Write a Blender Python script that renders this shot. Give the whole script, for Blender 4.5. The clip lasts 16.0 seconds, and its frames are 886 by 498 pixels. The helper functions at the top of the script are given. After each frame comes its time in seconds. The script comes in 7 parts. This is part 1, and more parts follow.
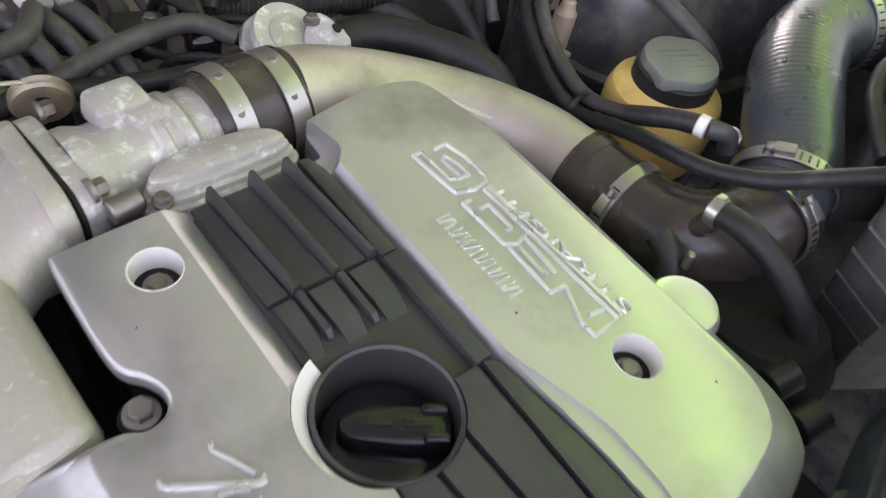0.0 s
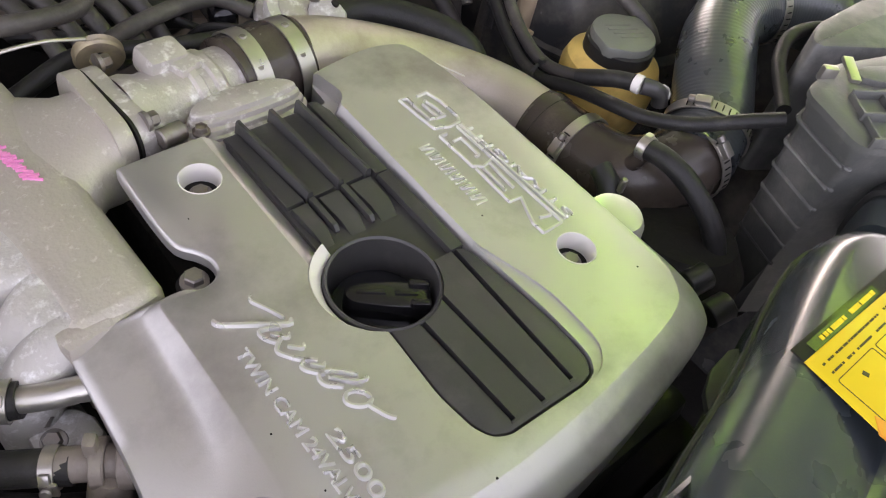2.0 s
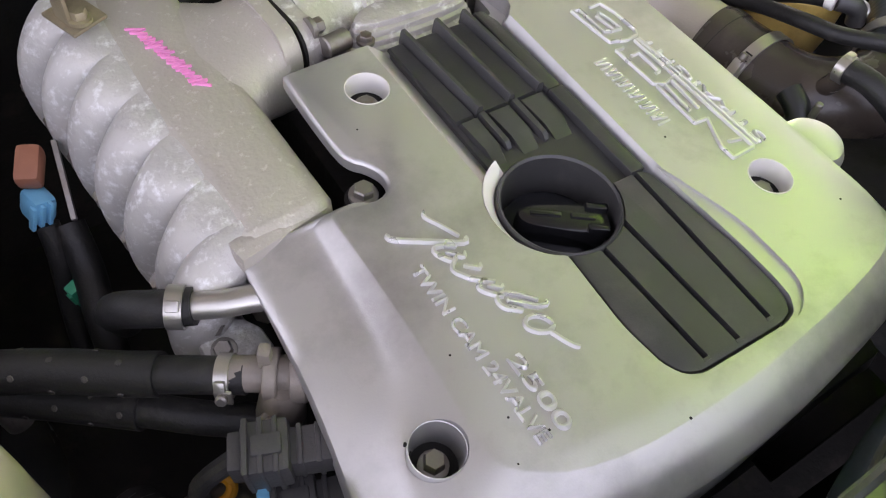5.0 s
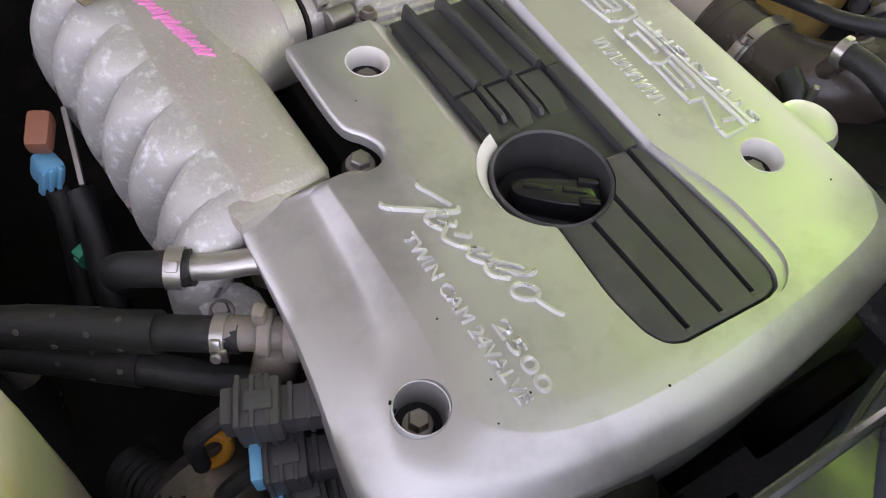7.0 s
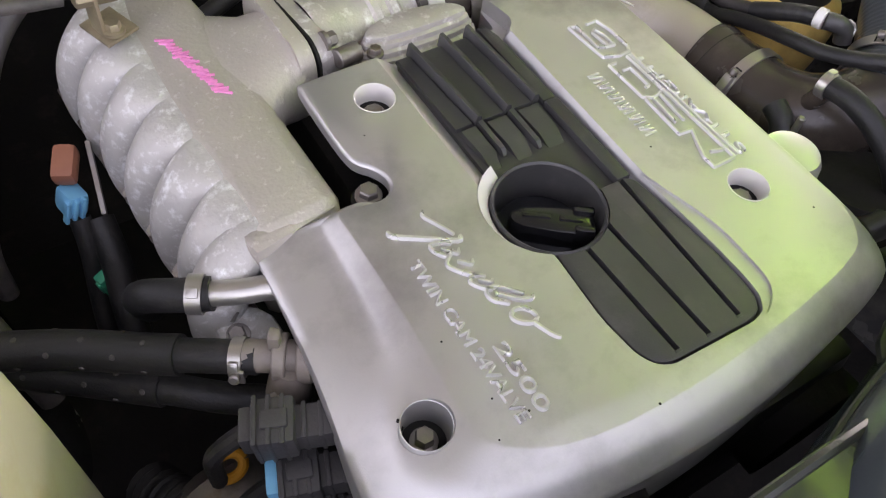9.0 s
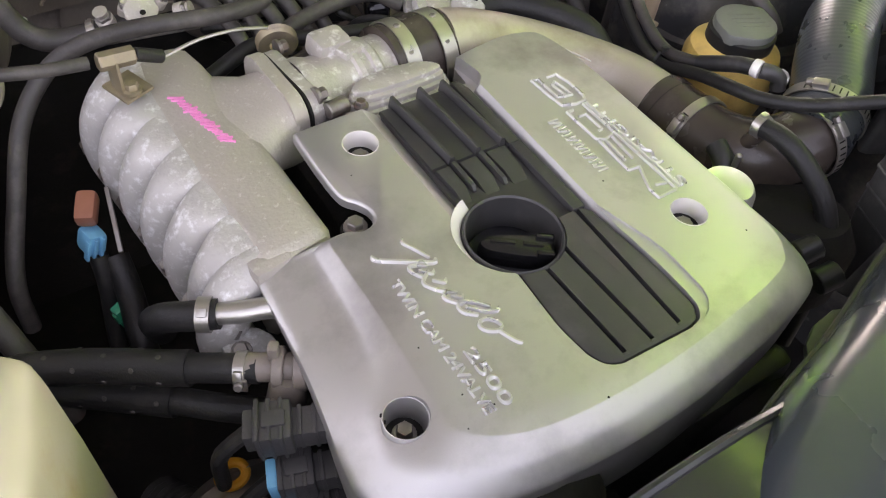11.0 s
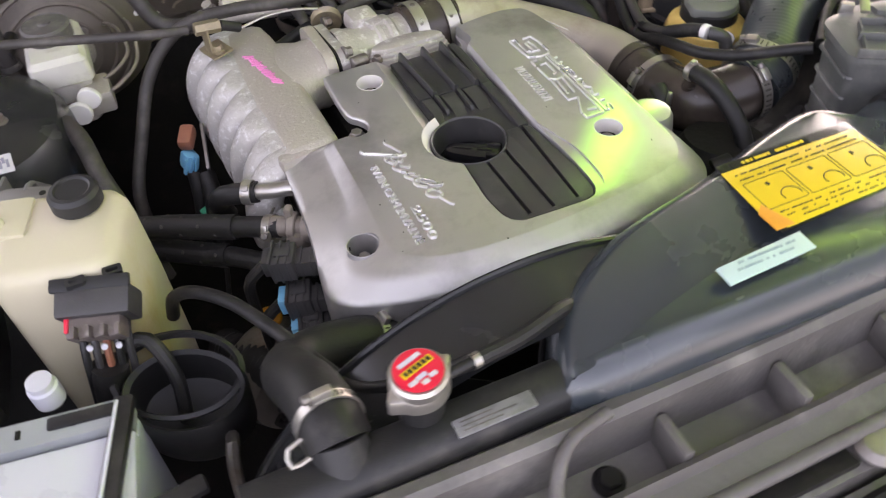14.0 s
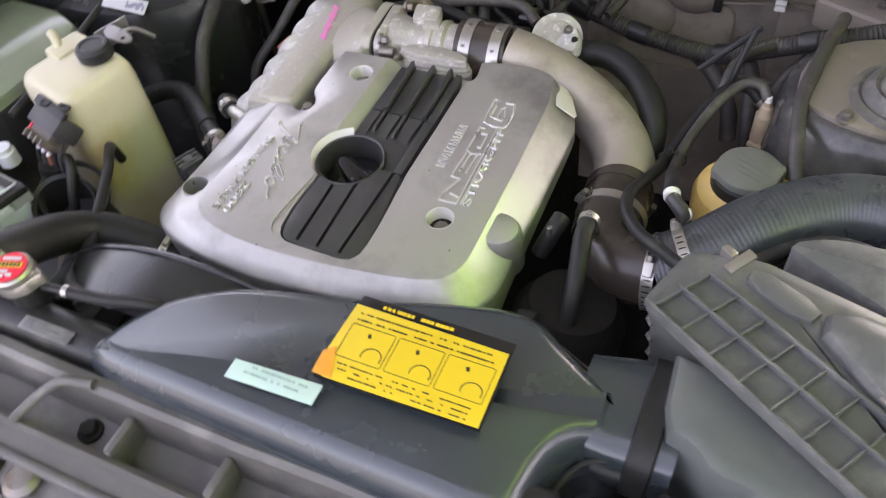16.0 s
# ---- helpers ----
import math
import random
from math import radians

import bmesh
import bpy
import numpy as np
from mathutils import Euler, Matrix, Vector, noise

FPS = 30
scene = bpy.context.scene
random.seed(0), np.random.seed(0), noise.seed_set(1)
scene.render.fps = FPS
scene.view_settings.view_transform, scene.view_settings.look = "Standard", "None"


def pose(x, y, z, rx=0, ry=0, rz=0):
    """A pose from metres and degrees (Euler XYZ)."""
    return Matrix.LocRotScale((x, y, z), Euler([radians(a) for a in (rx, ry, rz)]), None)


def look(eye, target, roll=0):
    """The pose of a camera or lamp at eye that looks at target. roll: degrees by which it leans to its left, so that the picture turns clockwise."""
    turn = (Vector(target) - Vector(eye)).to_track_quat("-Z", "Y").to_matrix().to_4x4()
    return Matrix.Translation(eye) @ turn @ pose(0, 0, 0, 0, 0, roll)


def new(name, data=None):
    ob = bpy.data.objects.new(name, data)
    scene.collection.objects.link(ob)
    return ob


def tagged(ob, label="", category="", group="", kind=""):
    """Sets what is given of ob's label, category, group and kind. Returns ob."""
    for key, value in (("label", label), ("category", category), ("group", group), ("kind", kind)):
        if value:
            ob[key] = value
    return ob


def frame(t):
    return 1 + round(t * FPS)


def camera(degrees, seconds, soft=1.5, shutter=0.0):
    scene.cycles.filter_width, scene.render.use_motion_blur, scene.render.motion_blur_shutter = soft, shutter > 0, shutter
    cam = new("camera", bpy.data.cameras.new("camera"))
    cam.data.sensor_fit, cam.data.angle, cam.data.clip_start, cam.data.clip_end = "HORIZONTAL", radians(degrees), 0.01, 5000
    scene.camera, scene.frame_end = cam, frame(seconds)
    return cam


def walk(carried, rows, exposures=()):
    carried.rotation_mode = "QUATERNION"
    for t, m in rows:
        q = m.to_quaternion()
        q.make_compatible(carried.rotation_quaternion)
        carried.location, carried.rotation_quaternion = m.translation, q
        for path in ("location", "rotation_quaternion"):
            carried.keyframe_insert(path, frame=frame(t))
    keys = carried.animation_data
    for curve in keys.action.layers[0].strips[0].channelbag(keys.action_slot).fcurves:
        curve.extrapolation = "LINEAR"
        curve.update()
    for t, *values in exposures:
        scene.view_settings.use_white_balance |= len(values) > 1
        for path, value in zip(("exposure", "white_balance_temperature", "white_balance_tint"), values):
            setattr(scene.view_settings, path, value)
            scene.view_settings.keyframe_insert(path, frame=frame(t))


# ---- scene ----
# camera and its walk
cam = camera(58.7, 16.0, soft=1.15, shutter=0.5)
PATH = [
    (0, (-0.145, -0.13, 1.255), (0.856, 0.724, -0.251), 14.4),
    (0.5, (-0.191, -0.174, 1.279), (0.825, 0.666, -0.224), 14.8),
    (1, (-0.23, -0.2, 1.288), (0.796, 0.64, -0.21), 15.0),
    (1.5, (-0.252, -0.212, 1.307), (0.787, 0.625, -0.183), 15.3),
    (2, (-0.233, -0.228, 1.305), (0.811, 0.615, -0.178), 15.2),
    (2.5, (-0.245, -0.229, 1.326), (0.786, 0.629, -0.158), 14.5),
    (3, (-0.244, -0.242, 1.325), (0.762, 0.626, -0.17), 13.7),
    (3.5, (-0.242, -0.236, 1.305), (0.72, 0.641, -0.213), 12.8),
    (4, (-0.246, -0.237, 1.283), (0.652, 0.649, -0.269), 11.2),
    (4.5, (-0.262, -0.191, 1.264), (0.549, 0.695, -0.335), 9.8),
    (6.8, (-0.257, -0.214, 1.264), (0.497, 0.677, -0.359), 10.6),
    (7, (-0.259, -0.215, 1.268), (0.485, 0.674, -0.362), 10.2),
    (7.5, (-0.263, -0.223, 1.271), (0.476, 0.667, -0.36), 10.3),
    (8, (-0.264, -0.222, 1.278), (0.476, 0.681, -0.346), 10.0),
    (8.5, (-0.263, -0.223, 1.284), (0.478, 0.695, -0.331), 9.4),
    (10.8, (-0.3, -0.272, 1.341), (0.513, 0.729, -0.187), 8.3),
    (11, (-0.292, -0.285, 1.34), (0.517, 0.741, -0.175), 7.5),
    (11.5, (-0.311, -0.304, 1.379), (0.502, 0.762, -0.105), 5.9),
    (12, (-0.395, -0.35, 1.43), (0.426, 0.752, -0.022), 4.1),
    (12.5, (-0.461, -0.396, 1.521), (0.368, 0.726, 0.087), 2.5),
    (13, (-0.481, -0.429, 1.589), (0.349, 0.676, 0.142), 2.2),
    (13.5, (-0.398, -0.516, 1.517), (0.33, 0.651, 0.065), -1.4),
    (14, (-0.272, -0.583, 1.408), (0.25, 0.7, -0.035), -3.0),
    (14.5, (-0.113, -0.598, 1.411), (0.085, 0.776, -0.029), -6.1),
    (15, (0.114, -0.578, 1.441), (-0.084, 0.806, 0.011), -9.4),
    (15.5, (0.319, -0.546, 1.465), (-0.199, 0.729, 0.014), -9.8),
    (16, (0.417, -0.523, 1.513), (-0.233, 0.576, -0.026), -8.7),
]
walk(cam, [(t, look(eye, target, roll)) for t, eye, target, roll in PATH], [(0.0, 2.93, 6450, 25.0), (1.0, 2.80, 6750, 25.0), (2.0, 2.78, 6900, 25.0), (3.5, 2.77, 6900, 25.0), (4.5, 2.78, 6650, 26.0), (8.5, 2.80, 6750, 26.0), (11.0, 2.87, 6900, 25.0), (13.0, 2.97, 6900, 24.0), (14.5, 2.80, 6800, 27.0), (16.0, 2.9, 6600, 27.0)])
SKY, SUN = 0.145, 3.4

# ---- world, sun and surroundings light ----
world = bpy.data.worlds.new("world")
scene.world = world
world.use_nodes = True
_nt = world.node_tree
_sky = _nt.nodes.new("ShaderNodeTexSky")
_sky.sky_type = "NISHITA"
_sky.sun_disc = False
_sky.sun_elevation, _sky.sun_rotation = radians(34), radians(37)
_sky.air_density, _sky.dust_density = 1.0, 4.0
_bg = _nt.nodes["Background"]
_bg.inputs["Strength"].default_value = SKY
_hs = _nt.nodes.new("ShaderNodeHueSaturation")
_hs.inputs["Saturation"].default_value = 0.42  # thin high cloud
_nt.links.new(_sky.outputs[0], _hs.inputs["Color"])
_nt.links.new(_hs.outputs[0], _bg.inputs["Color"])

SUN_WAY = Vector((0.50, 0.66, 0.56)).normalized()
_sl = bpy.data.lights.new("sun", "SUN")
_sl.energy, _sl.angle, _sl.color = SUN, radians(0.5), (1.0, 0.96, 0.88)
_so = new("sun", _sl)
_so.matrix_world = look(SUN_WAY * 10, (0, 0, 0))


# ---- materials ----
def mat(name, base, rough=0.5, metal=0.0, var=0.15, scale=60.0, bump=0.1, bscale=400.0, dirt=None, dirt_amount=0.0,
        dirt_scale=18.0, coat=0.0, trans=0.0, spec=0.5, random_tint=0.0, rough_var=0.12):
    m = bpy.data.materials.new(name)
    m.use_nodes = True
    nt = m.node_tree
    b = nt.nodes["Principled BSDF"]
    b.inputs["Metallic"].default_value = metal
    b.inputs["Coat Weight"].default_value = coat
    b.inputs["Coat Roughness"].default_value = 0.12
    b.inputs["Transmission Weight"].default_value = trans
    b.inputs["Specular IOR Level"].default_value = spec
    tc = nt.nodes.new("ShaderNodeTexCoord")
    n1 = nt.nodes.new("ShaderNodeTexNoise")
    n1.inputs["Scale"].default_value = scale
    n1.inputs["Detail"].default_value = 5
    nt.links.new(tc.outputs["Object"], n1.inputs["Vector"])
    mix = nt.nodes.new("ShaderNodeMix")
    mix.data_type = "RGBA"
    mix.inputs[6].default_value = (*[c * (1 - var) for c in base], 1)
    mix.inputs[7].default_value = (*[min(1, c * (1 + var)) for c in base], 1)
    nt.links.new(n1.outputs["Fac"], mix.inputs[0])
    out = mix.outputs[2]
    if dirt:
        n2 = nt.nodes.new("ShaderNodeTexNoise")
        n2.inputs["Scale"].default_value = dirt_scale
        n2.inputs["Detail"].default_value = 8
        n2.inputs["Roughness"].default_value = 0.65
        nt.links.new(tc.outputs["Object"], n2.inputs["Vector"])
        ramp = nt.nodes.new("ShaderNodeMapRange")
        ramp.inputs["From Min"].default_value = 0.62 - dirt_amount * 0.4
        ramp.inputs["From Max"].default_value = 0.78 - dirt_amount * 0.2
        nt.links.new(n2.outputs["Fac"], ramp.inputs["Value"])
        mix2 = nt.nodes.new("ShaderNodeMix")
        mix2.data_type = "RGBA"
        mix2.inputs[7].default_value = (*dirt, 1)
        nt.links.new(out, mix2.inputs[6])
        nt.links.new(ramp.outputs[0], mix2.inputs[0])
        out = mix2.outputs[2]
    nt.links.new(out, b.inputs["Base Color"])
    rr = nt.nodes.new("ShaderNodeMapRange")
    rr.inputs["To Min"].default_value = max(0.02, rough - rough_var)
    rr.inputs["To Max"].default_value = min(1, rough + rough_var)
    nt.links.new(n1.outputs["Fac"], rr.inputs["Value"])
    nt.links.new(rr.outputs[0], b.inputs["Roughness"])
    if bump:
        n3 = nt.nodes.new("ShaderNodeTexNoise")
        n3.inputs["Scale"].default_value = bscale
        n3.inputs["Detail"].default_value = 4
        nt.links.new(tc.outputs["Object"], n3.inputs["Vector"])
        bp = nt.nodes.new("ShaderNodeBump")
        bp.inputs["Strength"].default_value = bump
        bp.inputs["Distance"].default_value = 0.002
        nt.links.new(n3.outputs["Fac"], bp.inputs["Height"])
        nt.links.new(bp.outputs[0], b.inputs["Normal"])
    return m


SILVER = mat("silver_paint", (0.50, 0.488, 0.472), 0.40, 0.72, 0.09, 14, 0.05, 900, (0.30, 0.285, 0.27), 0.34, 8)
LETTER = mat("letter_silver", (0.62, 0.61, 0.59), 0.28, 0.55, 0.05, 40, 0.02, 900, rough_var=0.05)
LETTERDARK = mat("worn_letter_silver", (0.30, 0.29, 0.28), 0.36, 0.6, 0.08, 60, 0.05, 900)
DUST = mat("dust_coated_panel", (0.25, 0.21, 0.17), 0.6, 0, 0.3, 12, 0.25, 220, (0.15, 0.125, 0.10), 0.3, 16)
COWLD = mat("faded_cowl_lip", (0.115, 0.094, 0.074), 0.5, 0, 0.3, 9, 0.2, 250, (0.19, 0.16, 0.125), 0.35, 6)
ALU = mat("cast_aluminium", (0.48, 0.44, 0.385), 0.50, 0.4, 0.25, 12, 0.5, 190, (0.80, 0.79, 0.76), 0.13, 210)
CAST = mat("dusty_plenum_casting", (0.42, 0.385, 0.335), 0.52, 0.35, 0.16, 16, 0.35, 260, (0.62, 0.59, 0.54), 0.10, 150)
FROST = mat("white_frosted_casting", (0.48, 0.46, 0.425), 0.55, 0.25, 0.22, 30, 0.6, 170, (0.80, 0.80, 0.79), 0.24, 110)
SHROUD = mat("smooth_black_shroud", (0.022, 0.023, 0.024), 0.24, 0, 0.2, 20, 0.05, 600, (0.05, 0.048, 0.045), 0.18, 14)
CAPDUST = mat("dusty_black_cap", (0.10, 0.094, 0.086), 0.6, 0, 0.25, 40, 0.2, 400, (0.20, 0.185, 0.165), 0.3, 30)
ALUCLEAN = mat("dull_pipe", (0.47, 0.42, 0.36), 0.48, 0.5, 0.10, 22, 0.12, 500, (0.30, 0.25, 0.20), 0.28, 11)
ZINC = mat("zinc_clamp", (0.46, 0.44, 0.40), 0.32, 0.85, 0.15, 80, 0.08, 700)
BRASS = mat("yellow_zinc", (0.30, 0.25, 0.16), 0.45, 0.5, 0.25, 60, 0.2, 400, (0.20, 0.17, 0.13), 0.3, 40)
BLACK = mat("black_plastic", (0.020, 0.020, 0.020), 0.42, 0, 0.25, 30, 0.12, 700, (0.065, 0.06, 0.054), 0.2, 14, spec=0.4)
RIB = mat("rib_plastic", (0.040, 0.039, 0.038), 0.40, 0, 0.2, 30, 0.1, 900, (0.07, 0.067, 0.062), 0.2, 20)
GLOSS = mat("gloss_black_plastic", (0.010, 0.010, 0.011), 0.16, 0, 0.2, 40, 0.05, 600)
DUCT = mat("duct_plastic", (0.034, 0.043, 0.050), 0.25, 0, 0.12, 12, 0.05, 700, coat=0.3, spec=0.7)
RUBBER = mat("rubber_hose", (0.016, 0.0155, 0.015), 0.5, 0, 0.25, 40, 0.2, 500, (0.05, 0.045, 0.040), 0.2, 25, spec=0.35)
RIBHOSE = mat("intercooler_hose", (0.040, 0.047, 0.052), 0.30, 0, 0.15, 40, 0.15, 800, coat=0.3, spec=0.8)
ELBOW = mat("elbow_plastic", (0.050, 0.040, 0.033), 0.24, 0, 0.25, 30, 0.08, 500, (0.10, 0.08, 0.062), 0.25, 16)
DIRTY = mat("dusty_body", (0.175, 0.148, 0.122), 0.5, 0, 0.35, 10, 0.25, 250, (0.30, 0.26, 0.22), 0.35, 7)
BODY = mat("dark_body_paint", (0.036, 0.037, 0.038), 0.24, 0, 0.25, 10, 0.03, 300, (0.14, 0.13, 0.115), 0.42, 8, coat=0.15)
# greasy black; also stands in for deep shade on firewall and hole floors
GRIMESHADE = mat("grease_and_shade", (0.013, 0.012, 0.011), 0.7, 0, 0.4, 30, 0.5, 120, (0.032, 0.027, 0.023), 0.22, 20, spec=0.2)
STEEL = mat("dull_steel", (0.24, 0.22, 0.20), 0.42, 0.75, 0.25, 40, 0.2, 300, (0.16, 0.11, 0.07), 0.2, 30)
LINE = mat("plated_brake_line", (0.32, 0.27, 0.20), 0.4, 0.4, 0.2, 60, 0.05, 500)
AMBER = mat("amber_tank", (0.78, 0.55, 0.16), 0.38, 0, 0.1, 25, 0.08, 400, (0.55, 0.35, 0.10), 0.2, 22)
TANK = mat("yellowed_tank", (0.57, 0.52, 0.37), 0.42, 0, 0.10, 12, 0.1, 200, (0.48, 0.36, 0.11), 0.30, 6)
WHITE = mat("white_plastic", (0.78, 0.76, 0.70), 0.45, 0, 0.08, 30, 0.08, 500)
RESERV = mat("brake_reservoir", (0.62, 0.60, 0.53), 0.45, 0, 0.1, 30, 0.08, 400, (0.4, 0.37, 0.3), 0.2, 20)
CAPTOP = mat("grey_green_cap", (0.15, 0.155, 0.135), 0.4, 0, 0.15, 40, 0.15, 500)
YELLOW = mat("yellow_sticker", (0.74, 0.53, 0.012), 0.36, 0, 0.05, 30, 0.15, 60, coat=0.3)
ORANGE = mat("peeled_orange", (0.75, 0.32, 0.03), 0.4, 0, 0.2, 60, 0.1, 200)
DRYLEAF = mat("yellowing_leaf", (0.42, 0.42, 0.05), 0.5, 0, 0.3, 120, 0.1, 300)
INK = mat("sticker_ink", (0.045, 0.035, 0.012), 0.45, 0, 0.1, 40, 0)
LABEL = mat("pale_label", (0.50, 0.66, 0.60), 0.45, 0, 0.06, 60, 0.05, 300)
LABELINK = mat("label_ink", (0.30, 0.42, 0.42), 0.5, 0, 0.1, 60, 0)
WORNLABEL = mat("worn_tank_label", (0.20, 0.195, 0.20), 0.5, 0, 0.4, 60, 0.05, 300, (0.09, 0.088, 0.09), 0.3, 50)
PAPER = mat("white_sticker", (0.56, 0.55, 0.58), 0.45, 0, 0.06, 60, 0.05, 300)
PAPERINK = mat("sticker_grey_ink", (0.22, 0.21, 0.28), 0.5, 0, 0.3, 200, 0)
RED = mat("red_label", (0.75, 0.02, 0.05), 0.35, 0, 0.05, 40, 0)
PINK = mat("pink_marker", (0.80, 0.26, 0.54), 0.6, 0, 0.2, 300, 0)
BLUE = mat("blue_connector", (0.15, 0.42, 0.62), 0.45, 0, 0.15, 90, 0.1, 500)
PLUGBROWN = mat("dusty_brown_plug", (0.13, 0.105, 0.092), 0.5, 0, 0.35, 90, 0.2, 300, (0.26, 0.23, 0.21), 0.25, 70)
BROWN = mat("brown_connector", (0.30, 0.12, 0.07), 0.5, 0, 0.2, 80, 0.1, 500)
TAN = mat("tan_plastic", (0.38, 0.30, 0.20), 0.5, 0, 0.15, 60, 0.1, 400)
GREENP = mat("green_connector", (0.02, 0.30, 0.16), 0.45, 0, 0.1, 80, 0.1, 400)
DIPSTICK = mat("orange_plastic", (0.72, 0.33, 0.02), 0.45, 0, 0.1, 80, 0.1, 400)
GREYCON = mat("grey_connector", (0.050, 0.048, 0.047), 0.45, 0, 0.2, 80, 0.15, 400)
BATT = mat("battery_case", (0.52, 0.55, 0.62), 0.4, 0, 0.05, 30, 0.05, 400)
BATTOP = mat("white_battery_top", (0.66, 0.67, 0.72), 0.3, 0, 0.04, 30, 0.04, 400)
GREYLEDGE = mat("grey_battery_ledge", (0.34, 0.36, 0.36), 0.45, 0, 0.12, 40, 0.1, 400)
PALEPOST = mat("pale_terminal_cover", (0.60, 0.60, 0.64), 0.4, 0, 0.08, 60, 0.05, 400)
TEAL = mat("teal_sticker", (0.02, 0.55, 0.35), 0.5, 0, 0.05, 50, 0)
CORE = mat("radiator_core", (0.05, 0.05, 0.05), 0.5, 0.5, 0.2, 200, 0.3, 600)
COWLP = mat("cowl_paint", (0.11, 0.135, 0.075), 0.36, 0, 0.2, 8, 0.05, 200, (0.12, 0.11, 0.08), 0.35, 6)
SUPPORT = mat("faded_support", (0.105, 0.098, 0.092), 0.40, 0, 0.3, 18, 0.2, 200, (0.22, 0.205, 0.19), 0.30, 11)
GLASS = mat("windscreen_glass", (0.04, 0.055, 0.05), 0.05, 0, 0.1, 4, 0, spec=0.9)
CONCRETE = mat("yard_concrete", (0.30, 0.29, 0.27), 0.85, 0, 0.15, 3, 0.3, 60, (0.2, 0.19, 0.18), 0.3, 1.2)


def sheet(name, front, through_colour, amount):
    """Sheet for the added light screens: scatters light back and lets part of it glow through."""
    m = mat(name, front, 0.6, 0, 0.1, 2, 0.2, 40)
    t = m.node_tree
    tl, mx = t.nodes.new("ShaderNodeBsdfTranslucent"), t.nodes.new("ShaderNodeMixShader")
    tl.inputs[0].default_value = (*through_colour, 1)
    mx.inputs[0].default_value = amount
    t.links.new(t.nodes["Principled BSDF"].outputs[0], mx.inputs[1])
    t.links.new(tl.outputs[0], mx.inputs[2])
    t.links.new(mx.outputs[0], t.nodes["Material Output"].inputs[0])
    return m


WALLM = sheet("added_side_screen", (0.34, 0.38, 0.31), (0.42, 0.50, 0.34), 0.12)
REARM = sheet("added_lime_roof", (0.34, 0.41, 0.24), (0.50, 0.74, 0.20), 0.16)
GLOW = sheet("added_lime_glow", (0.45, 0.62, 0.12), (0.50, 0.95, 0.10), 0.85)
DUSTY = mat("dusty_rubber", (0.045, 0.040, 0.036), 0.55, 0, 0.3, 30, 0.2, 400, (0.11, 0.098, 0.085), 0.3, 18)
NAVY = mat("dusty_blue_plug", (0.055, 0.085, 0.15), 0.5, 0, 0.3, 60, 0.2, 300, (0.14, 0.13, 0.12), 0.3, 40)
CRUST = mat("crusted_alloy", (0.44, 0.41, 0.37), 0.5, 0.4, 0.25, 45, 0.6, 200, (0.86, 0.85, 0.84), 0.22, 80)
# paler copy of the silver: light on hole walls and facets put into colour
LITPALE = mat("lit_pale_silver", (0.66, 0.63, 0.59), 0.4, 0.0, 0.05, 40, 0.03, 600)
LIDP = mat("pale_green_lid", (0.20, 0.235, 0.165), 0.18, 0, 0.12, 9, 0.04, 200, (0.26, 0.27, 0.21), 0.2, 7, coat=0.5)
AIRBOX = mat("dusty_airbox", (0.105, 0.108, 0.102), 0.42, 0, 0.25, 20, 0.12, 500, (0.21, 0.205, 0.19), 0.36, 16)
INLET = mat("smooth_inlet_plastic", (0.098, 0.108, 0.100), 0.34, 0, 0.18, 14, 0.06, 600, (0.14, 0.145, 0.135), 0.28, 9)
ROOFM = mat("added_roof_grey", (0.20, 0.20, 0.19), 0.8, 0, 0.1, 2, 0.2, 30)
REDCAR = mat("red_paint", (0.70, 0.03, 0.02), 0.3, 0, 0.1, 4, 0, coat=0.5)


# ---- mesh helpers ----
def thing(name, label, category, base=(0, 0, 0), group="", kind=""):
    ob = new(name)
    ob.empty_display_size = 0.02
    ob.location = base
    return tagged(ob, label, category, group, kind)


def finish(name, bm, material, smooth=True, angle=35):
    bmesh.ops.recalc_face_normals(bm, faces=bm.faces)
    me = bpy.data.meshes.new(name)
    bm.to_mesh(me)
    bm.free()
    me.materials.append(material)
    if smooth:
        me.shade_smooth()
        me.set_sharp_from_angle(angle=radians(angle))
    return me


def part(name, bm, material, parent, label="", angle=35):
    ob = new(name, finish(name, bm, material, True, angle))
    ob.parent = parent
    if parent.type == "EMPTY":
        ob.matrix_parent_inverse = Matrix.Translation(-parent.location)
    if label:
        tagged(ob, label)
    return ob


def solo(name, bm, material, label, category, group="", kind="", angle=35):
    return tagged(new(name, finish(name, bm, material, True, angle)), label, category, group, kind)


def box(c, s, bevel=0.003, rot=None, seg=2, bm=None):
    """A bevelled box with centre c and size s; rot in degrees."""
    own = bmesh.new()
    bmesh.ops.create_cube(own, size=1)
    bmesh.ops.scale(own, vec=s, verts=own.verts)
    if bevel:
        bmesh.ops.bevel(own, geom=own.edges[:], offset=min(bevel, min(s) * 0.45), segments=seg, affect="EDGES", profile=0.6)
    bmesh.ops.transform(own, matrix=pose(*c, *(rot or (0, 0, 0))), verts=own.verts)
    return merge(bm, own)


def merge(bm, own):
    if bm is None:
        return own
    me = bpy.data.meshes.new("joined")
    own.to_mesh(me)
    own.free()
    bm.from_mesh(me)
    bpy.data.meshes.remove(me)
    return bm


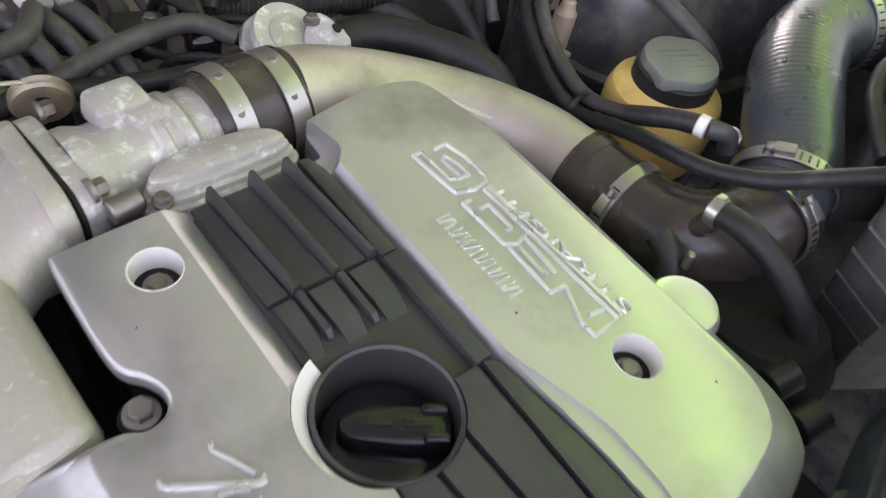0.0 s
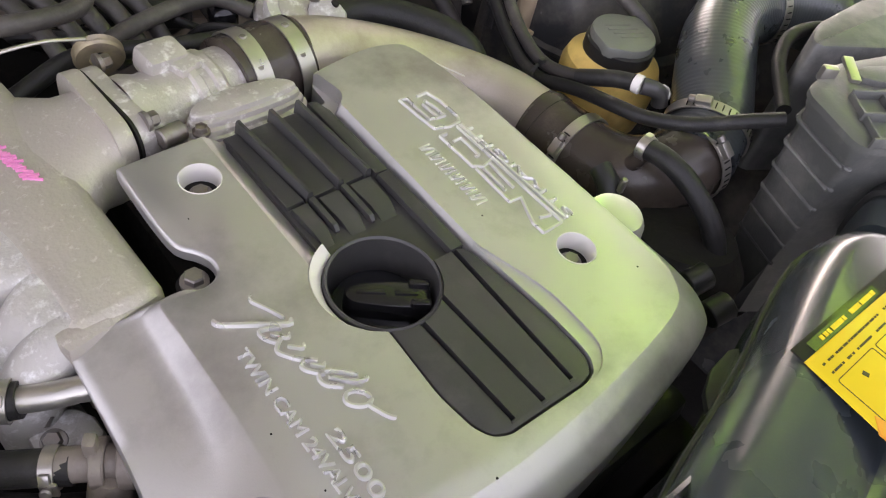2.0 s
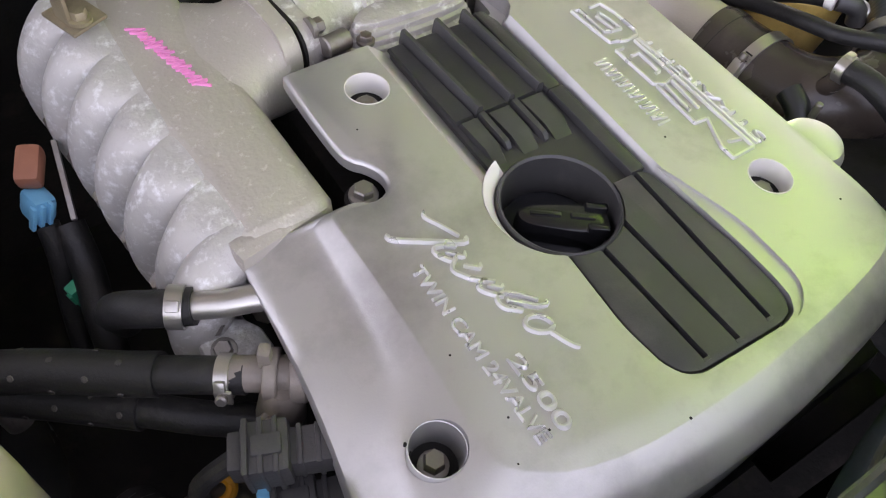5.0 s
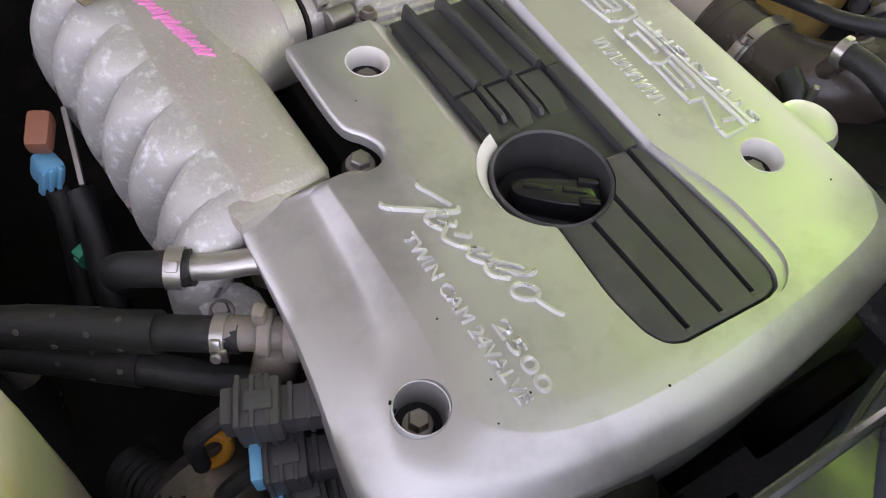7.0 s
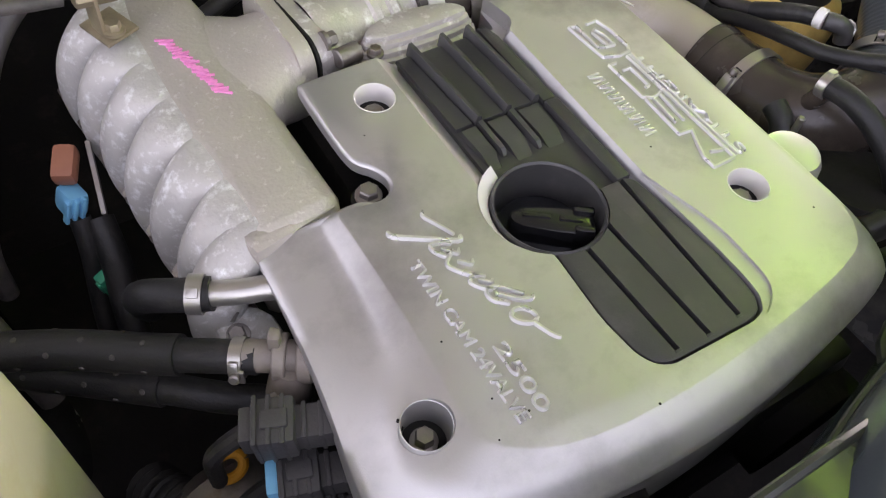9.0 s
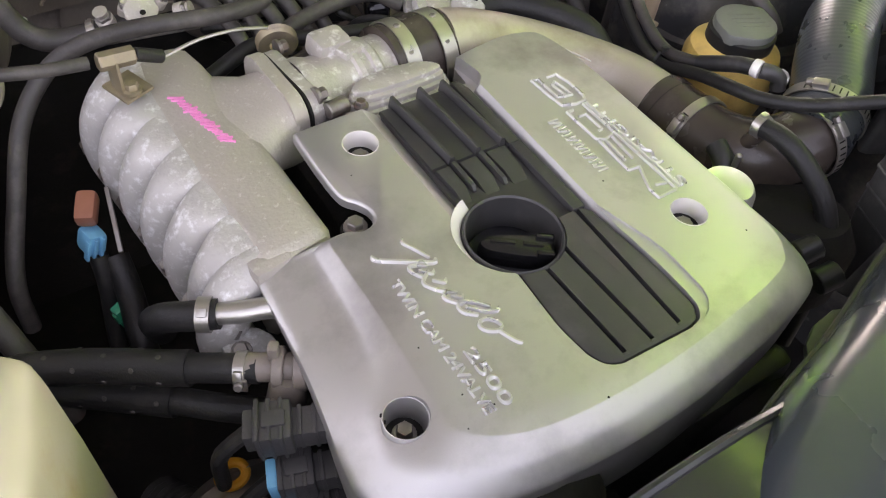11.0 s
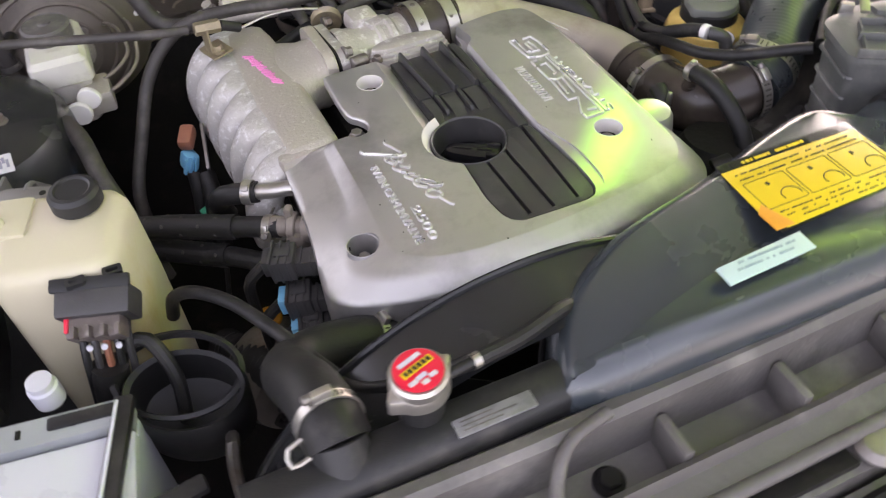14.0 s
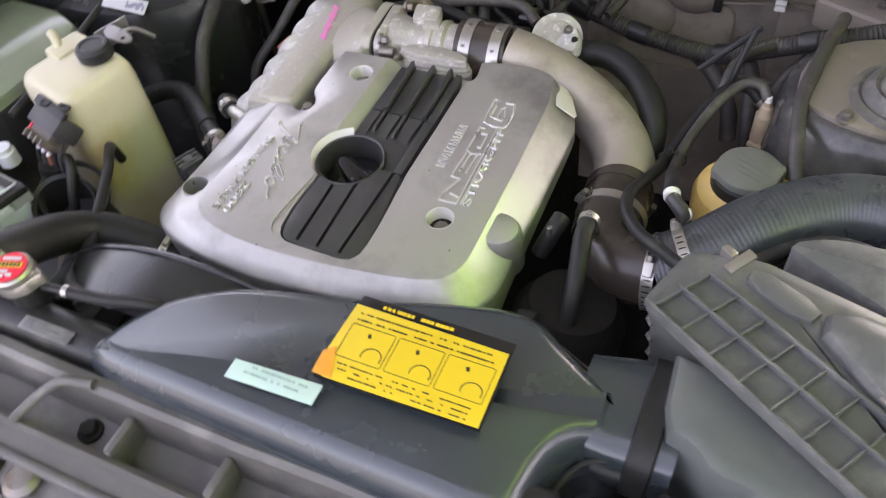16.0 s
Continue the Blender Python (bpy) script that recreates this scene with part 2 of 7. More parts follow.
def lathe(profile, m=None, seg=40, bm=None, squash=(1, 1)):
    """Turns (r, z) pairs round z, then places by the matrix m."""
    own = bmesh.new()
    rings = []
    for r, z in profile:
        if r < 1e-6:
            rings.append([own.verts.new((0, 0, z))])
        else:
            rings.append([own.verts.new((r * squash[0] * math.cos(2 * math.pi * i / seg), r * squash[1] * math.sin(2 * math.pi * i / seg), z)) for i in range(seg)])
    for a, b in zip(rings, rings[1:]):
        if len(a) == 1 and len(b) == 1:
            continue
        for i in range(seg):
            j = (i + 1) % seg
            if len(a) == 1:
                own.faces.new((a[0], b[i], b[j]))
            elif len(b) == 1:
                own.faces.new((a[i], a[j], b[0]))
            else:
                own.faces.new((a[i], a[j], b[j], b[i]))
    if m is not None:
        bmesh.ops.transform(own, matrix=m, verts=own.verts)
    return merge(bm, own)


def axis(p, way):
    """The pose at p whose z axis points along way."""
    return Matrix.Translation(p) @ Vector(way).normalized().to_track_quat("Z", "Y").to_matrix().to_4x4()


def rod(p, q, r, bm=None, seg=20, bevel=0.001, r2=None):
    p, q = Vector(p), Vector(q)
    length = (q - p).length
    r2 = r if r2 is None else r2
    e = min(bevel, r * 0.4, length * 0.4)
    return lathe([(0, 0), (r - e, 0), (r, e), (r2, length - e), (max(r2 - e, 0.0001), length), (0, length)], axis(p, q - p), seg, bm)


def smooth_path(points, step=0.006):
    p = [Vector(v) for v in points]
    p = [p[0] * 2 - p[1]] + p + [p[-1] * 2 - p[-2]]
    out = []
    for i in range(1, len(p) - 2):
        n = max(2, int((p[i + 1] - p[i]).length / step))
        for k in range(n):
            t = k / n
            out.append(0.5 * (2 * p[i] + (p[i + 1] - p[i - 1]) * t + (2 * p[i - 1] - 5 * p[i] + 4 * p[i + 1] - p[i + 2]) * t * t
                              + (3 * p[i] - p[i - 1] - 3 * p[i + 1] + p[i + 2]) * t ** 3))
    out.append(p[-2])
    return out


def tube(points, r, seg=14, bm=None, step=0.006, ridge=0.0, pitch=0.006, ends=None, squash=1.0):
    """A round tube along a smooth path; ridge: depth of rings round it; ends: radii at start and end."""
    own = bmesh.new()
    path = smooth_path(points, min(step, pitch / 4) if ridge else step)
    side, rings, run = None, [], 0.0
    for i, p in enumerate(path):
        way = (path[min(i + 1, len(path) - 1)] - path[max(i - 1, 0)]).normalized()
        if side is None:
            side = way.orthogonal().normalized()
        side = (side - way * side.dot(way)).normalized()
        up = way.cross(side)
        if i:
            run += (p - path[i - 1]).length
        rad = r if ends is None else ends[0] + (ends[1] - ends[0]) * i / (len(path) - 1)
        rad += ridge * (0.5 + 0.5 * math.sin(run / pitch * 2 * math.pi))
        rings.append([own.verts.new(p + rad * (math.cos(a) * side + squash * math.sin(a) * up)) for a in (2 * math.pi * k / seg for k in range(seg))])
    for a, b in zip(rings, rings[1:]):
        for k in range(seg):
            own.faces.new((a[k], a[(k + 1) % seg], b[(k + 1) % seg], b[k]))
    own.faces.new(rings[0][::-1])
    own.faces.new(rings[-1])
    return merge(bm, own)


def soften(points, times=2):
    """Cuts corners of a closed loop; every point may carry any number of values."""
    for _ in range(times):
        out = []
        for a, b in zip(points, points[1:] + points[:1]):
            out.append(tuple(x * 0.75 + y * 0.25 for x, y in zip(a, b)))
            out.append(tuple(x * 0.25 + y * 0.75 for x, y in zip(a, b)))
        points = out
    return points


def chamfer(points, r):
    """Rounds the corners of a closed 2D loop a little, within r of each."""
    for _ in range(2):
        out = []
        for i, p in enumerate(points):
            for q in (points[i - 1], points[(i + 1) % len(points)]):
                f = min(0.4, r / math.hypot(q[0] - p[0], q[1] - p[1]))
                out.append((p[0] + (q[0] - p[0]) * f, p[1] + (q[1] - p[1]) * f))
        points, r = out, r * 0.4
    return points


def loft(loops, bm=None, caps=True):
    """Skins closed loops of equal length."""
    own = bmesh.new()
    rows = [[own.verts.new(p) for p in lp] for lp in loops]
    n = len(rows[0])
    for a, b in zip(rows, rows[1:]):
        for i in range(n):
            own.faces.new((a[i], a[(i + 1) % n], b[(i + 1) % n], b[i]))
    if caps:
        own.faces.new(rows[0][::-1])
        own.faces.new(rows[-1])
    return merge(bm, own)


def inset(loop, d):
    """Moves a closed counter-clockwise 2D loop inwards by d."""
    out, n = [], len(loop)
    for i in range(n):
        a, b, c = (Vector(loop[k % n][:2]) for k in (i - 1, i, i + 1))
        u, v = (b - a).normalized(), (c - b).normalized()
        nrm = Vector((-u.y - v.y, u.x + v.x))
        nrm = nrm.normalized() if nrm.length > 1e-6 else Vector((-u.y, u.x))
        k = max(0.5, nrm.dot(Vector((-u.y, u.x))))
        out.append((b.x + nrm.x * d / k, b.y + nrm.y * d / k))
    return out


def slab(loop, z0, z1, edge=0.003, bm=None, m=None):
    """A plate over a 2D loop with rounded upper edge."""
    def at(d, z):
        return [(x, y, z) for x, y in inset(loop, d)]
    own = loft([at(0, z0), at(0, z1 - edge), at(edge * 0.3, z1 - edge * 0.3), at(edge, z1)])
    if m is not None:
        bmesh.ops.transform(own, matrix=m, verts=own.verts)
    return merge(bm, own)


def rect(x0, y0, x1, y1, r=0.0, n=3):
    pts = [(x0, y0), (x1, y0), (x1, y1), (x0, y1)]
    if not r:
        return pts
    out = []
    for (cx, cy), a in zip(((x0 + r, y0 + r), (x1 - r, y0 + r), (x1 - r, y1 - r), (x0 + r, y1 - r)), (180, 270, 0, 90)):
        out += [(cx + r * math.cos(radians(a + 90 * k / n)), cy + r * math.sin(radians(a + 90 * k / n))) for k in range(n + 1)]
    return out


def carve(ob, cutters):
    """Cuts the given bmeshes out of the mesh of ob."""
    for bm in cutters:
        bmesh.ops.recalc_face_normals(bm, faces=bm.faces)
        me = bpy.data.meshes.new("cutter")
        bm.to_mesh(me)
        bm.free()
        tool = new("cutter", me)
        mod = ob.modifiers.new("cut", "BOOLEAN")
        mod.object, mod.operation, mod.solver = tool, "DIFFERENCE", "EXACT"
        done = bpy.data.meshes.new_from_object(ob.evaluated_get(bpy.context.evaluated_depsgraph_get()))
        ob.modifiers.clear()
        old, ob.data = ob.data, done
        bpy.data.meshes.remove(old)
        bpy.data.objects.remove(tool)
        bpy.data.meshes.remove(me)
    ob.data.shade_smooth()
    ob.data.set_sharp_from_angle(angle=radians(35))


def lettering(words, start, way, length, height, up_sign=1, depth=0.0020, shear=0.0, z=0.9):
    """Raised letters lying on the plane z, from start along the 2D direction way."""
    cu = bpy.data.curves.new("letters", "FONT")
    cu.body, cu.extrude, cu.shear = words, 0.05, shear
    cu.bevel_depth, cu.bevel_resolution, cu.offset = 0.05, 0, -0.03
    tmp = new("letters", cu)
    me = bpy.data.meshes.new_from_object(tmp.evaluated_get(bpy.context.evaluated_depsgraph_get()))
    bpy.data.objects.remove(tmp)
    bpy.data.curves.remove(cu)
    bm = bmesh.new()
    bm.from_mesh(me)
    bpy.data.meshes.remove(me)
    lo = [min(v.co[i] for v in bm.verts) for i in range(2)]
    hi = [max(v.co[i] for v in bm.verts) for i in range(2)]
    u = Vector(way).normalized()
    n = Vector((-u.y, u.x))
    for v in bm.verts:
        a = (v.co.x - lo[0]) / (hi[0] - lo[0]) * length
        b = (v.co.y - lo[1]) / (hi[1] - lo[1]) * height
        q = Vector(start) + u * a + n * b
        v.co = (q.x, q.y, z + depth * v.co.z / 0.1)
    return bm


def ring_frame(x0, y0, x1, y1, w, z, h, r=0.003, bm=None):
    """A raised rectangular outline."""
    a, b = rect(x0, y0, x1, y1, r), rect(x0 + w, y0 + w, x1 - w, y1 - w, max(r - w, 0.0008))
    own = loft([[(x, y, z) for x, y in a], [(x, y, z + h) for x, y in a], [(x, y, z + h) for x, y in b], [(x, y, z) for x, y in b]], caps=False)
    return merge(bm, own)


def hex_bolt(p, r, h, way=(0, 0, 1), bm=None, flange=True):
    own = lathe([(0, 0), (r, 0), (r, h * 0.85), (r * 0.86, h), (0, h)], axis(p, way), 6)
    if flange:
        own = lathe([(0, -0.001), (r * 1.35, -0.001), (r * 1.35, h * 0.2), (r * 1.1, h * 0.3), (0, h * 0.3)], axis(p, way), 20, own)
    return merge(bm, own)


def clamp(parent, p, way, r, width=0.009, screw=(0, 0, 1), name="hose_clamp", material=None, perforated=True):
    """A band round a hose with its screw housing."""
    band = lathe([(r, -width / 2), (r + 0.0016, -width / 2), (r + 0.0016, width / 2), (r, width / 2), (r, -width / 2)], axis(p, way), 36)
    c = part(name, band, material or ZINC, parent)
    w = Vector(way).normalized()
    s = Vector(screw)
    s = (s - w * s.dot(w)).normalized()
    q = Vector(p) + s * (r + 0.005)
    t = w.cross(s)
    small = r < 0.02
    housing = box((0, 0, 0), (width * 0.8, 0.007 if small else 0.015, 0.004 if small else 0.008), 0.0015)
    m = Matrix((w, t, s)).transposed().to_4x4()
    m.translation = q - s * (0.003 if small else 0.001)
    bmesh.ops.transform(housing, matrix=m, verts=housing.verts)
    part("screw_housing", housing, material or ZINC, c)
    if not small:
        part("screw", rod(q - t * 0.007, q - t * 0.014, 0.0036, None, 12), STEEL, c)
    if perforated and not small:
        slots = bmesh.new()
        for k in range(-9, 10):
            a = radians(k * 9 + 60)
            d = s * math.cos(a) + t * math.sin(a)
            one = box((0, 0, 0), (width * 0.6, 0.0012, 0.0006), 0)
            mm = Matrix((w, -s * math.sin(a) + t * math.cos(a), d)).transposed().to_4x4()
            mm.translation = Vector(p) + d * (r + 0.0018)
            bmesh.ops.transform(one, matrix=mm, verts=one.verts)
            merge(slots, one)
        part("band_slots", slots, GRIMESHADE, c)
    return c


def stipple(parent, points, r):
    """Small raised pips all round a hose sheath."""
    own, path, run, turn = bmesh.new(), smooth_path(points, 0.003), 0.0, 0
    for a, b in zip(path, path[1:]):
        run += (b - a).length
        if run < 0.020:
            continue
        run, turn = 0.0, turn + 1
        way = (b - a).normalized()
        side = (Vector((0, 0, 1)) - way * way.z).normalized()
        up = way.cross(side)
        for k in range(4):
            g = 2 * math.pi * (k + 0.5 * (turn % 2)) / 4
            d = math.cos(g) * side + math.sin(g) * up
            lathe([(0.0022, 0), (0.0018, 0.0006), (0, 0.0009)], axis(a + d * (r - 0.0001), d), 8, own)
    part("stippling", own, DUSTY, parent, "raised pips of the sheath")


def hose(name, points, r, label, material=None, category="hose", seg=14, ridge=0.0, pitch=0.006, clamps=(), ends=None):
    """A hose as a thing; clamps: indices of points that carry a clamp."""
    t = thing(name, label, category, points[0])
    part("hose_body", tube(points, r, seg, None, 0.006, ridge, pitch, ends), material or RUBBER, t)
    for i in clamps:
        j = min(max(i, 0), len(points) - 1)
        a, b = Vector(points[max(j - 1, 0)]), Vector(points[min(j + 1, len(points) - 1)])
        clamp(t, points[j], b - a, r, 0.008)
    return t


# ---- the setting: yard, added light screens, car body round the bay ----
bm = bmesh.new()
bmesh.ops.create_grid(bm, x_segments=1, y_segments=1, size=60)
solo("ground", bm, CONCRETE, "plain grey concrete yard under the car", "ground", kind="structure")

# unseen side screen added to block the sun, with an opening for a lime panel
WX = 3.0
bay = [(1.30, 3.05), (1.30, 3.50), (-1.80, 3.50), (-1.80, 3.05)]
outer = [(5.0, 1.6), (5.0, 3.94), (-6.0, 3.94), (-6.0, 1.6)]


def sheet_face(*loops):
    """A flat sheet, filled between its loops."""
    own = bmesh.new()
    for lp in loops:
        ring = [own.verts.new(p) for p in lp]
        for p, q in zip(ring, ring[1:] + ring[:1]):
            own.edges.new((p, q))
    bmesh.ops.triangle_fill(own, edges=own.edges[:], use_beauty=True)
    return own


bm = sheet_face(*[[(WX, y, z) for y, z in lp] for lp in (outer, bay)])
bmesh.ops.solidify(bm, geom=bm.faces[:], thickness=0.02)
wall = solo("side_light_screen", bm, WALLM, "unseen grey-green screen added to block the side light", "wall", kind="structure", angle=20)
LIME = bpy.data.materials.new("lime_sun_filter")
LIME.use_nodes = True
nt = LIME.node_tree
nt.nodes.clear()
o_, t_, d_, m_ = (nt.nodes.new(k) for k in ("ShaderNodeOutputMaterial", "ShaderNodeBsdfTransparent", "ShaderNodeBsdfTranslucent", "ShaderNodeMixShader"))
t_.inputs[0].default_value = (0.016, 0.048, 0.001, 1)
d_.inputs[0].default_value = (0.5, 0.8, 0.08, 1)
m_.inputs[0].default_value = 0.25
nt.links.new(t_.outputs[0], m_.inputs[1])
nt.links.new(d_.outputs[0], m_.inputs[2])
nt.links.new(m_.outputs[0], o_.inputs[0])
# lime panel out of view, added to give the parts green reflections
solo("lime_reflector", sheet_face([(WX + 0.01, y, z) for y, z in bay]), GLOW, "unseen lime panel added for green reflections", "window", kind="structure")

# unseen roof added to shade the bay: the light comes in from the open front and side
solo("shading_roof", box((-1.55, 2.75, 3.95), (5.3, 6.5, 0.1), 0.01), ROOFM, "unseen plain grey roof added to shade the car", "roof", kind="structure")
RZ = 3.95
cast = [(0.30, -0.15), (0.30, 0.13), (0.04, -0.13), (0.075, -0.16)]  # where the added filter's lime patch falls at cover height
hole = [(x + SUN_WAY.x / SUN_WAY.z * (RZ - 0.9), y + SUN_WAY.y / SUN_WAY.z * (RZ - 0.9), RZ) for x, y in cast]
# lime roof half, also added: tints what the glossy parts reflect
bm = sheet_face([(1.10, -1.5, RZ), (3.10, -1.5, RZ), (3.10, 6.0, RZ), (1.10, 6.0, RZ)], hole)
bmesh.ops.solidify(bm, geom=bm.faces[:], thickness=0.01)
solo("shading_roof", bm, REARM, "unseen lime tinted translucent roof added to colour the reflections", "roof", kind="structure")
# filter out of view, shaped so the sun throws a lime patch on the cover
solo("sun_filter", sheet_face(hole), LIME, "unseen lime green filter added to cast the green patch", "window", kind="structure")

# bay floor, inner wings, bulkhead
solo("bay_floor", box((0.03, 0.12, 0.30), (1.5, 1.3, 0.02), 0), GRIMESHADE, "black greasy undertray below the engine", "floor", kind="structure")
for s, nm in ((-1, "inner_wing_right"), (1, "inner_wing_left")):
    b = loft([[((0.67 if s > 0 else -0.67) + dx * s, y, z) for dx, z in ((0, 0.3), (0.0, 0.80), (0.03, 0.90), (0.05, 0.935), (0.09, 0.94), (0.09, 0.3))] for y in (-0.6, -0.3, 0.0, 0.3, 0.62)])
    solo(nm, b, BODY, "dark painted inner wing of the engine bay", "inner wing", kind="structure")
wing = thing("front_wing", "dark green-black painted front wing beside the bay", "car wing", (0.72, 0, 0.9))
part("wing_skin", loft([[(x, y, z) for x, z in ((0.668, 0.950), (0.676, 0.966), (0.70, 0.969), (0.74, 0.955), (0.775, 0.90), (0.79, 0.6), (0.772, 0.6), (0.755, 0.9), (0.674, 0.944))] for y in (-0.7, -0.2, 0.2, 0.7)]), BODY, wing)
part("weather_strip", tube([(0.668, -0.5, 0.950), (0.666, -0.1, 0.955), (0.664, 0.3, 0.958), (0.655, 0.55, 0.960)], 0.008), BLACK, wing, "black rubber edge strip")
wing2 = thing("front_wing", "dark green-black painted front wing beside the bay", "car wing", (-0.72, 0, 0.9))
part("wing_skin", loft([[(-x + 0.06, y, z) for x, z in ((0.715, 0.955), (0.73, 0.972), (0.78, 0.975), (0.86, 0.95), (0.93, 0.86), (0.95, 0.6), (0.93, 0.6), (0.84, 0.9), (0.72, 0.945))] for y in (-0.7, -0.2, 0.2, 0.7)]), BODY, wing2)

bulk = thing("bulkhead", "dusty dark brown-grey firewall behind the engine", "firewall", (0, 0.62, 0.6), kind="structure")
part("panel", box((0.03, 0.64, 0.62), (1.54, 0.03, 0.66), 0.004), DIRTY, bulk)
# added sheets: black one paints the deep shade, brown one matches the firewall
part("added_sheet", box((-0.28, 0.619, 0.53), (0.64, 0.012, 0.44), 0.004), GRIMESHADE, bulk, "black sheet added for the deep shade low on the firewall")
part("added_sheet", box((0.38, 0.619, 0.47), (0.66, 0.012, 0.32), 0.004), DIRTY, bulk, "dusty brown sheet added over the lower firewall")
for x0, x1, z0, z1 in ((-0.20, 0.05, 0.62, 0.80), (0.10, 0.34, 0.60, 0.76), (0.40, 0.62, 0.62, 0.84)):
    part("pressing", slab(rect(x0, z0, x1, z1, 0.03), 0, 0.012, 0.006, None, pose(0, 0.627, 0, 90, 0, 0)), DUST if x0 > 0.05 else DIRTY, bulk)
# cowl: lip, top, vent grille
cowl = thing("cowl_panel", "dusty dark cowl panel below the windscreen", "cowl", (0, 0.55, 0.95), kind="structure")


def cowl_line(x, dy=0.0):
    return 0.523 + 0.005 * x - 0.06 * x * x + dy


xs = [-0.72, -0.5, -0.3, -0.1, 0.1, 0.3, 0.5, 0.72]
prof = [(0.075, 0.80), (0.07, 0.895), (0.012, 0.905), (0.0, 0.922), (0.0, 0.944), (0.006, 0.953), (0.016, 0.953), (0.022, 0.946), (0.030, 0.950), (0.034, 0.944), (0.05, 0.942), (0.11, 0.948), (0.14, 0.95), (0.20, 0.95), (0.20, 0.80)]
part("cowl_skin", loft([[(x, cowl_line(x, dy), z) for dy, z in prof] for x in xs]), COWLD, cowl)
part("rubber_seal", tube([(x, cowl_line(x, 0.012), 0.956) for x in xs], 0.006), BLACK, cowl, "black rubber bonnet seal")
part("cowl_top", loft([[(x, cowl_line(x, dy), z) for dy, z in ((0.118, 0.946), (0.122, 0.956), (0.132, 0.959), (0.165, 0.962), (0.175, 0.958), (0.18, 0.966), (0.21, 0.972), (0.21, 0.94))] for x in xs]), COWLP, cowl, "green-grey painted cowl top")
for x0, x1 in ((-0.345, -0.10), (0.26, 0.52)):
    g = part("vent_grille", loft([[(x, cowl_line(x, dy), z) for dy, z in ((0.048, 0.942), (0.050, 0.949), (0.094, 0.953), (0.096, 0.944))] for x in (x0, x0 * 0.6 + x1 * 0.4, x1)]), AIRBOX, cowl, "slotted black plastic vent grille")
    for row in range(4):
        sb = bmesh.new()
        for k in range(int((x1 - x0) / 0.0105)):
            x = x0 + 0.006 + k * 0.0105
            box((x, cowl_line(x, 0.056 + row * 0.0105), 0.9495 + row * 0.00095), (0.0065, 0.0045, 0.003), 0, None, 1, sb)
        part("slot_strip", sb, GLOSS, g)
# leaves caught along the cowl
def fallen_leaf(x, y, z, size, turn, material, label):
    lf = thing("fallen_leaf", label, "leaf", (x, y, z))
    blade = bmesh.new()
    mid = [blade.verts.new((0, v * size, 0)) for v in (-1.0, -0.55, 0.0, 0.6, 1.1)]
    for sgn in (1, -1):
        side = [mid[0]] + [blade.verts.new((sgn * w * size, v * size, 0.22 * size * w * 2)) for w, v in ((0.34, -0.55), (0.46, 0.0), (0.30, 0.6))] + [mid[4]]
        blade.faces.new((mid[0], mid[1], side[1]))
        blade.faces.new((mid[1], mid[2], side[2], side[1]))
        blade.faces.new((mid[2], mid[3], side[3], side[2]))
        blade.faces.new((mid[3], mid[4], side[3]))
    bmesh.ops.recalc_face_normals(blade, faces=blade.faces)
    bmesh.ops.solidify(blade, geom=blade.faces[:], thickness=0.0006)
    bmesh.ops.transform(blade, matrix=pose(x, y, z, 4, 5, turn), verts=blade.verts)
    part("leaf_blade", blade, material, lf)
    part("leaf_stalk", tube([Vector((x, y, z + 0.001)) - Matrix.Rotation(radians(turn), 3, "Z") @ Vector((0, size * k, 0)) for k in (0.95, 1.25, 1.5)], 0.0008, 6), TAN, lf)


fallen_leaf(-0.430, 0.628, 0.960, 0.018, 70, ORANGE, "curled orange leaf lying on the cowl")
fallen_leaf(-0.162, 0.636, 0.958, 0.010, 110, DRYLEAF, "small yellow-green leaf lying on the cowl")
fallen_leaf(-0.148, 0.630, 0.956, 0.008, 60, DRYLEAF, "small yellow-green leaf lying on the cowl")
fallen_leaf(-0.020, 0.592, 0.950, 0.008, 20, DRYLEAF, "small yellow-green leaf lying on the cowl")
screen_ = thing("windscreen", "sloping windscreen glass with black lower edge", "windscreen", (0, 0.9, 1.0), kind="structure")
part("glass", loft([[(x, cowl_line(x, dy), z) for dy, z in ((0.205, 0.972), (0.80, 1.32), (0.805, 1.315), (0.21, 0.967))] for x in xs]), GLASS, screen_)
part("screen_seal", tube([(x, cowl_line(x, 0.202), 0.976) for x in xs], 0.008), BLACK, screen_)
wip = thing("wiper", "thin black windscreen wiper resting on the cowl", "wiper", (-0.3, 0.8, 1.0))
part("arm", tube([(0.08, 0.715, 0.978), (-0.08, 0.745, 1.004), (-0.2, 0.758, 1.014)], 0.006, 8), BLACK, wip)
part("blade", tube([(-0.45, 0.735, 1.004), (-0.2, 0.758, 1.012), (0.06, 0.765, 1.016)], 0.005, 8), BLACK, wip)

bon = thing("bonnet", "open dark green bonnet propped up above the windscreen", "bonnet", (0, 0.74, 1.04), kind="structure")
lean = pose(0.03, 0.74, 1.04, 62, 0, 0)
sk = loft([[(x, y, -0.03 * (x / 0.7) ** 2 + z) for y, z in ((0.0, 0.0), (0.55, 0.018), (1.05, 0.0), (1.06, 0.012), (0.55, 0.036), (0.0, 0.016))] for x in (-0.70, -0.35, 0.0, 0.35, 0.70)])
bmesh.ops.transform(sk, matrix=lean, verts=sk.verts)
part("skin", sk, BODY, bon)
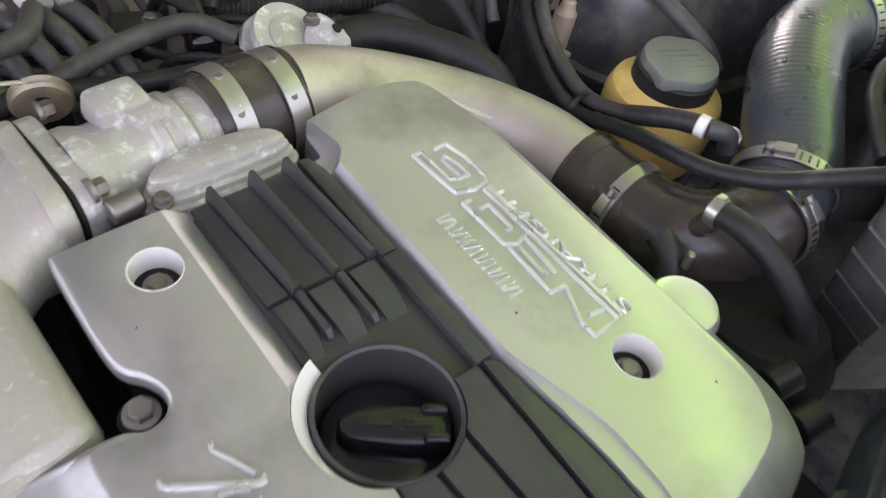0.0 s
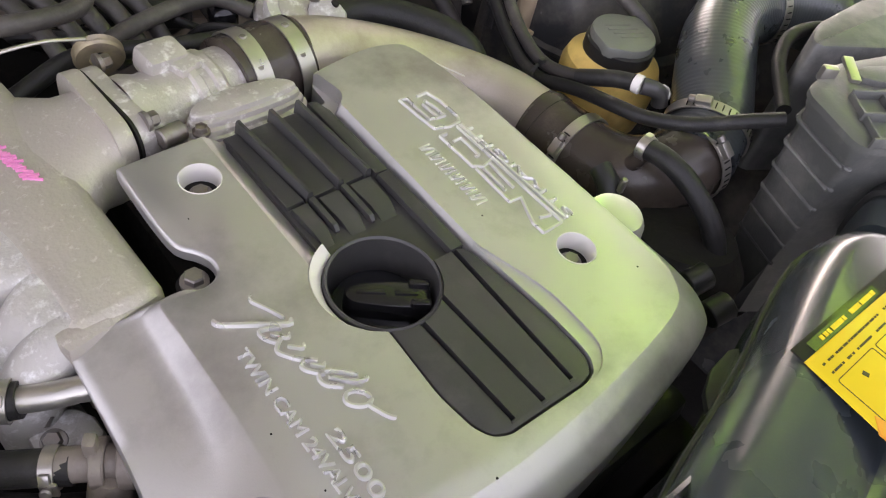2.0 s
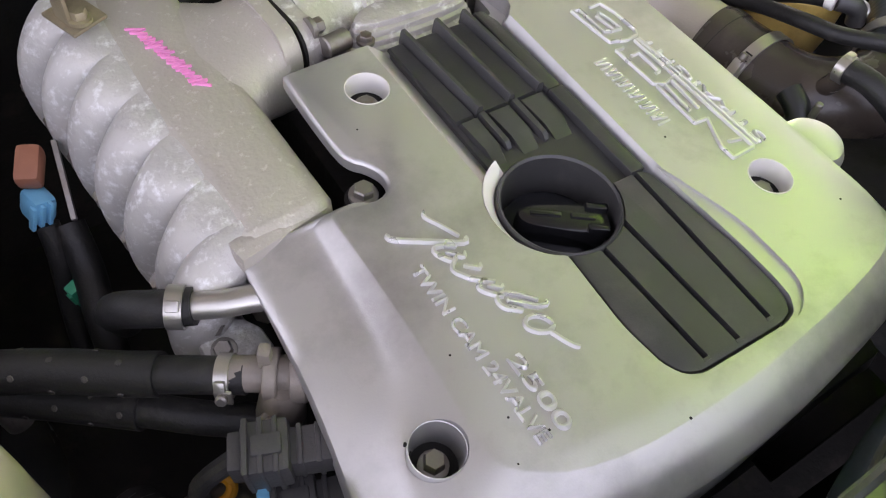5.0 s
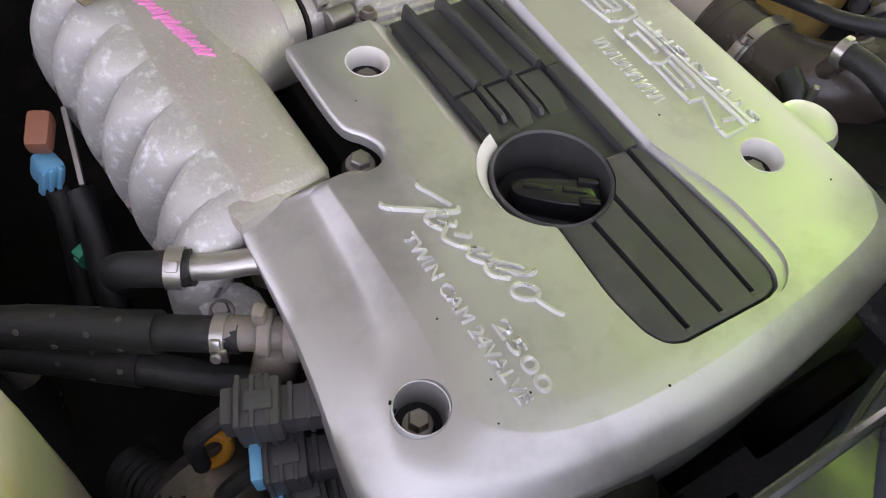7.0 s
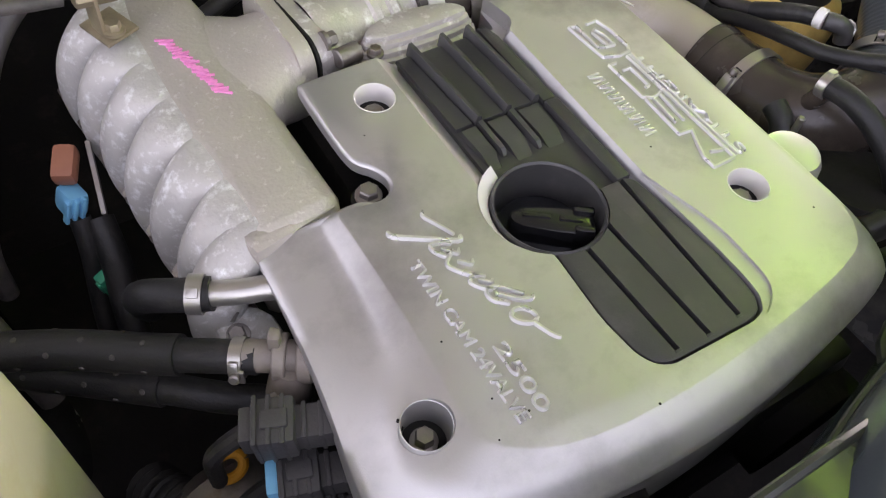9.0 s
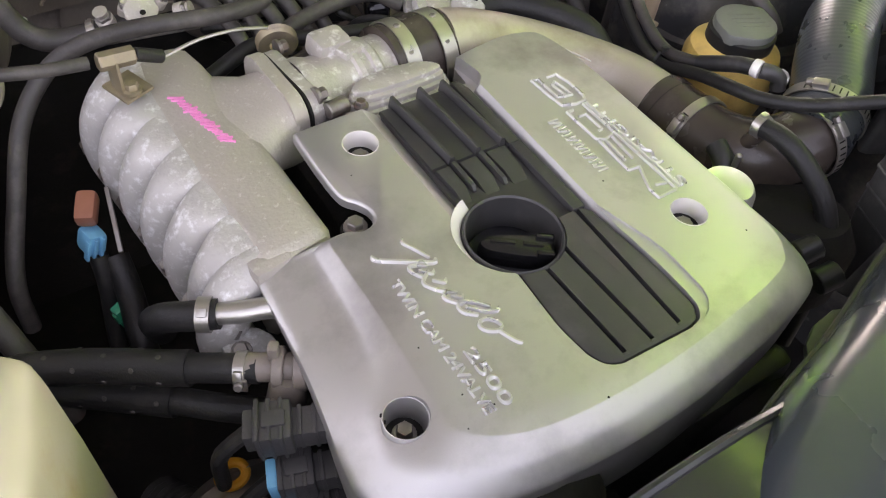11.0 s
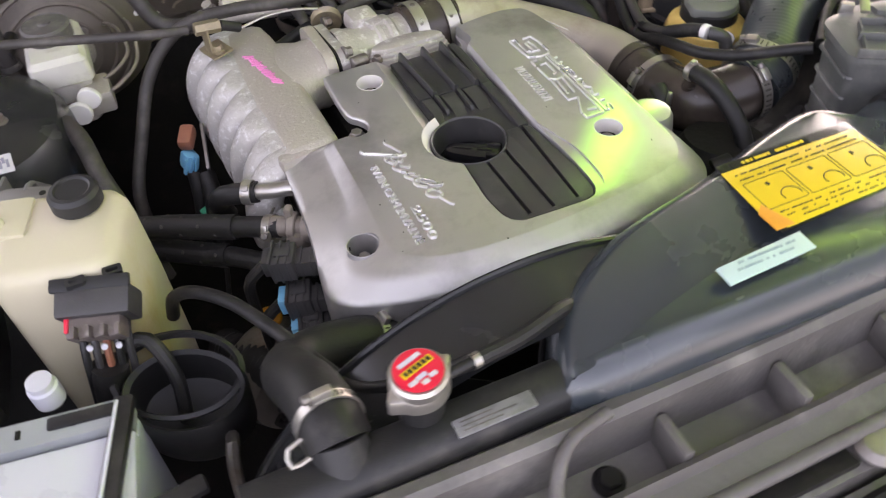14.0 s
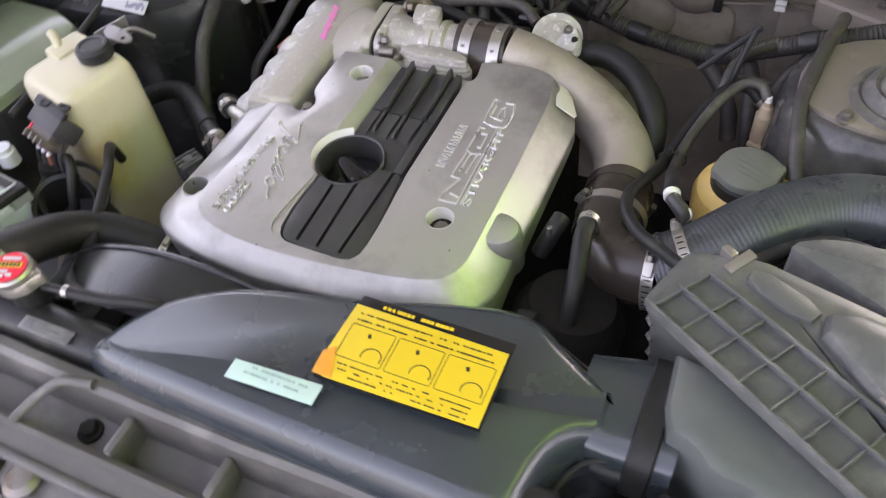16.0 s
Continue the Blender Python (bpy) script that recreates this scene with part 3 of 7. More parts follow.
for x0, y0, x1, y1 in ((-0.66, 0.02, 0.66, 0.08), (-0.66, 0.96, 0.66, 1.03), (-0.66, 0.08, -0.58, 0.96), (0.58, 0.08, 0.66, 0.96), (-0.04, 0.08, 0.04, 0.96)):
    rb = slab(rect(x0, y0, x1, y1, 0.015), -0.016, 0.01, 0.006)
    bmesh.ops.transform(rb, matrix=lean @ pose(0, 0, -0.012), verts=rb.verts)
    part("stiffener", rb, BODY, bon)

# strut towers
def strut_tower(cx, cy, side, label):
    t = thing("strut_tower", label, "strut tower", (cx, cy, 0.85), "strut towers", "structure")
    body = [(cx - 0.13, cy - 0.12), (cx + 0.13, cy - 0.12), (cx + 0.13, cy + 0.13), (cx - 0.13, cy + 0.13)]
    lp = soften([(x + (0.10 * side if (x - cx) * side > 0 else 0), y) for x, y in body], 3)

    def ring(k, z, f=1.0):
        return [(cx + (x - cx) * k, cy + (y - cy) * k * (f if y < cy else 1), z) for x, y in lp]
    if side < 0:
        part("tower", loft([ring(1.22, 0.35), ring(1.12, 0.80), ring(1.08, 0.862), ring(1.0, 0.884), ring(0.8, 0.897), ring(0.55, 0.903)]), SHROUD, t)
    else:
        part("tower", loft([ring(1.12, 0.35, 1.06), ring(1.07, 0.790, 1.04), ring(1.09, 0.793, 1.08), ring(1.09, 0.798, 1.08), ring(1.05, 0.802, 1.02), ring(1.0, 0.876, 0.76), ring(0.97, 0.890, 0.70), ring(0.90, 0.896, 0.67), ring(0.55, 0.899, 0.65)]), BODY, t)
        part("top_plate", slab([(x, y) for x, y, z in ring(0.88, 0, 0.68)], 0.8955, 0.9015, 0.003), DIRTY, t, "dusty pressed top plate")
    part("mount_ring", lathe([(0.062, 0), (0.060, 0.006), (0.054, 0.008), (0.050, 0.006), (0.046, 0.016), (0.040, 0.020), (0.034, 0.016), (0.030, 0.024), (0.022, 0.027), (0.017, 0.022), (0.014, 0.008), (0, 0.008)], pose(cx, cy, 0.900)), CAPDUST if side > 0 else BLACK, t, "stepped dusty strut top mount" if side > 0 else "stepped black strut top mount")
    part("strut_rod", rod((cx, cy, 0.905), (cx, cy, 0.914), 0.007), STEEL, t)
    for k in range(3):
        a = radians(100 + 120 * k)
        nut = part("nut", hex_bolt((cx + 0.078 * math.cos(a), cy + 0.078 * math.sin(a), 0.899), 0.007, 0.012), STEEL, t)
    return t


strut_tower(-0.518, 0.285, -1, "glossy black strut tower with a white sticker on its flank")
strut_tower(0.560, 0.278, 1, "dark dusty strut tower with stepped top mount")

# radiator support and radiator
sup = thing("radiator_support", "faded grey front cross panel over the radiator", "cross panel", (0, -0.42, 0.9), kind="structure")
sx = [-0.75, -0.4, -0.12, 0.1, 0.4, 0.75]
part("top_rail", loft([[(x, y + 0.05 * x * x, z) for y, z in ((-0.335, 0.80), (-0.337, 0.918), (-0.343, 0.927), (-0.352, 0.929), (-0.358, 0.925), (-0.361, 0.900), (-0.364, 0.882), (-0.394, 0.878), (-0.397, 0.904), (-0.403, 0.909), (-0.407, 0.900), (-0.424, 0.897), (-0.430, 0.888), (-0.45, 0.884), (-0.452, 0.80))] for x in sx]), SUPPORT, sup)
part("front_lip", tube([(x, -0.4275 + 0.05 * x * x, 0.8955) for x in sx], 0.006), SUPPORT, sup)
for k in range(7):
    x = -0.02 + 0.105 * k
    part("stiffener", box((x, -0.379 + 0.05 * x * x, 0.893), (0.009, 0.036, 0.040), 0.003), SUPPORT, sup)
part("bolt", hex_bolt((-0.070, -0.378, 0.881), 0.009, 0.009), GRIMESHADE, sup)
for x, w in ((0.045, 0.10), (0.20, 0.09), (-0.16, 0.08)):
    part("slot", box((x, -0.438, 0.8875), (w, 0.016, 0.006), 0.0025, (-12, 0, 0)), GRIMESHADE, sup)
for x in (-0.09, 0.115, 0.28):
    part("bracket_foot", lathe([(0, 0), (0.016, 0), (0.018, 0.004), (0.012, 0.009), (0, 0.010)], pose(x, -0.440, 0.888), 20), STEEL, sup)
part("rail_arch", tube([(-0.125, -0.402, 0.909), (-0.115, -0.378, 0.915), (-0.095, -0.360, 0.927), (-0.06, -0.352, 0.930)], 0.005), SUPPORT, sup)
for x in (-0.13, 0.10, 0.30, 0.50):
    part("recess", lathe([(0, 0), (0.03, 0), (0.036, 0.004), (0.030, 0.008), (0.026, 0.003), (0, 0.002)], pose(x, -0.490, 0.872), 30, None, (2.0, 0.8)), GRIMESHADE, sup)
part("lower_rail", loft([[(x, y + 0.05 * x * x, z) for y, z in ((-0.45, 0.80), (-0.455, 0.868), (-0.50, 0.864), (-0.58, 0.85), (-0.60, 0.80))] for x in sx]), SUPPORT, sup)
part("latch", box((0.0, -0.50, 0.87), (0.07, 0.03, 0.02), 0.004), STEEL, sup, "dull steel bonnet latch")

rad = thing("radiator", "black radiator with plastic top tank and filler neck", "radiator", (0, -0.315, 0.6))
part("core", box((0.02, -0.315, 0.66), (0.66, 0.028, 0.46), 0.003), CORE, rad)
part("top_tank", loft([[(x, -0.315 + y, 0.905 + z) for y, z in soften([(-0.022, -0.02), (0.024, -0.02), (0.024, 0.018), (0.014, 0.034), (-0.014, 0.034), (-0.022, 0.018)], 2)] for x in (-0.31, -0.30, 0.34, 0.35)]), BLACK, rad)
part("hose_neck", rod((-0.240, -0.316, 0.918), (-0.2395, -0.296, 0.940), 0.021), BLACK, rad)
part("filler_neck", rod((-0.178, -0.298, 0.93), (-0.178, -0.298, 0.968), 0.0165), BLACK, rad)
part("overflow_spout", rod((-0.16, -0.292, 0.955), (-0.118, -0.287, 0.955), 0.004), BLACK, rad)
part("tank_label", slab(rect(-0.165, -0.332, -0.105, -0.318, 0.001), 0.9395, 0.941, 0.0004), WORNLABEL, rad, "worn grey label on the tank")
for k, w in enumerate((0.030, 0.042, 0.024)):
    part("label_print", box((-0.160 + w / 2, -0.3285 + 0.0035 * k, 0.9412), (w, 0.0012, 0.0006), 0), SUPPORT, rad)
part("spout_clip", lathe([(0.0052, -0.003), (0.0062, -0.003), (0.0062, 0.003), (0.0052, 0.003)], axis((-0.132, -0.2888, 0.955), (1, 0.12, 0)), 16), ZINC, rad, "bright spring clip")
part("overflow_hose", tube([(-0.135, -0.289, 0.955), (-0.095, -0.284, 0.954), (-0.055, -0.272, 0.950), (-0.03, -0.262, 0.935)], 0.0062, 10), RUBBER, rad)
ears = [(0.030 if i in (0, 10) else 0.0205 + 0.0035 * max(0, abs(math.cos(2 * math.pi * i / 20)) - 0.5), i) for i in range(20)]
lp = soften([(-0.178 + r * math.cos(2 * math.pi * i / 20 + 0.35), -0.298 + r * math.sin(2 * math.pi * i / 20 + 0.35)) for r, i in ears], 2)
cap = part("radiator_cap", slab(lp, 0.962, 0.975, 0.003), ZINC, rad, "polished steel cap with red and yellow print")
part("dome", lathe([(0.0205, 0), (0.0205, 0.006), (0.0185, 0.0085), (0, 0.0095)], pose(-0.178, -0.298, 0.974)), ZINC, cap)
part("printed_disc", lathe([(0, 0), (0.0172, 0), (0.0172, 0.0008), (0, 0.0012)], pose(-0.178, -0.298, 0.9832)), RED, cap, "red printed disc")
part("yellow_band", box((-0.178, -0.296, 0.9845), (0.025, 0.0055, 0.001), 0, (0, 0, 18)), YELLOW, cap, "yellow printed band")
for k in range(6):
    dx = -0.0095 + 0.0038 * k
    part("print_line", box((-0.178 + dx * 0.95, -0.296 + dx * 0.31, 0.985), (0.0026, 0.0034, 0.001), 0, (0, 0, 18)), INK, cap)
for k, (dx, dy, w) in enumerate(((-0.007, -0.009, 0.006), (0.001, -0.011, 0.005), (0.0075, -0.0075, 0.006), (0.0, -0.006, 0.008), (-0.003, 0.009, 0.018))):
    part("white_print", box((-0.178 + dx, -0.298 + dy, 0.9846), (w, 0.0032, 0.001), 0, (0, 0, 18)), PAPER, cap)

# fan shroud
shr = thing("fan_shroud", "black plastic fan shroud with a curved rear rim", "fan shroud", (0.02, -0.25, 0.7))
arc = [(-0.05 + 0.285 * math.cos(radians(a)), 0.662 + 0.285 * math.sin(radians(a))) for a in range(0, 361, 8)][:-1]
own = loft([[(x, y, z) for x, z in [(-0.05 + (ax + 0.05) * k, 0.662 + (az - 0.662) * k) for ax, az in arc]] for k, y in ((1.0, -0.285), (1.0, -0.25), (1.0, -0.213), (0.988, -0.213), (0.988, -0.25), (0.99, -0.285))], None, False)
part("shroud_ring", own, SHROUD, shr)
part("shroud_rim", tube([(x, -0.215, z) for x, z in arc[3:21]], 0.0035, 8), SHROUD, shr)
part("shroud_panel", box((0.02, -0.298, 0.66), (0.62, 0.006, 0.50), 0.002), SHROUD, shr)
fan = thing("engine_fan", "dark cooling fan at rest behind the radiator", "fan", (0.02, -0.25, 0.7))
part("hub", rod((0.02, -0.27, 0.705), (0.02, -0.2, 0.705), 0.05), GRIMESHADE, fan)
for k in range(7):
    a = 360 / 7 * k
    b = box((0, 0, 0.135), (0.06, 0.004, 0.18), 0.001, (0, 0, 28))
    bmesh.ops.transform(b, matrix=pose(0.02, -0.245, 0.705, 0, a, 0), verts=b.verts)
    part("blade", b, BLACK, fan)

# ---- air intake duct with the warning stickers ----
duct = thing("intake_duct", "large smooth black plastic air intake duct with yellow warning sticker", "air duct", (0.15, -0.25, 0.9))
plan = [(-0.090, -0.345), (-0.086, -0.310), (-0.066, -0.268), (-0.022, -0.232), (0.04, -0.208), (0.13, -0.190), (0.225, -0.160), (0.285, -0.150), (0.325, -0.172), (0.365, -0.186),
        (0.385, -0.186), (0.385, -0.244), (0.356, -0.256), (0.343, -0.285), (0.336, -0.352), (0.22, -0.352), (0.08, -0.350)]
plan = soften(plan[::-1], 2)


def duct_ring(d, z, low=0.0):
    return [(x, y, z - low * max(0, (0.02 - x) / 0.11) - 0.035 * max(0, (x - 0.26) / 0.12) ** 1.5) for x, y in inset(plan, d)]


part("duct_shell", loft([duct_ring(0, 0.86), duct_ring(0.0, 0.912), duct_ring(0.002, 0.930, 0.006), duct_ring(0.007, 0.944, 0.009), duct_ring(0.013, 0.953, 0.011), duct_ring(0.019, 0.958, 0.013), duct_ring(0.024, 0.960, 0.014)]), DUCT, duct)
part("seam", tube([(x, y, 0.912) for x, y in inset(plan, -0.001)] , 0.002, 6), BLACK, duct)
def neck_ring(x, y, z, w, h, n=28):
    """A rounded box-shaped section across x."""
    out = []
    for i in range(n):
        c, d = math.cos(2 * math.pi * i / n), math.sin(2 * math.pi * i / n)
        u, v = math.copysign(abs(c) ** 0.55, c), math.copysign(abs(d) ** 0.55, d)
        out.append((x + 0.04 * v * h, y + w * u, z + h * v))
    return out


neck = part("outlet_neck", loft([neck_ring(0.338, -0.206, 0.894, 0.046, 0.040), neck_ring(0.356, -0.204, 0.894, 0.049, 0.038), neck_ring(0.372, -0.201, 0.892, 0.052, 0.037), neck_ring(0.390, -0.199, 0.891, 0.053, 0.038), neck_ring(0.424, -0.198, 0.890, 0.053, 0.038)]), DUCT, duct, "waisted outlet neck")
part("neck_collar", loft([neck_ring(0.388, -0.199, 0.891, 0.0535, 0.0385), neck_ring(0.389, -0.199, 0.891, 0.0565, 0.0415), neck_ring(0.408, -0.199, 0.891, 0.0570, 0.0420), neck_ring(0.410, -0.199, 0.891, 0.0535, 0.0385)]), RUBBER, neck, "soft black rubber collar")
# yellow warning sticker
sx0, sx1, sy0, sy1, sz = 0.138, 0.281, -0.285, -0.200, 0.9605
stk = part("warning_sticker", slab([(sx0 + 0.006, sy0), (sx1, sy0 + 0.003), (sx1 - 0.001, sy1 - 0.012), (sx0, sy1 - 0.010), (sx0 - 0.003, sy0 + 0.02)], sz, sz + 0.0008, 0.0003), YELLOW, duct, "yellow printed warning sticker with a peeling corner")
part("sticker_border", slab([(sx0 - 0.001, sy0 - 0.002), (sx1 + 0.002, sy0 + 0.001), (sx1 + 0.001, sy1 - 0.001), (sx0 + 0.001, sy1)], sz - 0.001, sz + 0.0003, 0.0002), GLOSS, duct)
part("peeled_corner", slab([(sx0 - 0.004, sy0 + 0.001), (sx0 + 0.014, sy0 + 0.001), (sx0 + 0.004, sy0 + 0.03), (sx0 - 0.005, sy0 + 0.022)], sz + 0.0005, sz + 0.0016, 0.0003), ORANGE, duct)
rnd = random.Random(4)


def print_row(parent, x0, x1, y, h, z, material, fill=0.75, unit=0.004):
    b, x = bmesh.new(), x0
    while x < x1 - unit:
        w = unit * rnd.uniform(0.5, 1.0)
        if rnd.random() < fill:
            box((x + w / 2, y, z), (w, h, 0.0004), 0, None, 1, b)
        x += unit
    if b.verts:
        part("print", b, material, parent)
    else:
        b.free()


part("heading_strip", box((0.192, sy1 - 0.0065, sz + 0.0006), (0.082, 0.007, 0.0008), 0), GLOSS, stk)
print_row(stk, 0.162, 0.230, sy1 - 0.0065, 0.0032, sz + 0.0013, YELLOW, 0.9, 0.0045)
for y in (sy1 - 0.018, sy1 - 0.0245):
    print_row(stk, sx0 + 0.008, sx1 - 0.006, y, 0.0014, sz + 0.0011, INK, 0.8, 0.003)
for k in range(3):
    x0 = sx0 + 0.006 + k * 0.045
    part("picture_box", ring_frame(x0, sy0 + 0.022, x0 + 0.042, sy1 - 0.029, 0.0005, sz + 0.0007, 0.0004, 0.002), INK, stk)
    cx_, cy_ = x0 + 0.030, sy0 + 0.030
    part("picture_arc", tube([(cx_ + 0.009 * math.cos(radians(a)), cy_ + 0.008 * math.sin(radians(a)), sz + 0.0009) for a in range(-20, 201, 20)], 0.0005, 6), INK, stk)
    part("picture_mark", box((x0 + 0.02, sy0 + 0.048, sz + 0.001), (0.003, 0.004, 0.0004), 0, (0, 0, 20)), INK, stk)
for y in (sy0 + 0.016, sy0 + 0.011, sy0 + 0.006):
    print_row(stk, sx0 + 0.012, sx1 - 0.01, y, 0.0011, sz + 0.0011, INK, 0.7, 0.003)
lab = part("pale_label", slab([(0.066, -0.314), (0.149, -0.311), (0.149, -0.292), (0.066, -0.296)], 0.9596, 0.9612, 0.0003), LABEL, duct, "pale blue-green paper label")
print_row(lab, 0.085, 0.142, -0.2985, 0.0022, 0.9615, LABELINK, 0.9, 0.003)
print_row(lab, 0.080, 0.135, -0.3045, 0.0022, 0.9615, LABELINK, 0.9, 0.003)

# ---- air filter box ----
abx = thing("air_filter_box", "dusty black ribbed air filter box with clipped lid", "air filter box", (0.5, -0.15, 0.8))
base = chamfer([(0.368, -0.122), (0.392, -0.058), (0.45, -0.050), (0.60, -0.090), (0.68, -0.14), (0.68, -0.315), (0.610, -0.274)][::-1], 0.006)
part("lower_case", loft([[(x, y, z) for x, y in inset(base, d)] for d, z in ((0.028, 0.70), (0.012, 0.80), (0.003, 0.94), (0.0, 0.945), (0.0, 0.952))]), AIRBOX, abx)
part("lid", loft([[(x, y, z) for x, y in inset(base, d)] for d, z in ((-0.003, 0.952), (-0.003, 0.958), (0.004, 0.961), (0.009, 0.9615))]), AIRBOX, abx)
part("lid_dome", slab(soften([(0.505, -0.085), (0.60, -0.105), (0.665, -0.15), (0.665, -0.26), (0.648, -0.235), (0.505, -0.125)][::-1], 1), 0.958, 0.978, 0.010), AIRBOX, abx)
part("rear_box", slab(chamfer([(0.462, -0.018), (0.545, -0.062), (0.66, -0.095), (0.69, -0.02), (0.60, 0.005), (0.50, 0.002)], 0.01), 0.80, 0.956, 0.004), AIRBOX, abx, "flat rear half of the box")
# ribbed rim of the lid
e0, e1 = Vector((0.368, -0.126)), Vector((0.610, -0.278))
g0, g1 = Vector((0.412, -0.082)), Vector((0.650, -0.228))
for f in (0.0, 0.52, 1.0):
    p, q = e0.lerp(g0, f), e1.lerp(g1, f)
    d = q - p
    part("long_rib", box(((p.x + q.x) / 2, (p.y + q.y) / 2, 0.9645), (d.length, 0.0026, 0.010), 0.001, (0, 0, math.degrees(math.atan2(d.y, d.x)))), AIRBOX, abx)
for k in range(10):
    p, q = e0.lerp(e1, 0.03 + k * 0.105), g0.lerp(g1, 0.0 + k * 0.105)
    d = q - p
    part("cross_rib", box(((p.x + q.x) / 2, (p.y + q.y) / 2, 0.9635), (d.length, 0.0022, 0.008), 0.001, (0, 0, math.degrees(math.atan2(d.y, d.x)))), AIRBOX, abx)
for k in range(6):
    z = 0.93 - 0.026 * k
    lp = [p for p in inset(base, 0.0025 + 0.0022 * k) if p[0] < 0.45 and p[1] > -0.16]
    part("case_rib", tube([(x, y, z) for x, y in lp], 0.0022, 8), AIRBOX, abx)
for x, y, a_ in ((0.432, -0.066, -38), (0.560, -0.150, -36)):
    c_ = part("clip", box((x, y, 0.972), (0.010, 0.028, 0.004), 0.0015, (10, 0, a_)), ZINC, abx, "plated steel lid clip")
    part("clip_hook", box((x - 0.010, y + 0.012, 0.963), (0.014, 0.008, 0.014), 0.002, (0, 0, a_)), ZINC, c_)
part("tab", slab(soften([(0.445, -0.060), (0.505, -0.088), (0.492, -0.108), (0.440, -0.082)][::-1], 1), 0.960, 0.9675, 0.002), AIRBOX, abx)
inlet = soften([(0.402, -0.128), (0.408, -0.224), (0.432, -0.230), (0.452, -0.250), (0.480, -0.250), (0.56, -0.300), (0.66, -0.32), (0.66, -0.28), (0.610, -0.262)], 1)
part("inlet_box", slab(inlet, 0.84, 0.949, 0.012), INLET, abx, "smooth dark inlet half of the box")
part("inlet_foot", box((0.50, -0.33, 0.86), (0.20, 0.10, 0.10), 0.012, (0, 0, -18)), BLACK, abx)

# ---- engine: block, cover, intake ----
eng = thing("engine_block", "dark greasy straight-six engine under its cover", "engine", (0.05, 0.1, 0.4))
part("block", box((0.05, 0.09, 0.58), (0.26, 0.50, 0.40), 0.02), GRIMESHADE, eng)
part("cam_cover", box((-0.045, 0.09, 0.815), (0.10, 0.48, 0.07), 0.02), GRIMESHADE, eng)
part("cam_cover", box((0.145, 0.09, 0.815), (0.10, 0.48, 0.07), 0.02), GRIMESHADE, eng)
part("timing_cover", box((0.05, -0.155, 0.70), (0.28, 0.03, 0.22), 0.02), BLACK, eng)
for x in (-0.05, 0.15):
    part("cam_pulley", rod((x, -0.19, 0.745), (x, -0.165, 0.745), 0.055), GRIMESHADE, eng)
part("crank_pulley", rod((0.05, -0.21, 0.52), (0.05, -0.17, 0.52), 0.08), GRIMESHADE, eng)
part("alternator", lathe([(0.0, 0), (0.05, 0), (0.062, 0.015), (0.062, 0.06), (0.05, 0.08), (0, 0.08)], axis((-0.25, 0.02, 0.66), (0.1, -1, 0.1)), 30), STEEL, eng, "dull steel alternator")
part("drive_belt", tube([(-0.27, -0.1, 0.70), (-0.17, -0.17, 0.60), (0.05, -0.195, 0.43), (0.13, -0.195, 0.55), (0.0, -0.195, 0.62), (-0.2, -0.13, 0.74)], 0.008, 8), RUBBER, eng)

cov = thing("engine_cover", "brushed silver engine cover with black ribbed centre and raised lettering", "engine cover", (0, 0, 0.85))
# x, y, z of the outer edge; x, y of the crease where the flat top begins; z of the lower rim; x, y, z of the line between
EDGE = [(-0.100, 0.179, 0.8975, -0.098, 0.177, 0.890), (-0.05, 0.181, 0.8975, -0.05, 0.179, 0.890), (0.02, 0.182, 0.8975, 0.02, 0.180, 0.888), (0.079, 0.182, 0.8975, 0.082, 0.180, 0.868),
        (0.080, 0.2095, 0.897, 0.083, 0.2065, 0.866), (0.140, 0.221, 0.893, 0.140, 0.216, 0.864), (0.193, 0.211, 0.878, 0.177, 0.208, 0.86), (0.221, 0.160, 0.868, 0.1865, 0.158, 0.85),
        (0.2205, 0.05, 0.868, 0.1875, 0.05, 0.846), (0.2205, -0.06, 0.868, 0.1875, -0.06, 0.838), (0.2205, -0.120, 0.870, 0.187, -0.104, 0.825),
        (0.185, -0.149, 0.879, 0.163, -0.127, 0.825), (0.10, -0.165, 0.883, 0.092, -0.139, 0.822), (0.0, -0.176, 0.884, 0.0, -0.147, 0.82), (-0.10, -0.170, 0.882, -0.088, -0.142, 0.82),
        (-0.162, -0.150, 0.876, -0.129, -0.118, 0.82, -0.150, -0.134, 0.892), (-0.196, -0.120, 0.866, -0.130, -0.098, 0.822, -0.172, -0.104, 0.886), (-0.194, -0.085, 0.866, -0.129, -0.074, 0.838, -0.163, -0.078, 0.887),
        (-0.186, -0.03, 0.872, -0.127, -0.03, 0.862, -0.146, -0.03, 0.888), (-0.183, 0.03, 0.876, -0.127, 0.025, 0.870, -0.141, 0.03, 0.889), (-0.1825, 0.072, 0.878, -0.128, 0.056, 0.872, -0.140, 0.062, 0.8905),
        (-0.140, 0.066, 0.892, -0.126, 0.060, 0.886, -0.131, 0.063, 0.896), (-0.112, 0.064, 0.8975, -0.110, 0.0615, 0.890),
        (-0.101, 0.057, 0.8975, -0.1, 0.0545, 0.890), (-0.088, 0.060, 0.8975, -0.086, 0.058, 0.890), (-0.084, 0.072, 0.8975, -0.0818, 0.072, 0.890), (-0.090, 0.085, 0.8975, -0.0882, 0.0866, 0.890),
        (-0.100, 0.094, 0.8975, -0.098, 0.0958, 0.890), (-0.101, 0.13, 0.8975, -0.099, 0.13, 0.890)]
TOP = 0.9
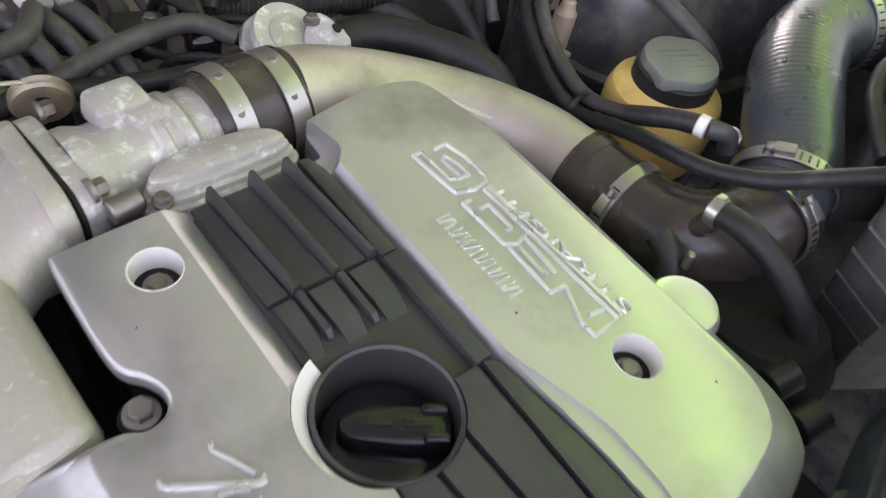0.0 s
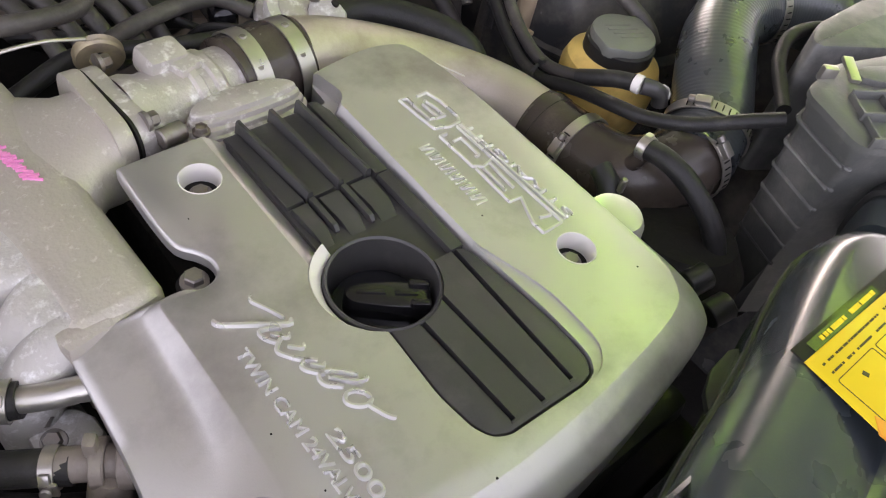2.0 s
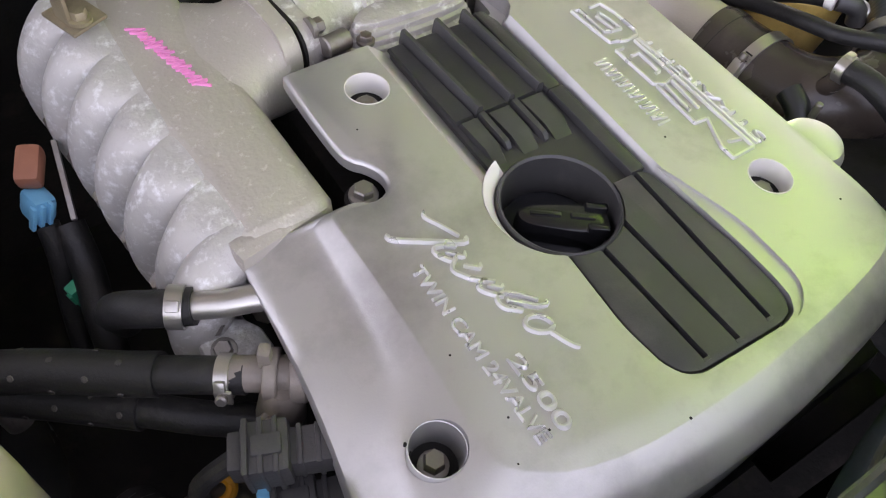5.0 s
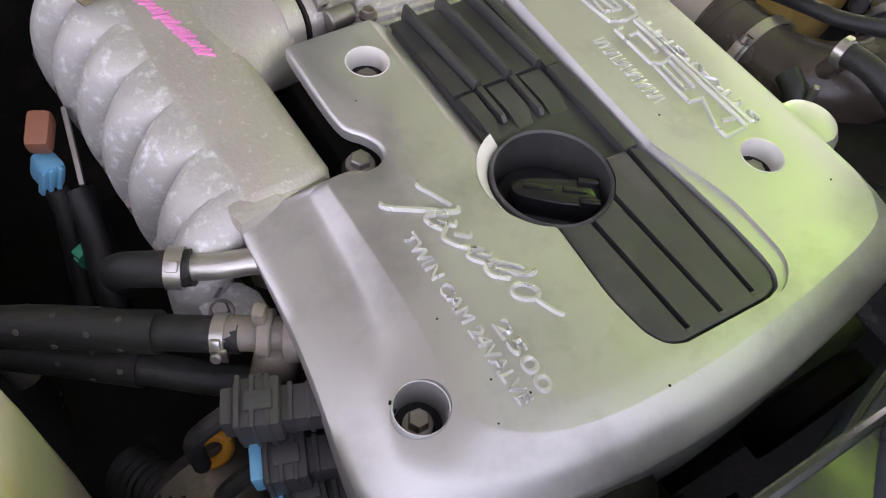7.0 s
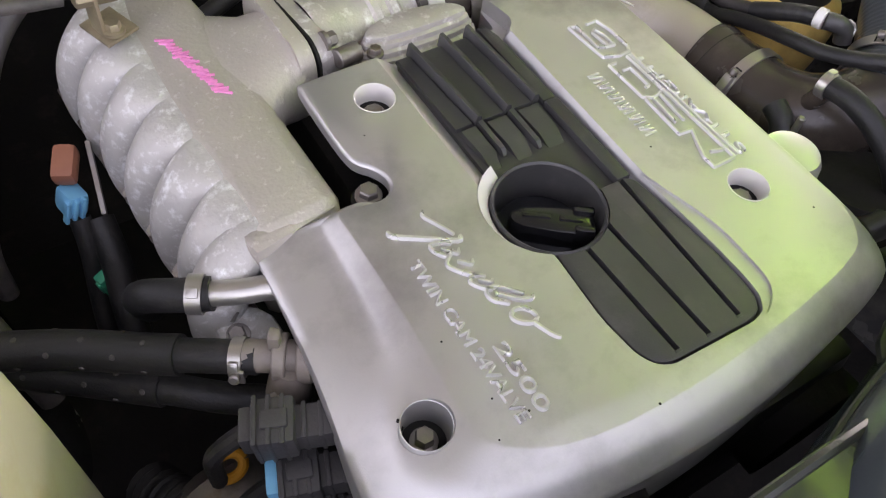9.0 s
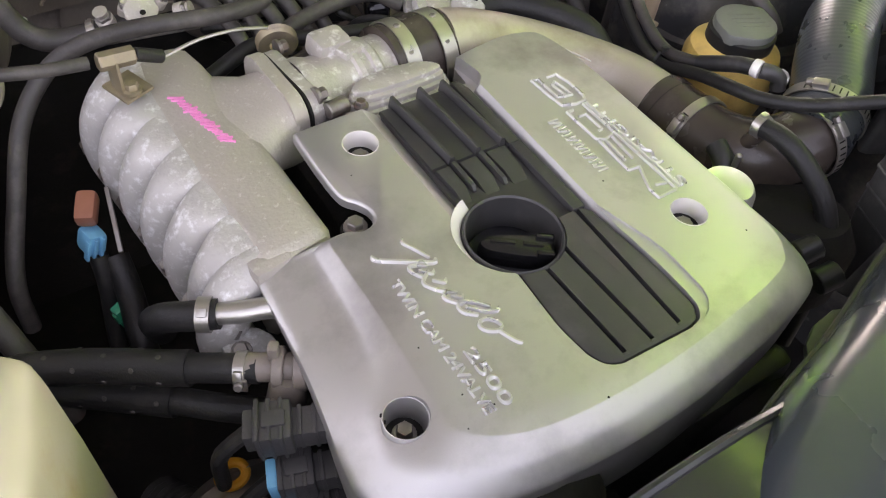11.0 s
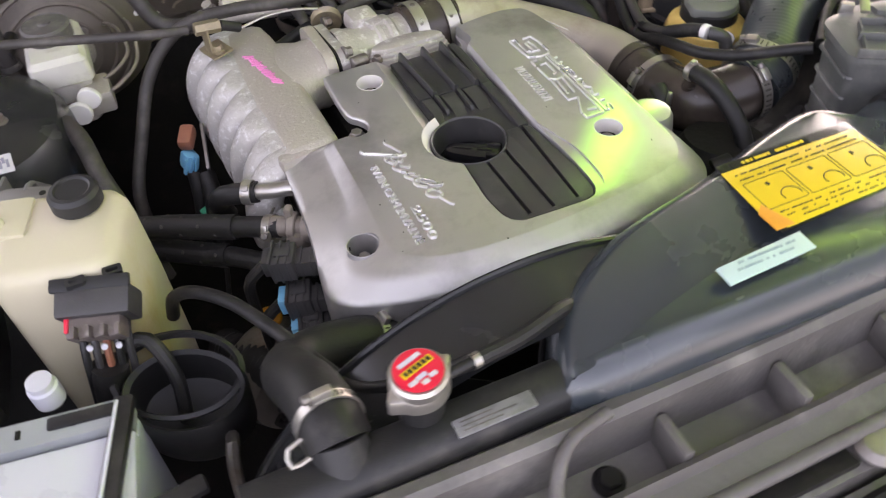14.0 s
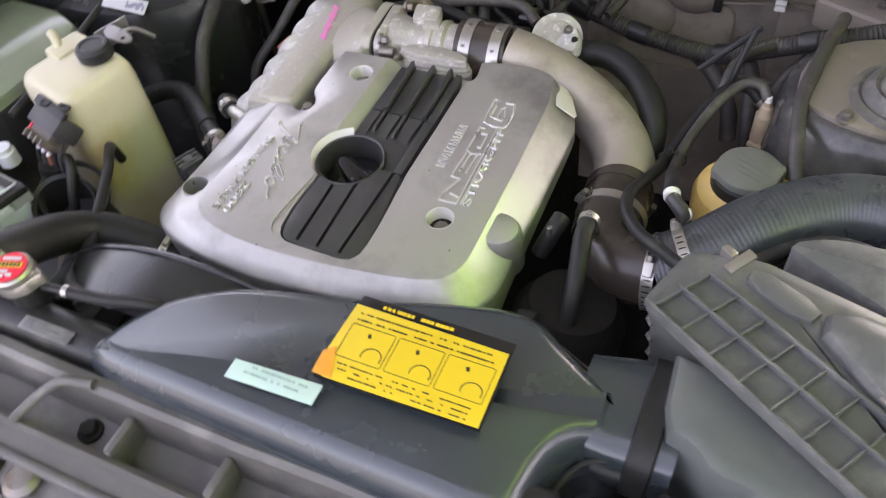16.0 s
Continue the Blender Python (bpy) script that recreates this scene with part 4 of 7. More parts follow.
# where no line between is named the edge is rounded, or on the far flank a plain slope
EDGE = [p if len(p) == 9 else (*p, *((p[0] + p[3]) / 2, (p[1] + p[4]) / 2, (p[2] + TOP) / 2 + (0.0008 if 0.22 < p[0] else 0.0018 if p[1] < -0.12 else 0.0004)) ) for p in EDGE]
SHARP = {0: 0.002, 3: 0.003, 4: 0.004, 6: 0.010, 7: 0.010, 10: 0.016, 20: 0.005, 21: 0.004, 22: 0.004, 27: 0.006}


def corners(points):
    # keeps the sides straight and rounds only close to the corners named
    out = []
    for i, p in enumerate(points):
        if i not in SHARP:
            out.append(p)
            continue
        for q in (points[i - 1], points[(i + 1) % len(points)]):
            f = min(0.4, SHARP[i] / math.hypot(q[0] - p[0], q[1] - p[1]))
            out.append(tuple(a + (b - a) * f for a, b in zip(p, q)))
    return out


EDGE = soften(corners(EDGE)[::-1], 2)


def edge_ring(f, lift=0.0):
    """A ring of the shell: f from 0 at the outer edge over 1 at the line between to 2 at the crease."""
    out = []
    for ex, ey, ez, cx, cy, _, mx, my, mz in EDGE:
        a, b, g = ((ex, ey, ez), (mx, my, mz), f) if f < 1 else ((mx, my, mz), (cx, cy, TOP), f - 1)
        p = [u + (v - u) * g for u, v in zip(a, b)]
        out.append((p[0], p[1], p[2] + lift * abs(b[2] - a[2])))
    return out


shell = loft([[(e[0], e[1], e[5]) for e in EDGE], edge_ring(0, -0.10), edge_ring(0.03, 0.0), edge_ring(0.2, 0.02), edge_ring(0.8, 0.03), edge_ring(1.0, 0.0), edge_ring(1.2, 0.02), edge_ring(1.85, 0.02), edge_ring(1.94, 0.01), edge_ring(2.0)])
shell_ob = part("cover_shell", shell, SILVER, cov, "brushed silver painted shell", 30)
FILL, RING = (0.002, 0.0035), 0.0408
# the black centre lies in a channel with sloping flanks, and a shallow step runs round its front
foot = [(-0.0185, 0.26), (-0.0185, 0.03), (-0.0195, -0.03), (-0.0225, -0.085), (-0.0185, -0.117), (-0.008, -0.1285), (0.066, -0.1305), (0.0765, -0.124), (0.0795, -0.110), (0.0795, -0.076), (0.075, -0.032), (0.0705, 0.0), (0.0705, 0.160), (0.0715, 0.166), (0.088, 0.172), (0.081, 0.214), (0.080, 0.26)]
head = [(-0.0345, 0.26), (-0.0345, 0.03), (-0.0205, -0.03), (-0.0235, -0.085), (-0.0195, -0.1175), (-0.0085, -0.1295), (0.0665, -0.1315), (0.0775, -0.1245), (0.0805, -0.110), (0.0805, -0.076), (0.078, -0.032), (0.0765, 0.0), (0.0785, 0.160), (0.0785, 0.1655), (0.0885, 0.172), (0.0815, 0.214), (0.0805, 0.26)]
step_ = soften([(-0.019, 0.025), (-0.0235, -0.044), (-0.0325, -0.105), (-0.027, -0.1225), (-0.012, -0.1325), (0.066, -0.1335), (0.081, -0.1275), (0.0915, -0.115), (0.0925, -0.09), (0.0925, -0.063), (0.080, -0.02), (0.072, 0.01)], 2)


def prism(lp, z0, z1):
    return loft([[(x, y, z0) for x, y in lp], [(x, y, z1) for x, y in lp]])


def well(r=RING):
    return rod((*FILL, 0.80), (*FILL, 0.95), r, None, 56, 0)


HOLES = ((-0.0555, 0.142, 0.9), (0.138, -0.048, 0.9), (-0.150, -0.090, 0.8945))
BEVEL = (-0.0015, 0.0075)
cut = [prism(step_, 0.8978, 0.95), loft([[(x, y, 0.8865) for x, y in chamfer(foot, 0.005)], [(x, y, 0.90) for x, y in chamfer(head, 0.005)], [(x, y, 0.95) for x, y in chamfer(head, 0.005)]]), well()]
cut += [lathe([(0, 0.84), (0.0385, 0.84), (0.0385, 0.888), (0.0448, 0.9004), (0.0448, 0.95), (0, 0.95)], Matrix.Translation((*BEVEL, 0)), 56)]
cut += [rod((x, y, z - 0.026), (x, y, 0.95), 0.0155, None, 32, 0) for x, y, z in HOLES]
carve(shell_ob, cut)
part("side_lump", lathe([(0, 0.0), (0.016, 0.0), (0.021, -0.002), (0.0245, -0.008), (0.026, -0.02), (0.027, -0.055)], pose(0.1985, -0.037, 0.8965), 36), SILVER, cov, "rounded boss on the sloping flank")
# corner facet in the pale copy of the silver, its lit look in the colour
part("corner_facet", slab([(0.1800, 0.2050), (0.1895, 0.161), (0.2165, 0.1625), (0.2185, 0.170), (0.2060, 0.197), (0.194, 0.2085)], 0.0, 0.0012, 0.001, None, Matrix.Translation((0.2, 0.18, 0.8855)) @ Euler((radians(-14), radians(34), 0)).to_matrix().to_4x4() @ Matrix.Translation((-0.2, -0.18, 0))), LITPALE, cov, "corner facet coloured pale as if lit")

# black ribbed centre
base_ = [(-0.0180, 0.180), (-0.0180, 0.03), (-0.0190, -0.03), (-0.0220, -0.085), (-0.0180, -0.1165), (-0.008, -0.128), (0.066, -0.130), (0.0762, -0.1237), (0.079, -0.110), (0.079, -0.076), (0.0745, -0.032), (0.070, 0.0), (0.070, 0.166), (0.066, 0.180)]
ribs = part("ribbed_panel", slab(chamfer(base_, 0.005), 0.880, 0.8905, 0.001), RIB, cov, "black ribbed plastic centre panel")
carve(ribs, [well()])
for x, x1, r_ in ((-0.002, 0.003, 0.0026), (0.0265, 0.0293, 0.0026), (0.0505, 0.0545, 0.0026)):
    own = loft([[(x0 + k * w, y, z) for k, z in ((-1.5, 0.889), (-1.0, 0.8985), (-0.6, 0.9003), (0.6, 0.9003), (1.0, 0.8985), (1.3, 0.889))] for x0, y, w in ((x, 0.183, r_ * 0.8), (x, 0.178, r_), (x1, 0.0925, r_ * 0.9))])
    part("rib", own, RIB, ribs)
# broad fields between the ribs rise towards a cross step, then fall away to the filler
for x0, x1, x2, x3 in ((-0.0172, -0.0055, -0.0165, -0.001), (0.0025, 0.0235, 0.0065, 0.0265), (0.0308, 0.0475, 0.0328, 0.0515)):
    own = loft([[(a, y, 0.8885), (a + 0.0008, y, z), (b - 0.0008, y, z + 0.0006), (b, y, 0.8885)] for a, b, y, z in ((x0, x1, 0.179, 0.8908), (x0, x1, 0.176, 0.8925), (x2, x3, 0.0935, 0.8935), (x2, x3, 0.0925, 0.8910))])
    part("rib_field", own, RIB, ribs)
for x0, x1 in ((-0.015, -0.0005), (0.0075, 0.0262), (0.0345, 0.0545)):
    own = loft([[(a, y, 0.8885), (a + 0.001, y, z), (b - 0.001, y, z), (b, y, 0.8885)] for a, b, y, z in ((x0, x1, 0.0905, 0.8925), (x0, x1, 0.0895, 0.8948), (x0 + 0.001, x1 - 0.001, 0.064, 0.8950), (x0 + 0.002, x1 - 0.003, 0.0475, 0.8895))])
    part("block", own, RIB, ribs)
for x, y1, w in ((0.0035, 0.058, 0.0021), (0.0308, 0.053, 0.0021)):
    own = loft([[(x + k * w * f, y, z0 + h) for k, h in ((-1.4, 0.0), (-1.0, 0.0075), (1.0, 0.0075), (1.3, 0.0))] for y, z0, f in ((0.0915, 0.8888, 1.0), (y1 + 0.004, 0.8885, 0.9), (y1, 0.885, 0.7))])
    part("rib_nose", own, RIB, ribs)
front = part("front_field", slab(chamfer([(-0.0172, 0.0), (-0.0185, -0.03), (-0.0213, -0.085), (-0.0175, -0.116), (-0.008, -0.1272), (0.066, -0.1293), (0.0755, -0.1232), (0.0783, -0.110), (0.0783, -0.076), (0.0738, -0.032), (0.070, 0.0)], 0.005), 0.888, 0.8965, 0.0015), RIB, ribs)
carve(front, [well()] + [loft([[(x + dx + lean * (y - y0), y, z) for dx, y in ((-0.0020, y0), (0.0020, y0), (0.0022, y1), (-0.0022, y1))] for z in (0.8892, 0.95)]) for x, lean, y0, y1 in ((0.0052, -0.03, -0.1225, -0.030), (0.0302, -0.03, -0.1235, -0.018), (0.0567, 0.03, -0.1225, 0.02))])
for x, y in ((0.0052, -0.1235), (0.0302, -0.1245), (0.0567, -0.1235)):
    part("groove_end", box((x, y, 0.8962), (0.0052, 0.0022, 0.0014), 0.0005), RIB, ribs)
part("side_strip", slab([(0.0585, 0.0), (0.0698, 0.0), (0.0698, 0.0875), (0.0585, 0.0875)], 0.888, 0.8971, 0.0012), RIB, ribs)
part("side_strip", slab([(0.0585, 0.0885), (0.0698, 0.0885), (0.0698, 0.1655), (0.066, 0.1795), (0.0585, 0.181)], 0.888, 0.8960, 0.0012), RIB, ribs)
part("filler_ring", lathe([(RING - 0.0003, -0.04), (RING - 0.0003, 0.0030), (RING - 0.0016, 0.0045), (RING - 0.0032, 0.0030), (0.0362, -0.04)], pose(*FILL, 0.8925), 64), RIB, cov, "dark plastic filler surround")
# bevel beside the filler, its brightness given by a paler colour
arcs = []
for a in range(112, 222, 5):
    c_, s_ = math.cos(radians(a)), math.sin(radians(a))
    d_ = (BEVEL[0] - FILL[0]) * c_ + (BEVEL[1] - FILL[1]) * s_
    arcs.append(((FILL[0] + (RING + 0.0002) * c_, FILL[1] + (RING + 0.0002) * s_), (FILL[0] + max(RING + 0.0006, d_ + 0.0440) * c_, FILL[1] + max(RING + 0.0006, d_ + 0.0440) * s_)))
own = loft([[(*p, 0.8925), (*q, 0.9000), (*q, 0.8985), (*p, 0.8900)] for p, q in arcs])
part("lit_facet", own, LITPALE, cov, "filler bevel coloured pale as if lit")
part("filler_well", lathe([(0.0375, 0.015), (0.036, 0), (0, 0)], pose(*FILL, 0.852), 40), GRIMESHADE, cov)
for (x, y, z), h, deep in zip(HOLES, (0.005, 0.005, 0.010), (0.0165, 0.0165, 0.0240)):
    bright = deep < 0.02
    # upper two sleeves get the whitish copy, so their walls look lit
    part("hole_sleeve", lathe([(0.0153, -deep), (0.0153, 0.0002), (0.0150, 0.0005), (0.0146, 0.0002), (0.0134, -deep)], pose(x, y, z), 40), LITPALE if bright else SILVER, cov, "bolt sleeve coloured pale as if lit" if bright else "painted bolt recess")
    # black disc: the shade deep in the hole put into colour
    part("hole_floor", lathe([(0, 0), (0.0136, 0), (0.0136, 0.0005), (0, 0.0005)], pose(x, y, z - deep - 0.0001), 24), GRIMESHADE, cov)
    part("bolt", hex_bolt((x, y, z - deep + 0.0010), 0.0062, h), STEEL, cov, "dull steel flange bolt")
part("notch_boss", lathe([(0.012, -0.03), (0.012, -0.008), (0.009, -0.006), (0, -0.006)], pose(-0.097, 0.074, 0.890), 24), GRIMESHADE, cov)
part("notch_bolt", hex_bolt((-0.097, 0.074, 0.885), 0.007, 0.008), STEEL, cov, "dull steel flange bolt")
# chips and specks in the paint
for x, y, r_ in ((-0.118, -0.052, 0.0007), (-0.098, -0.112, 0.0008), (-0.112, -0.096, 0.0007), (-0.161, -0.078, 0.0009), (-0.161, -0.083, 0.0006), (0.098, 0.012, 0.0008), (-0.03, -0.145, 0.0009), (-0.122, -0.118, 0.0006), (0.165, -0.085, 0.0008), (-0.08, 0.112, 0.0006)):
    part("paint_chip", lathe([(r_, -0.004), (r_, 0.0002), (0, 0.0003)], pose(x, y, 0.9 if x > -0.13 else 0.890), 7), GRIMESHADE, cov)
# lettering
part("letters_twin_cam", lettering("TWIN CAM 24VALVE", (-0.1083, 0.0038), (0.008, -1), 0.1200, 0.0084, 1, 0.0026), LETTER, cov, "raised words TWIN CAM 24VALVE")
part("letters_capacity", lettering("2500", (-0.0940, -0.0690), (0.0, -1), 0.0478, 0.0092, 1, 0.0026), LETTER, cov, "raised number 2500")


def ribbon(line, w, h=0.0030, z=0.8995):
    """A raised stroke with a narrow flat top and sloping sides."""
    path = smooth_path([(x, y, 0) for x, y in line], 0.0012)
    rings = []
    for i, p in enumerate(path):
        way = (path[min(i + 1, len(path) - 1)] - path[max(i - 1, 0)]).normalized()
        n = Vector((-way.y, way.x, 0))
        k = 0.55 if i in (0, len(path) - 1) else 1.0
        rings.append([p + n * w * k * f + Vector((0, 0, z + g * h)) for f, g in ((-1, 0), (-0.9, 0.55), (-0.5, 1), (0.5, 1), (0.9, 0.55), (1, 0))])
    return loft(rings)


# the slanting script word, stroke by stroke
SCRIPT = [(0.0012, [(-0.079, 0.0355), (-0.0808, 0.0315), (-0.076, 0.022), (-0.0705, 0.010)]), (0.0019, [(-0.1075, 0.031), (-0.1055, 0.0262), (-0.090, 0.0165), (-0.071, 0.005), (-0.0675, 0.0075)]),
          (0.0015, [(-0.076, 0.0045), (-0.084, 0.009), (-0.0885, 0.0095), (-0.0892, 0.006), (-0.087, 0.001), (-0.084, -0.003)]), (0.0014, [(-0.084, 0.004), (-0.080, 0.0), (-0.0765, -0.0035), (-0.0740, -0.001)]),
          (0.0015, [(-0.078, 0.0), (-0.0850, -0.005), (-0.0868, -0.009), (-0.084, -0.014), (-0.080, -0.019), (-0.074, -0.024)]), (0.0014, [(-0.080, -0.0085), (-0.0765, -0.0115), (-0.073, -0.0145), (-0.0708, -0.012)]),
          (0.0015, [(-0.0705, -0.0265), (-0.0765, -0.0225), (-0.0807, -0.0245), (-0.080, -0.028), (-0.076, -0.033), (-0.072, -0.037)]), (0.0014, [(-0.076, -0.0265), (-0.072, -0.030), (-0.070, -0.0318), (-0.068, -0.030)]),
          (0.0015, [(-0.0565, -0.048), (-0.065, -0.039), (-0.072, -0.0345), (-0.076, -0.036), (-0.0768, -0.040), (-0.075, -0.044), (-0.070, -0.048), (-0.068, -0.0500)]), (0.0016, [(-0.072, -0.0395), (-0.066, -0.0455), (-0.060, -0.0508), (-0.054, -0.0528), (-0.0522, -0.051)]),
          (0.0015, [(-0.0585, -0.0645), (-0.060, -0.0595), (-0.064, -0.0555), (-0.069, -0.0545), (-0.0722, -0.0572), (-0.0718, -0.061), (-0.068, -0.065), (-0.063, -0.067), (-0.0585, -0.0658)]), (0.0014, [(-0.063, -0.0668), (-0.0605, -0.0735), (-0.0575, -0.0800), (-0.0545, -0.0835)])]
for r_, line in SCRIPT:
    part("letter_stroke", ribbon(line, r_), LETTER, cov, "raised stroke of the slanting word Turbo")
part("letters_straight", lettering("STRAIGHT", (0.1612, -0.0235), (-0.045, 1), 0.1215, 0.0090, 1, 0.0022), LETTER, cov, "raised word STRAIGHT")
for k in range(6):
    y = 0.0215 + k * 0.0122
    for dy, lean in ((0.0, 0.0), (0.0034, 0.0028), (0.0076, 0.0)):
        part("badge_bar", slab([(0.1015, y + dy + lean), (0.1015, y + dy + lean + 0.0018), (0.1120, y + dy - lean * 0.3 + 0.0018), (0.1120, y + dy - lean * 0.3)][::-1], 0.898, 0.9012, 0.0005), LETTER, cov)
# raised outlines of the badge
BADGE = [[(0.139, 0.142), (0.150, 0.1425), (0.1535, 0.127), (0.154, 0.106), (0.151, 0.101), (0.140, 0.0995), (0.127, 0.104), (0.125, 0.120), (0.1235, 0.1445), (0.130, 0.1435), (0.1305, 0.115), (0.136, 0.1135)], [(0.135, 0.113), (0.145, 0.112), (0.1445, 0.123), (0.142, 0.134), (0.1375, 0.131), (0.139, 0.113)],
         [(0.132, 0.094), (0.1252, 0.094), (0.1255, 0.075), (0.126, 0.055), (0.133, 0.0505), (0.143, 0.053)], [(0.131, 0.0845), (0.139, 0.085), (0.1392, 0.074), (0.139, 0.0625), (0.135, 0.062)], [(0.127, 0.052), (0.126, 0.032), (0.1255, 0.012), (0.1355, 0.011)],
         [(0.1325, 0.049), (0.131, 0.022)], [(0.1405, 0.051), (0.1385, 0.021)], [(0.1455, 0.097), (0.1462, 0.057), (0.1466, 0.013), (0.147, -0.024)], [(0.1500, 0.097), (0.1503, 0.055), (0.1508, 0.013), (0.1510, -0.023)],
         [(0.137, 0.011), (0.131, -0.002), (0.1262, -0.014), (0.1265, -0.0245), (0.147, -0.024)], [(0.134, -0.012), (0.1445, -0.0145)]]
for line in BADGE:
    dense = [tuple(Vector(p).lerp(Vector(q), f)) for p, q in zip(line, line[1:]) for f in (0, 0.14, 0.86)] + [line[-1]]
    part("badge_outline", ribbon(dense, 0.0014, 0.0026), LETTER, cov)
ocap = thing("oil_filler_cap", "black plastic oil filler cap with raised grip", "oil cap", (*FILL, 0.86))
part("cap_disc", lathe([(0.031, -0.012), (0.0345, -0.002), (0.033, 0.003), (0.022, 0.006), (0, 0.006)], pose(*FILL, 0.864), 40), GLOSS, ocap)
grip = pose(FILL[0] + 0.003, FILL[1] - 0.004, 0.867, 0, 0, -34)
part("grip", slab(soften([(-0.030, -0.008), (-0.004, -0.0115), (0.010, -0.0125), (0.030, -0.011), (0.030, 0.011), (0.010, 0.0125), (-0.004, 0.0115), (-0.030, 0.008)], 2), 0, 0.019, 0.004, None, grip), GLOSS, ocap)
for x0, x1, w in ((-0.022, -0.002, 0.0016), (0.004, 0.020, 0.0020)):
    part("grip_rib", slab(rect(x0, -w, x1, w, 0.0008), 0.018, 0.0205, 0.0006, None, grip), GLOSS, ocap)
for y in (-0.0085, 0.0085):
    part("grip_ear", slab(rect(0.014, y - 0.003, 0.029, y + 0.003, 0.002), 0.012, 0.0215, 0.002, None, grip), GLOSS, ocap)

# intake plenum with six runners
ple = thing("intake_plenum", "corroded cast aluminium intake plenum with six runners", "intake manifold", (-0.16, 0.2, 0.8))
cham = soften([(-0.115, 0.074), (-0.1160, 0.10), (-0.1215, 0.27), (-0.123, 0.31), (-0.130, 0.345), (-0.165, 0.352), (-0.190, 0.335), (-0.190, 0.20), (-0.180, 0.10), (-0.180, 0.066), (-0.150, 0.066), (-0.128, 0.067)], 1)
part("chamber", loft([[(x, y, z + 0.06 * (x + 0.118) * (1 if x < -0.118 else 0)) for x, y in inset(cham, d)] for d, z in ((0.004, 0.80), (0.0, 0.875), (0.001, 0.885), (0.005, 0.8915), (0.013, 0.8945))]), CAST, ple, "", 60)
part("front_ledge", box((-0.153, 0.076, 0.879), (0.064, 0.020, 0.022), 0.007, (0, -3, 9)), CAST, ple)
# each runner bulges out of the chamber flank and runs down to the flange
FLANK = [(0.030, 0.8905, 0.0), (0.004, 0.8895, 0.0), (-0.014, 0.8845, 0.003), (-0.026, 0.873, 0.009), (-0.036, 0.852, 0.0140), (-0.041, 0.828, 0.0150), (-0.041, 0.800, 0.0140), (-0.036, 0.770, 0.012)]
for k in range(6):
    y0, x0 = 0.106 + k * 0.044, -0.1745 - 0.0035 * k
    own, rows = bmesh.new(), []
    fine = smooth_path(FLANK, 0.006)
    for n_, p in enumerate(fine):
        q = fine[min(n_ + 1, len(fine) - 1)] - fine[max(n_ - 1, 0)]
        out_ = Vector((q[1], -q[0])).normalized()
        row = []
        for j in range(-10, 11):
            f = j / 10
            hump = p[2] * (2 * math.sqrt(max(0, 1 - f * f * 0.985)) - 1.35)
            row.append(own.verts.new((x0 - 0.0035 * f / 2 + p[0] + out_.x * hump, y0 + 0.0220 * f - 0.02 * (p[0] - 0.03), p[1] + out_.y * hump)))
        rows.append(row)
    for ra, rb in zip(rows, rows[1:]):
        for j in range(20):
            own.faces.new((ra[j], ra[j + 1], rb[j + 1], rb[j]))
    part("runner", own, FROST, ple, "", 60)
    part("bolt", hex_bolt((x0 - 0.042, y0 + 0.022, 0.803), 0.007, 0.010, (-0.6, 0, 1)), STEEL, ple)
part("flange", box((-0.210, 0.212, 0.785), (0.032, 0.27, 0.022), 0.005, (0, -30, 5.5)), FROST, ple)
part("front_foot", tube([(-0.150, 0.088, 0.872), (-0.182, 0.084, 0.866), (-0.203, 0.079, 0.848), (-0.212, 0.075, 0.820), (-0.210, 0.072, 0.785)], 0.0205, 20), FROST, ple, "", 60)
part("foot_bolt", hex_bolt((-0.206, 0.066, 0.835), 0.007, 0.009, (-0.3, -0.8, 0.5)), STEEL, ple)
part("throttle_neck", loft([[(x, 0.236 + w * y, 0.868 + h * z) for y, z in soften([(-1, -1), (1, -1), (1, 1), (-1, 1)], 3)] for x, w, h in ((-0.150, 0.092, 0.022), (-0.125, 0.070, 0.0285), (-0.105, 0.050, 0.034), (-0.085, 0.045, 0.039))]), CAST, ple, "", 60)
part("neck_flange", slab(rect(-0.050, -0.048, 0.050, 0.042, 0.022, 5), 0, 0.014, 0.003, None, axis((-0.090, 0.245, 0.866), (1, 0.05, 0))), CAST, ple)
mk = thing("marker_note", "pink marker scribble on the plenum top", "marker note", (-0.15, 0.22, 0.9))
for k in range(30):
    cx_, cy_ = -0.164 + 0.00062 * k, 0.272 - 0.0025 * k
    part("stroke", box((cx_ + rnd.uniform(-0.0015, 0.0015), cy_, 0.8950 + 0.06 * (cx_ + 0.118)), (rnd.uniform(0.006, 0.0125), 0.0014, 0.0022), 0, (0, -3, rnd.uniform(-40, -5))), PINK, mk)

# throttle body
thr = thing("throttle_unit", "whitened cast aluminium throttle body with linkage", "throttle body", (-0.02, 0.25, 0.87))
TB = Vector((1, 0.10, 0))
part("gasket", slab(rect(-0.0485, -0.046, 0.0485, 0.0405, 0.021, 5), 0, 0.0025, 0.0002, None, axis((-0.0765, 0.246, 0.866), TB)), GRIMESHADE, thr)
part("base_flange", slab(rect(-0.048, -0.044, 0.048, 0.040, 0.020, 5), 0, 0.013, 0.003, None, axis((-0.0738, 0.246, 0.866), TB)), CRUST, thr)
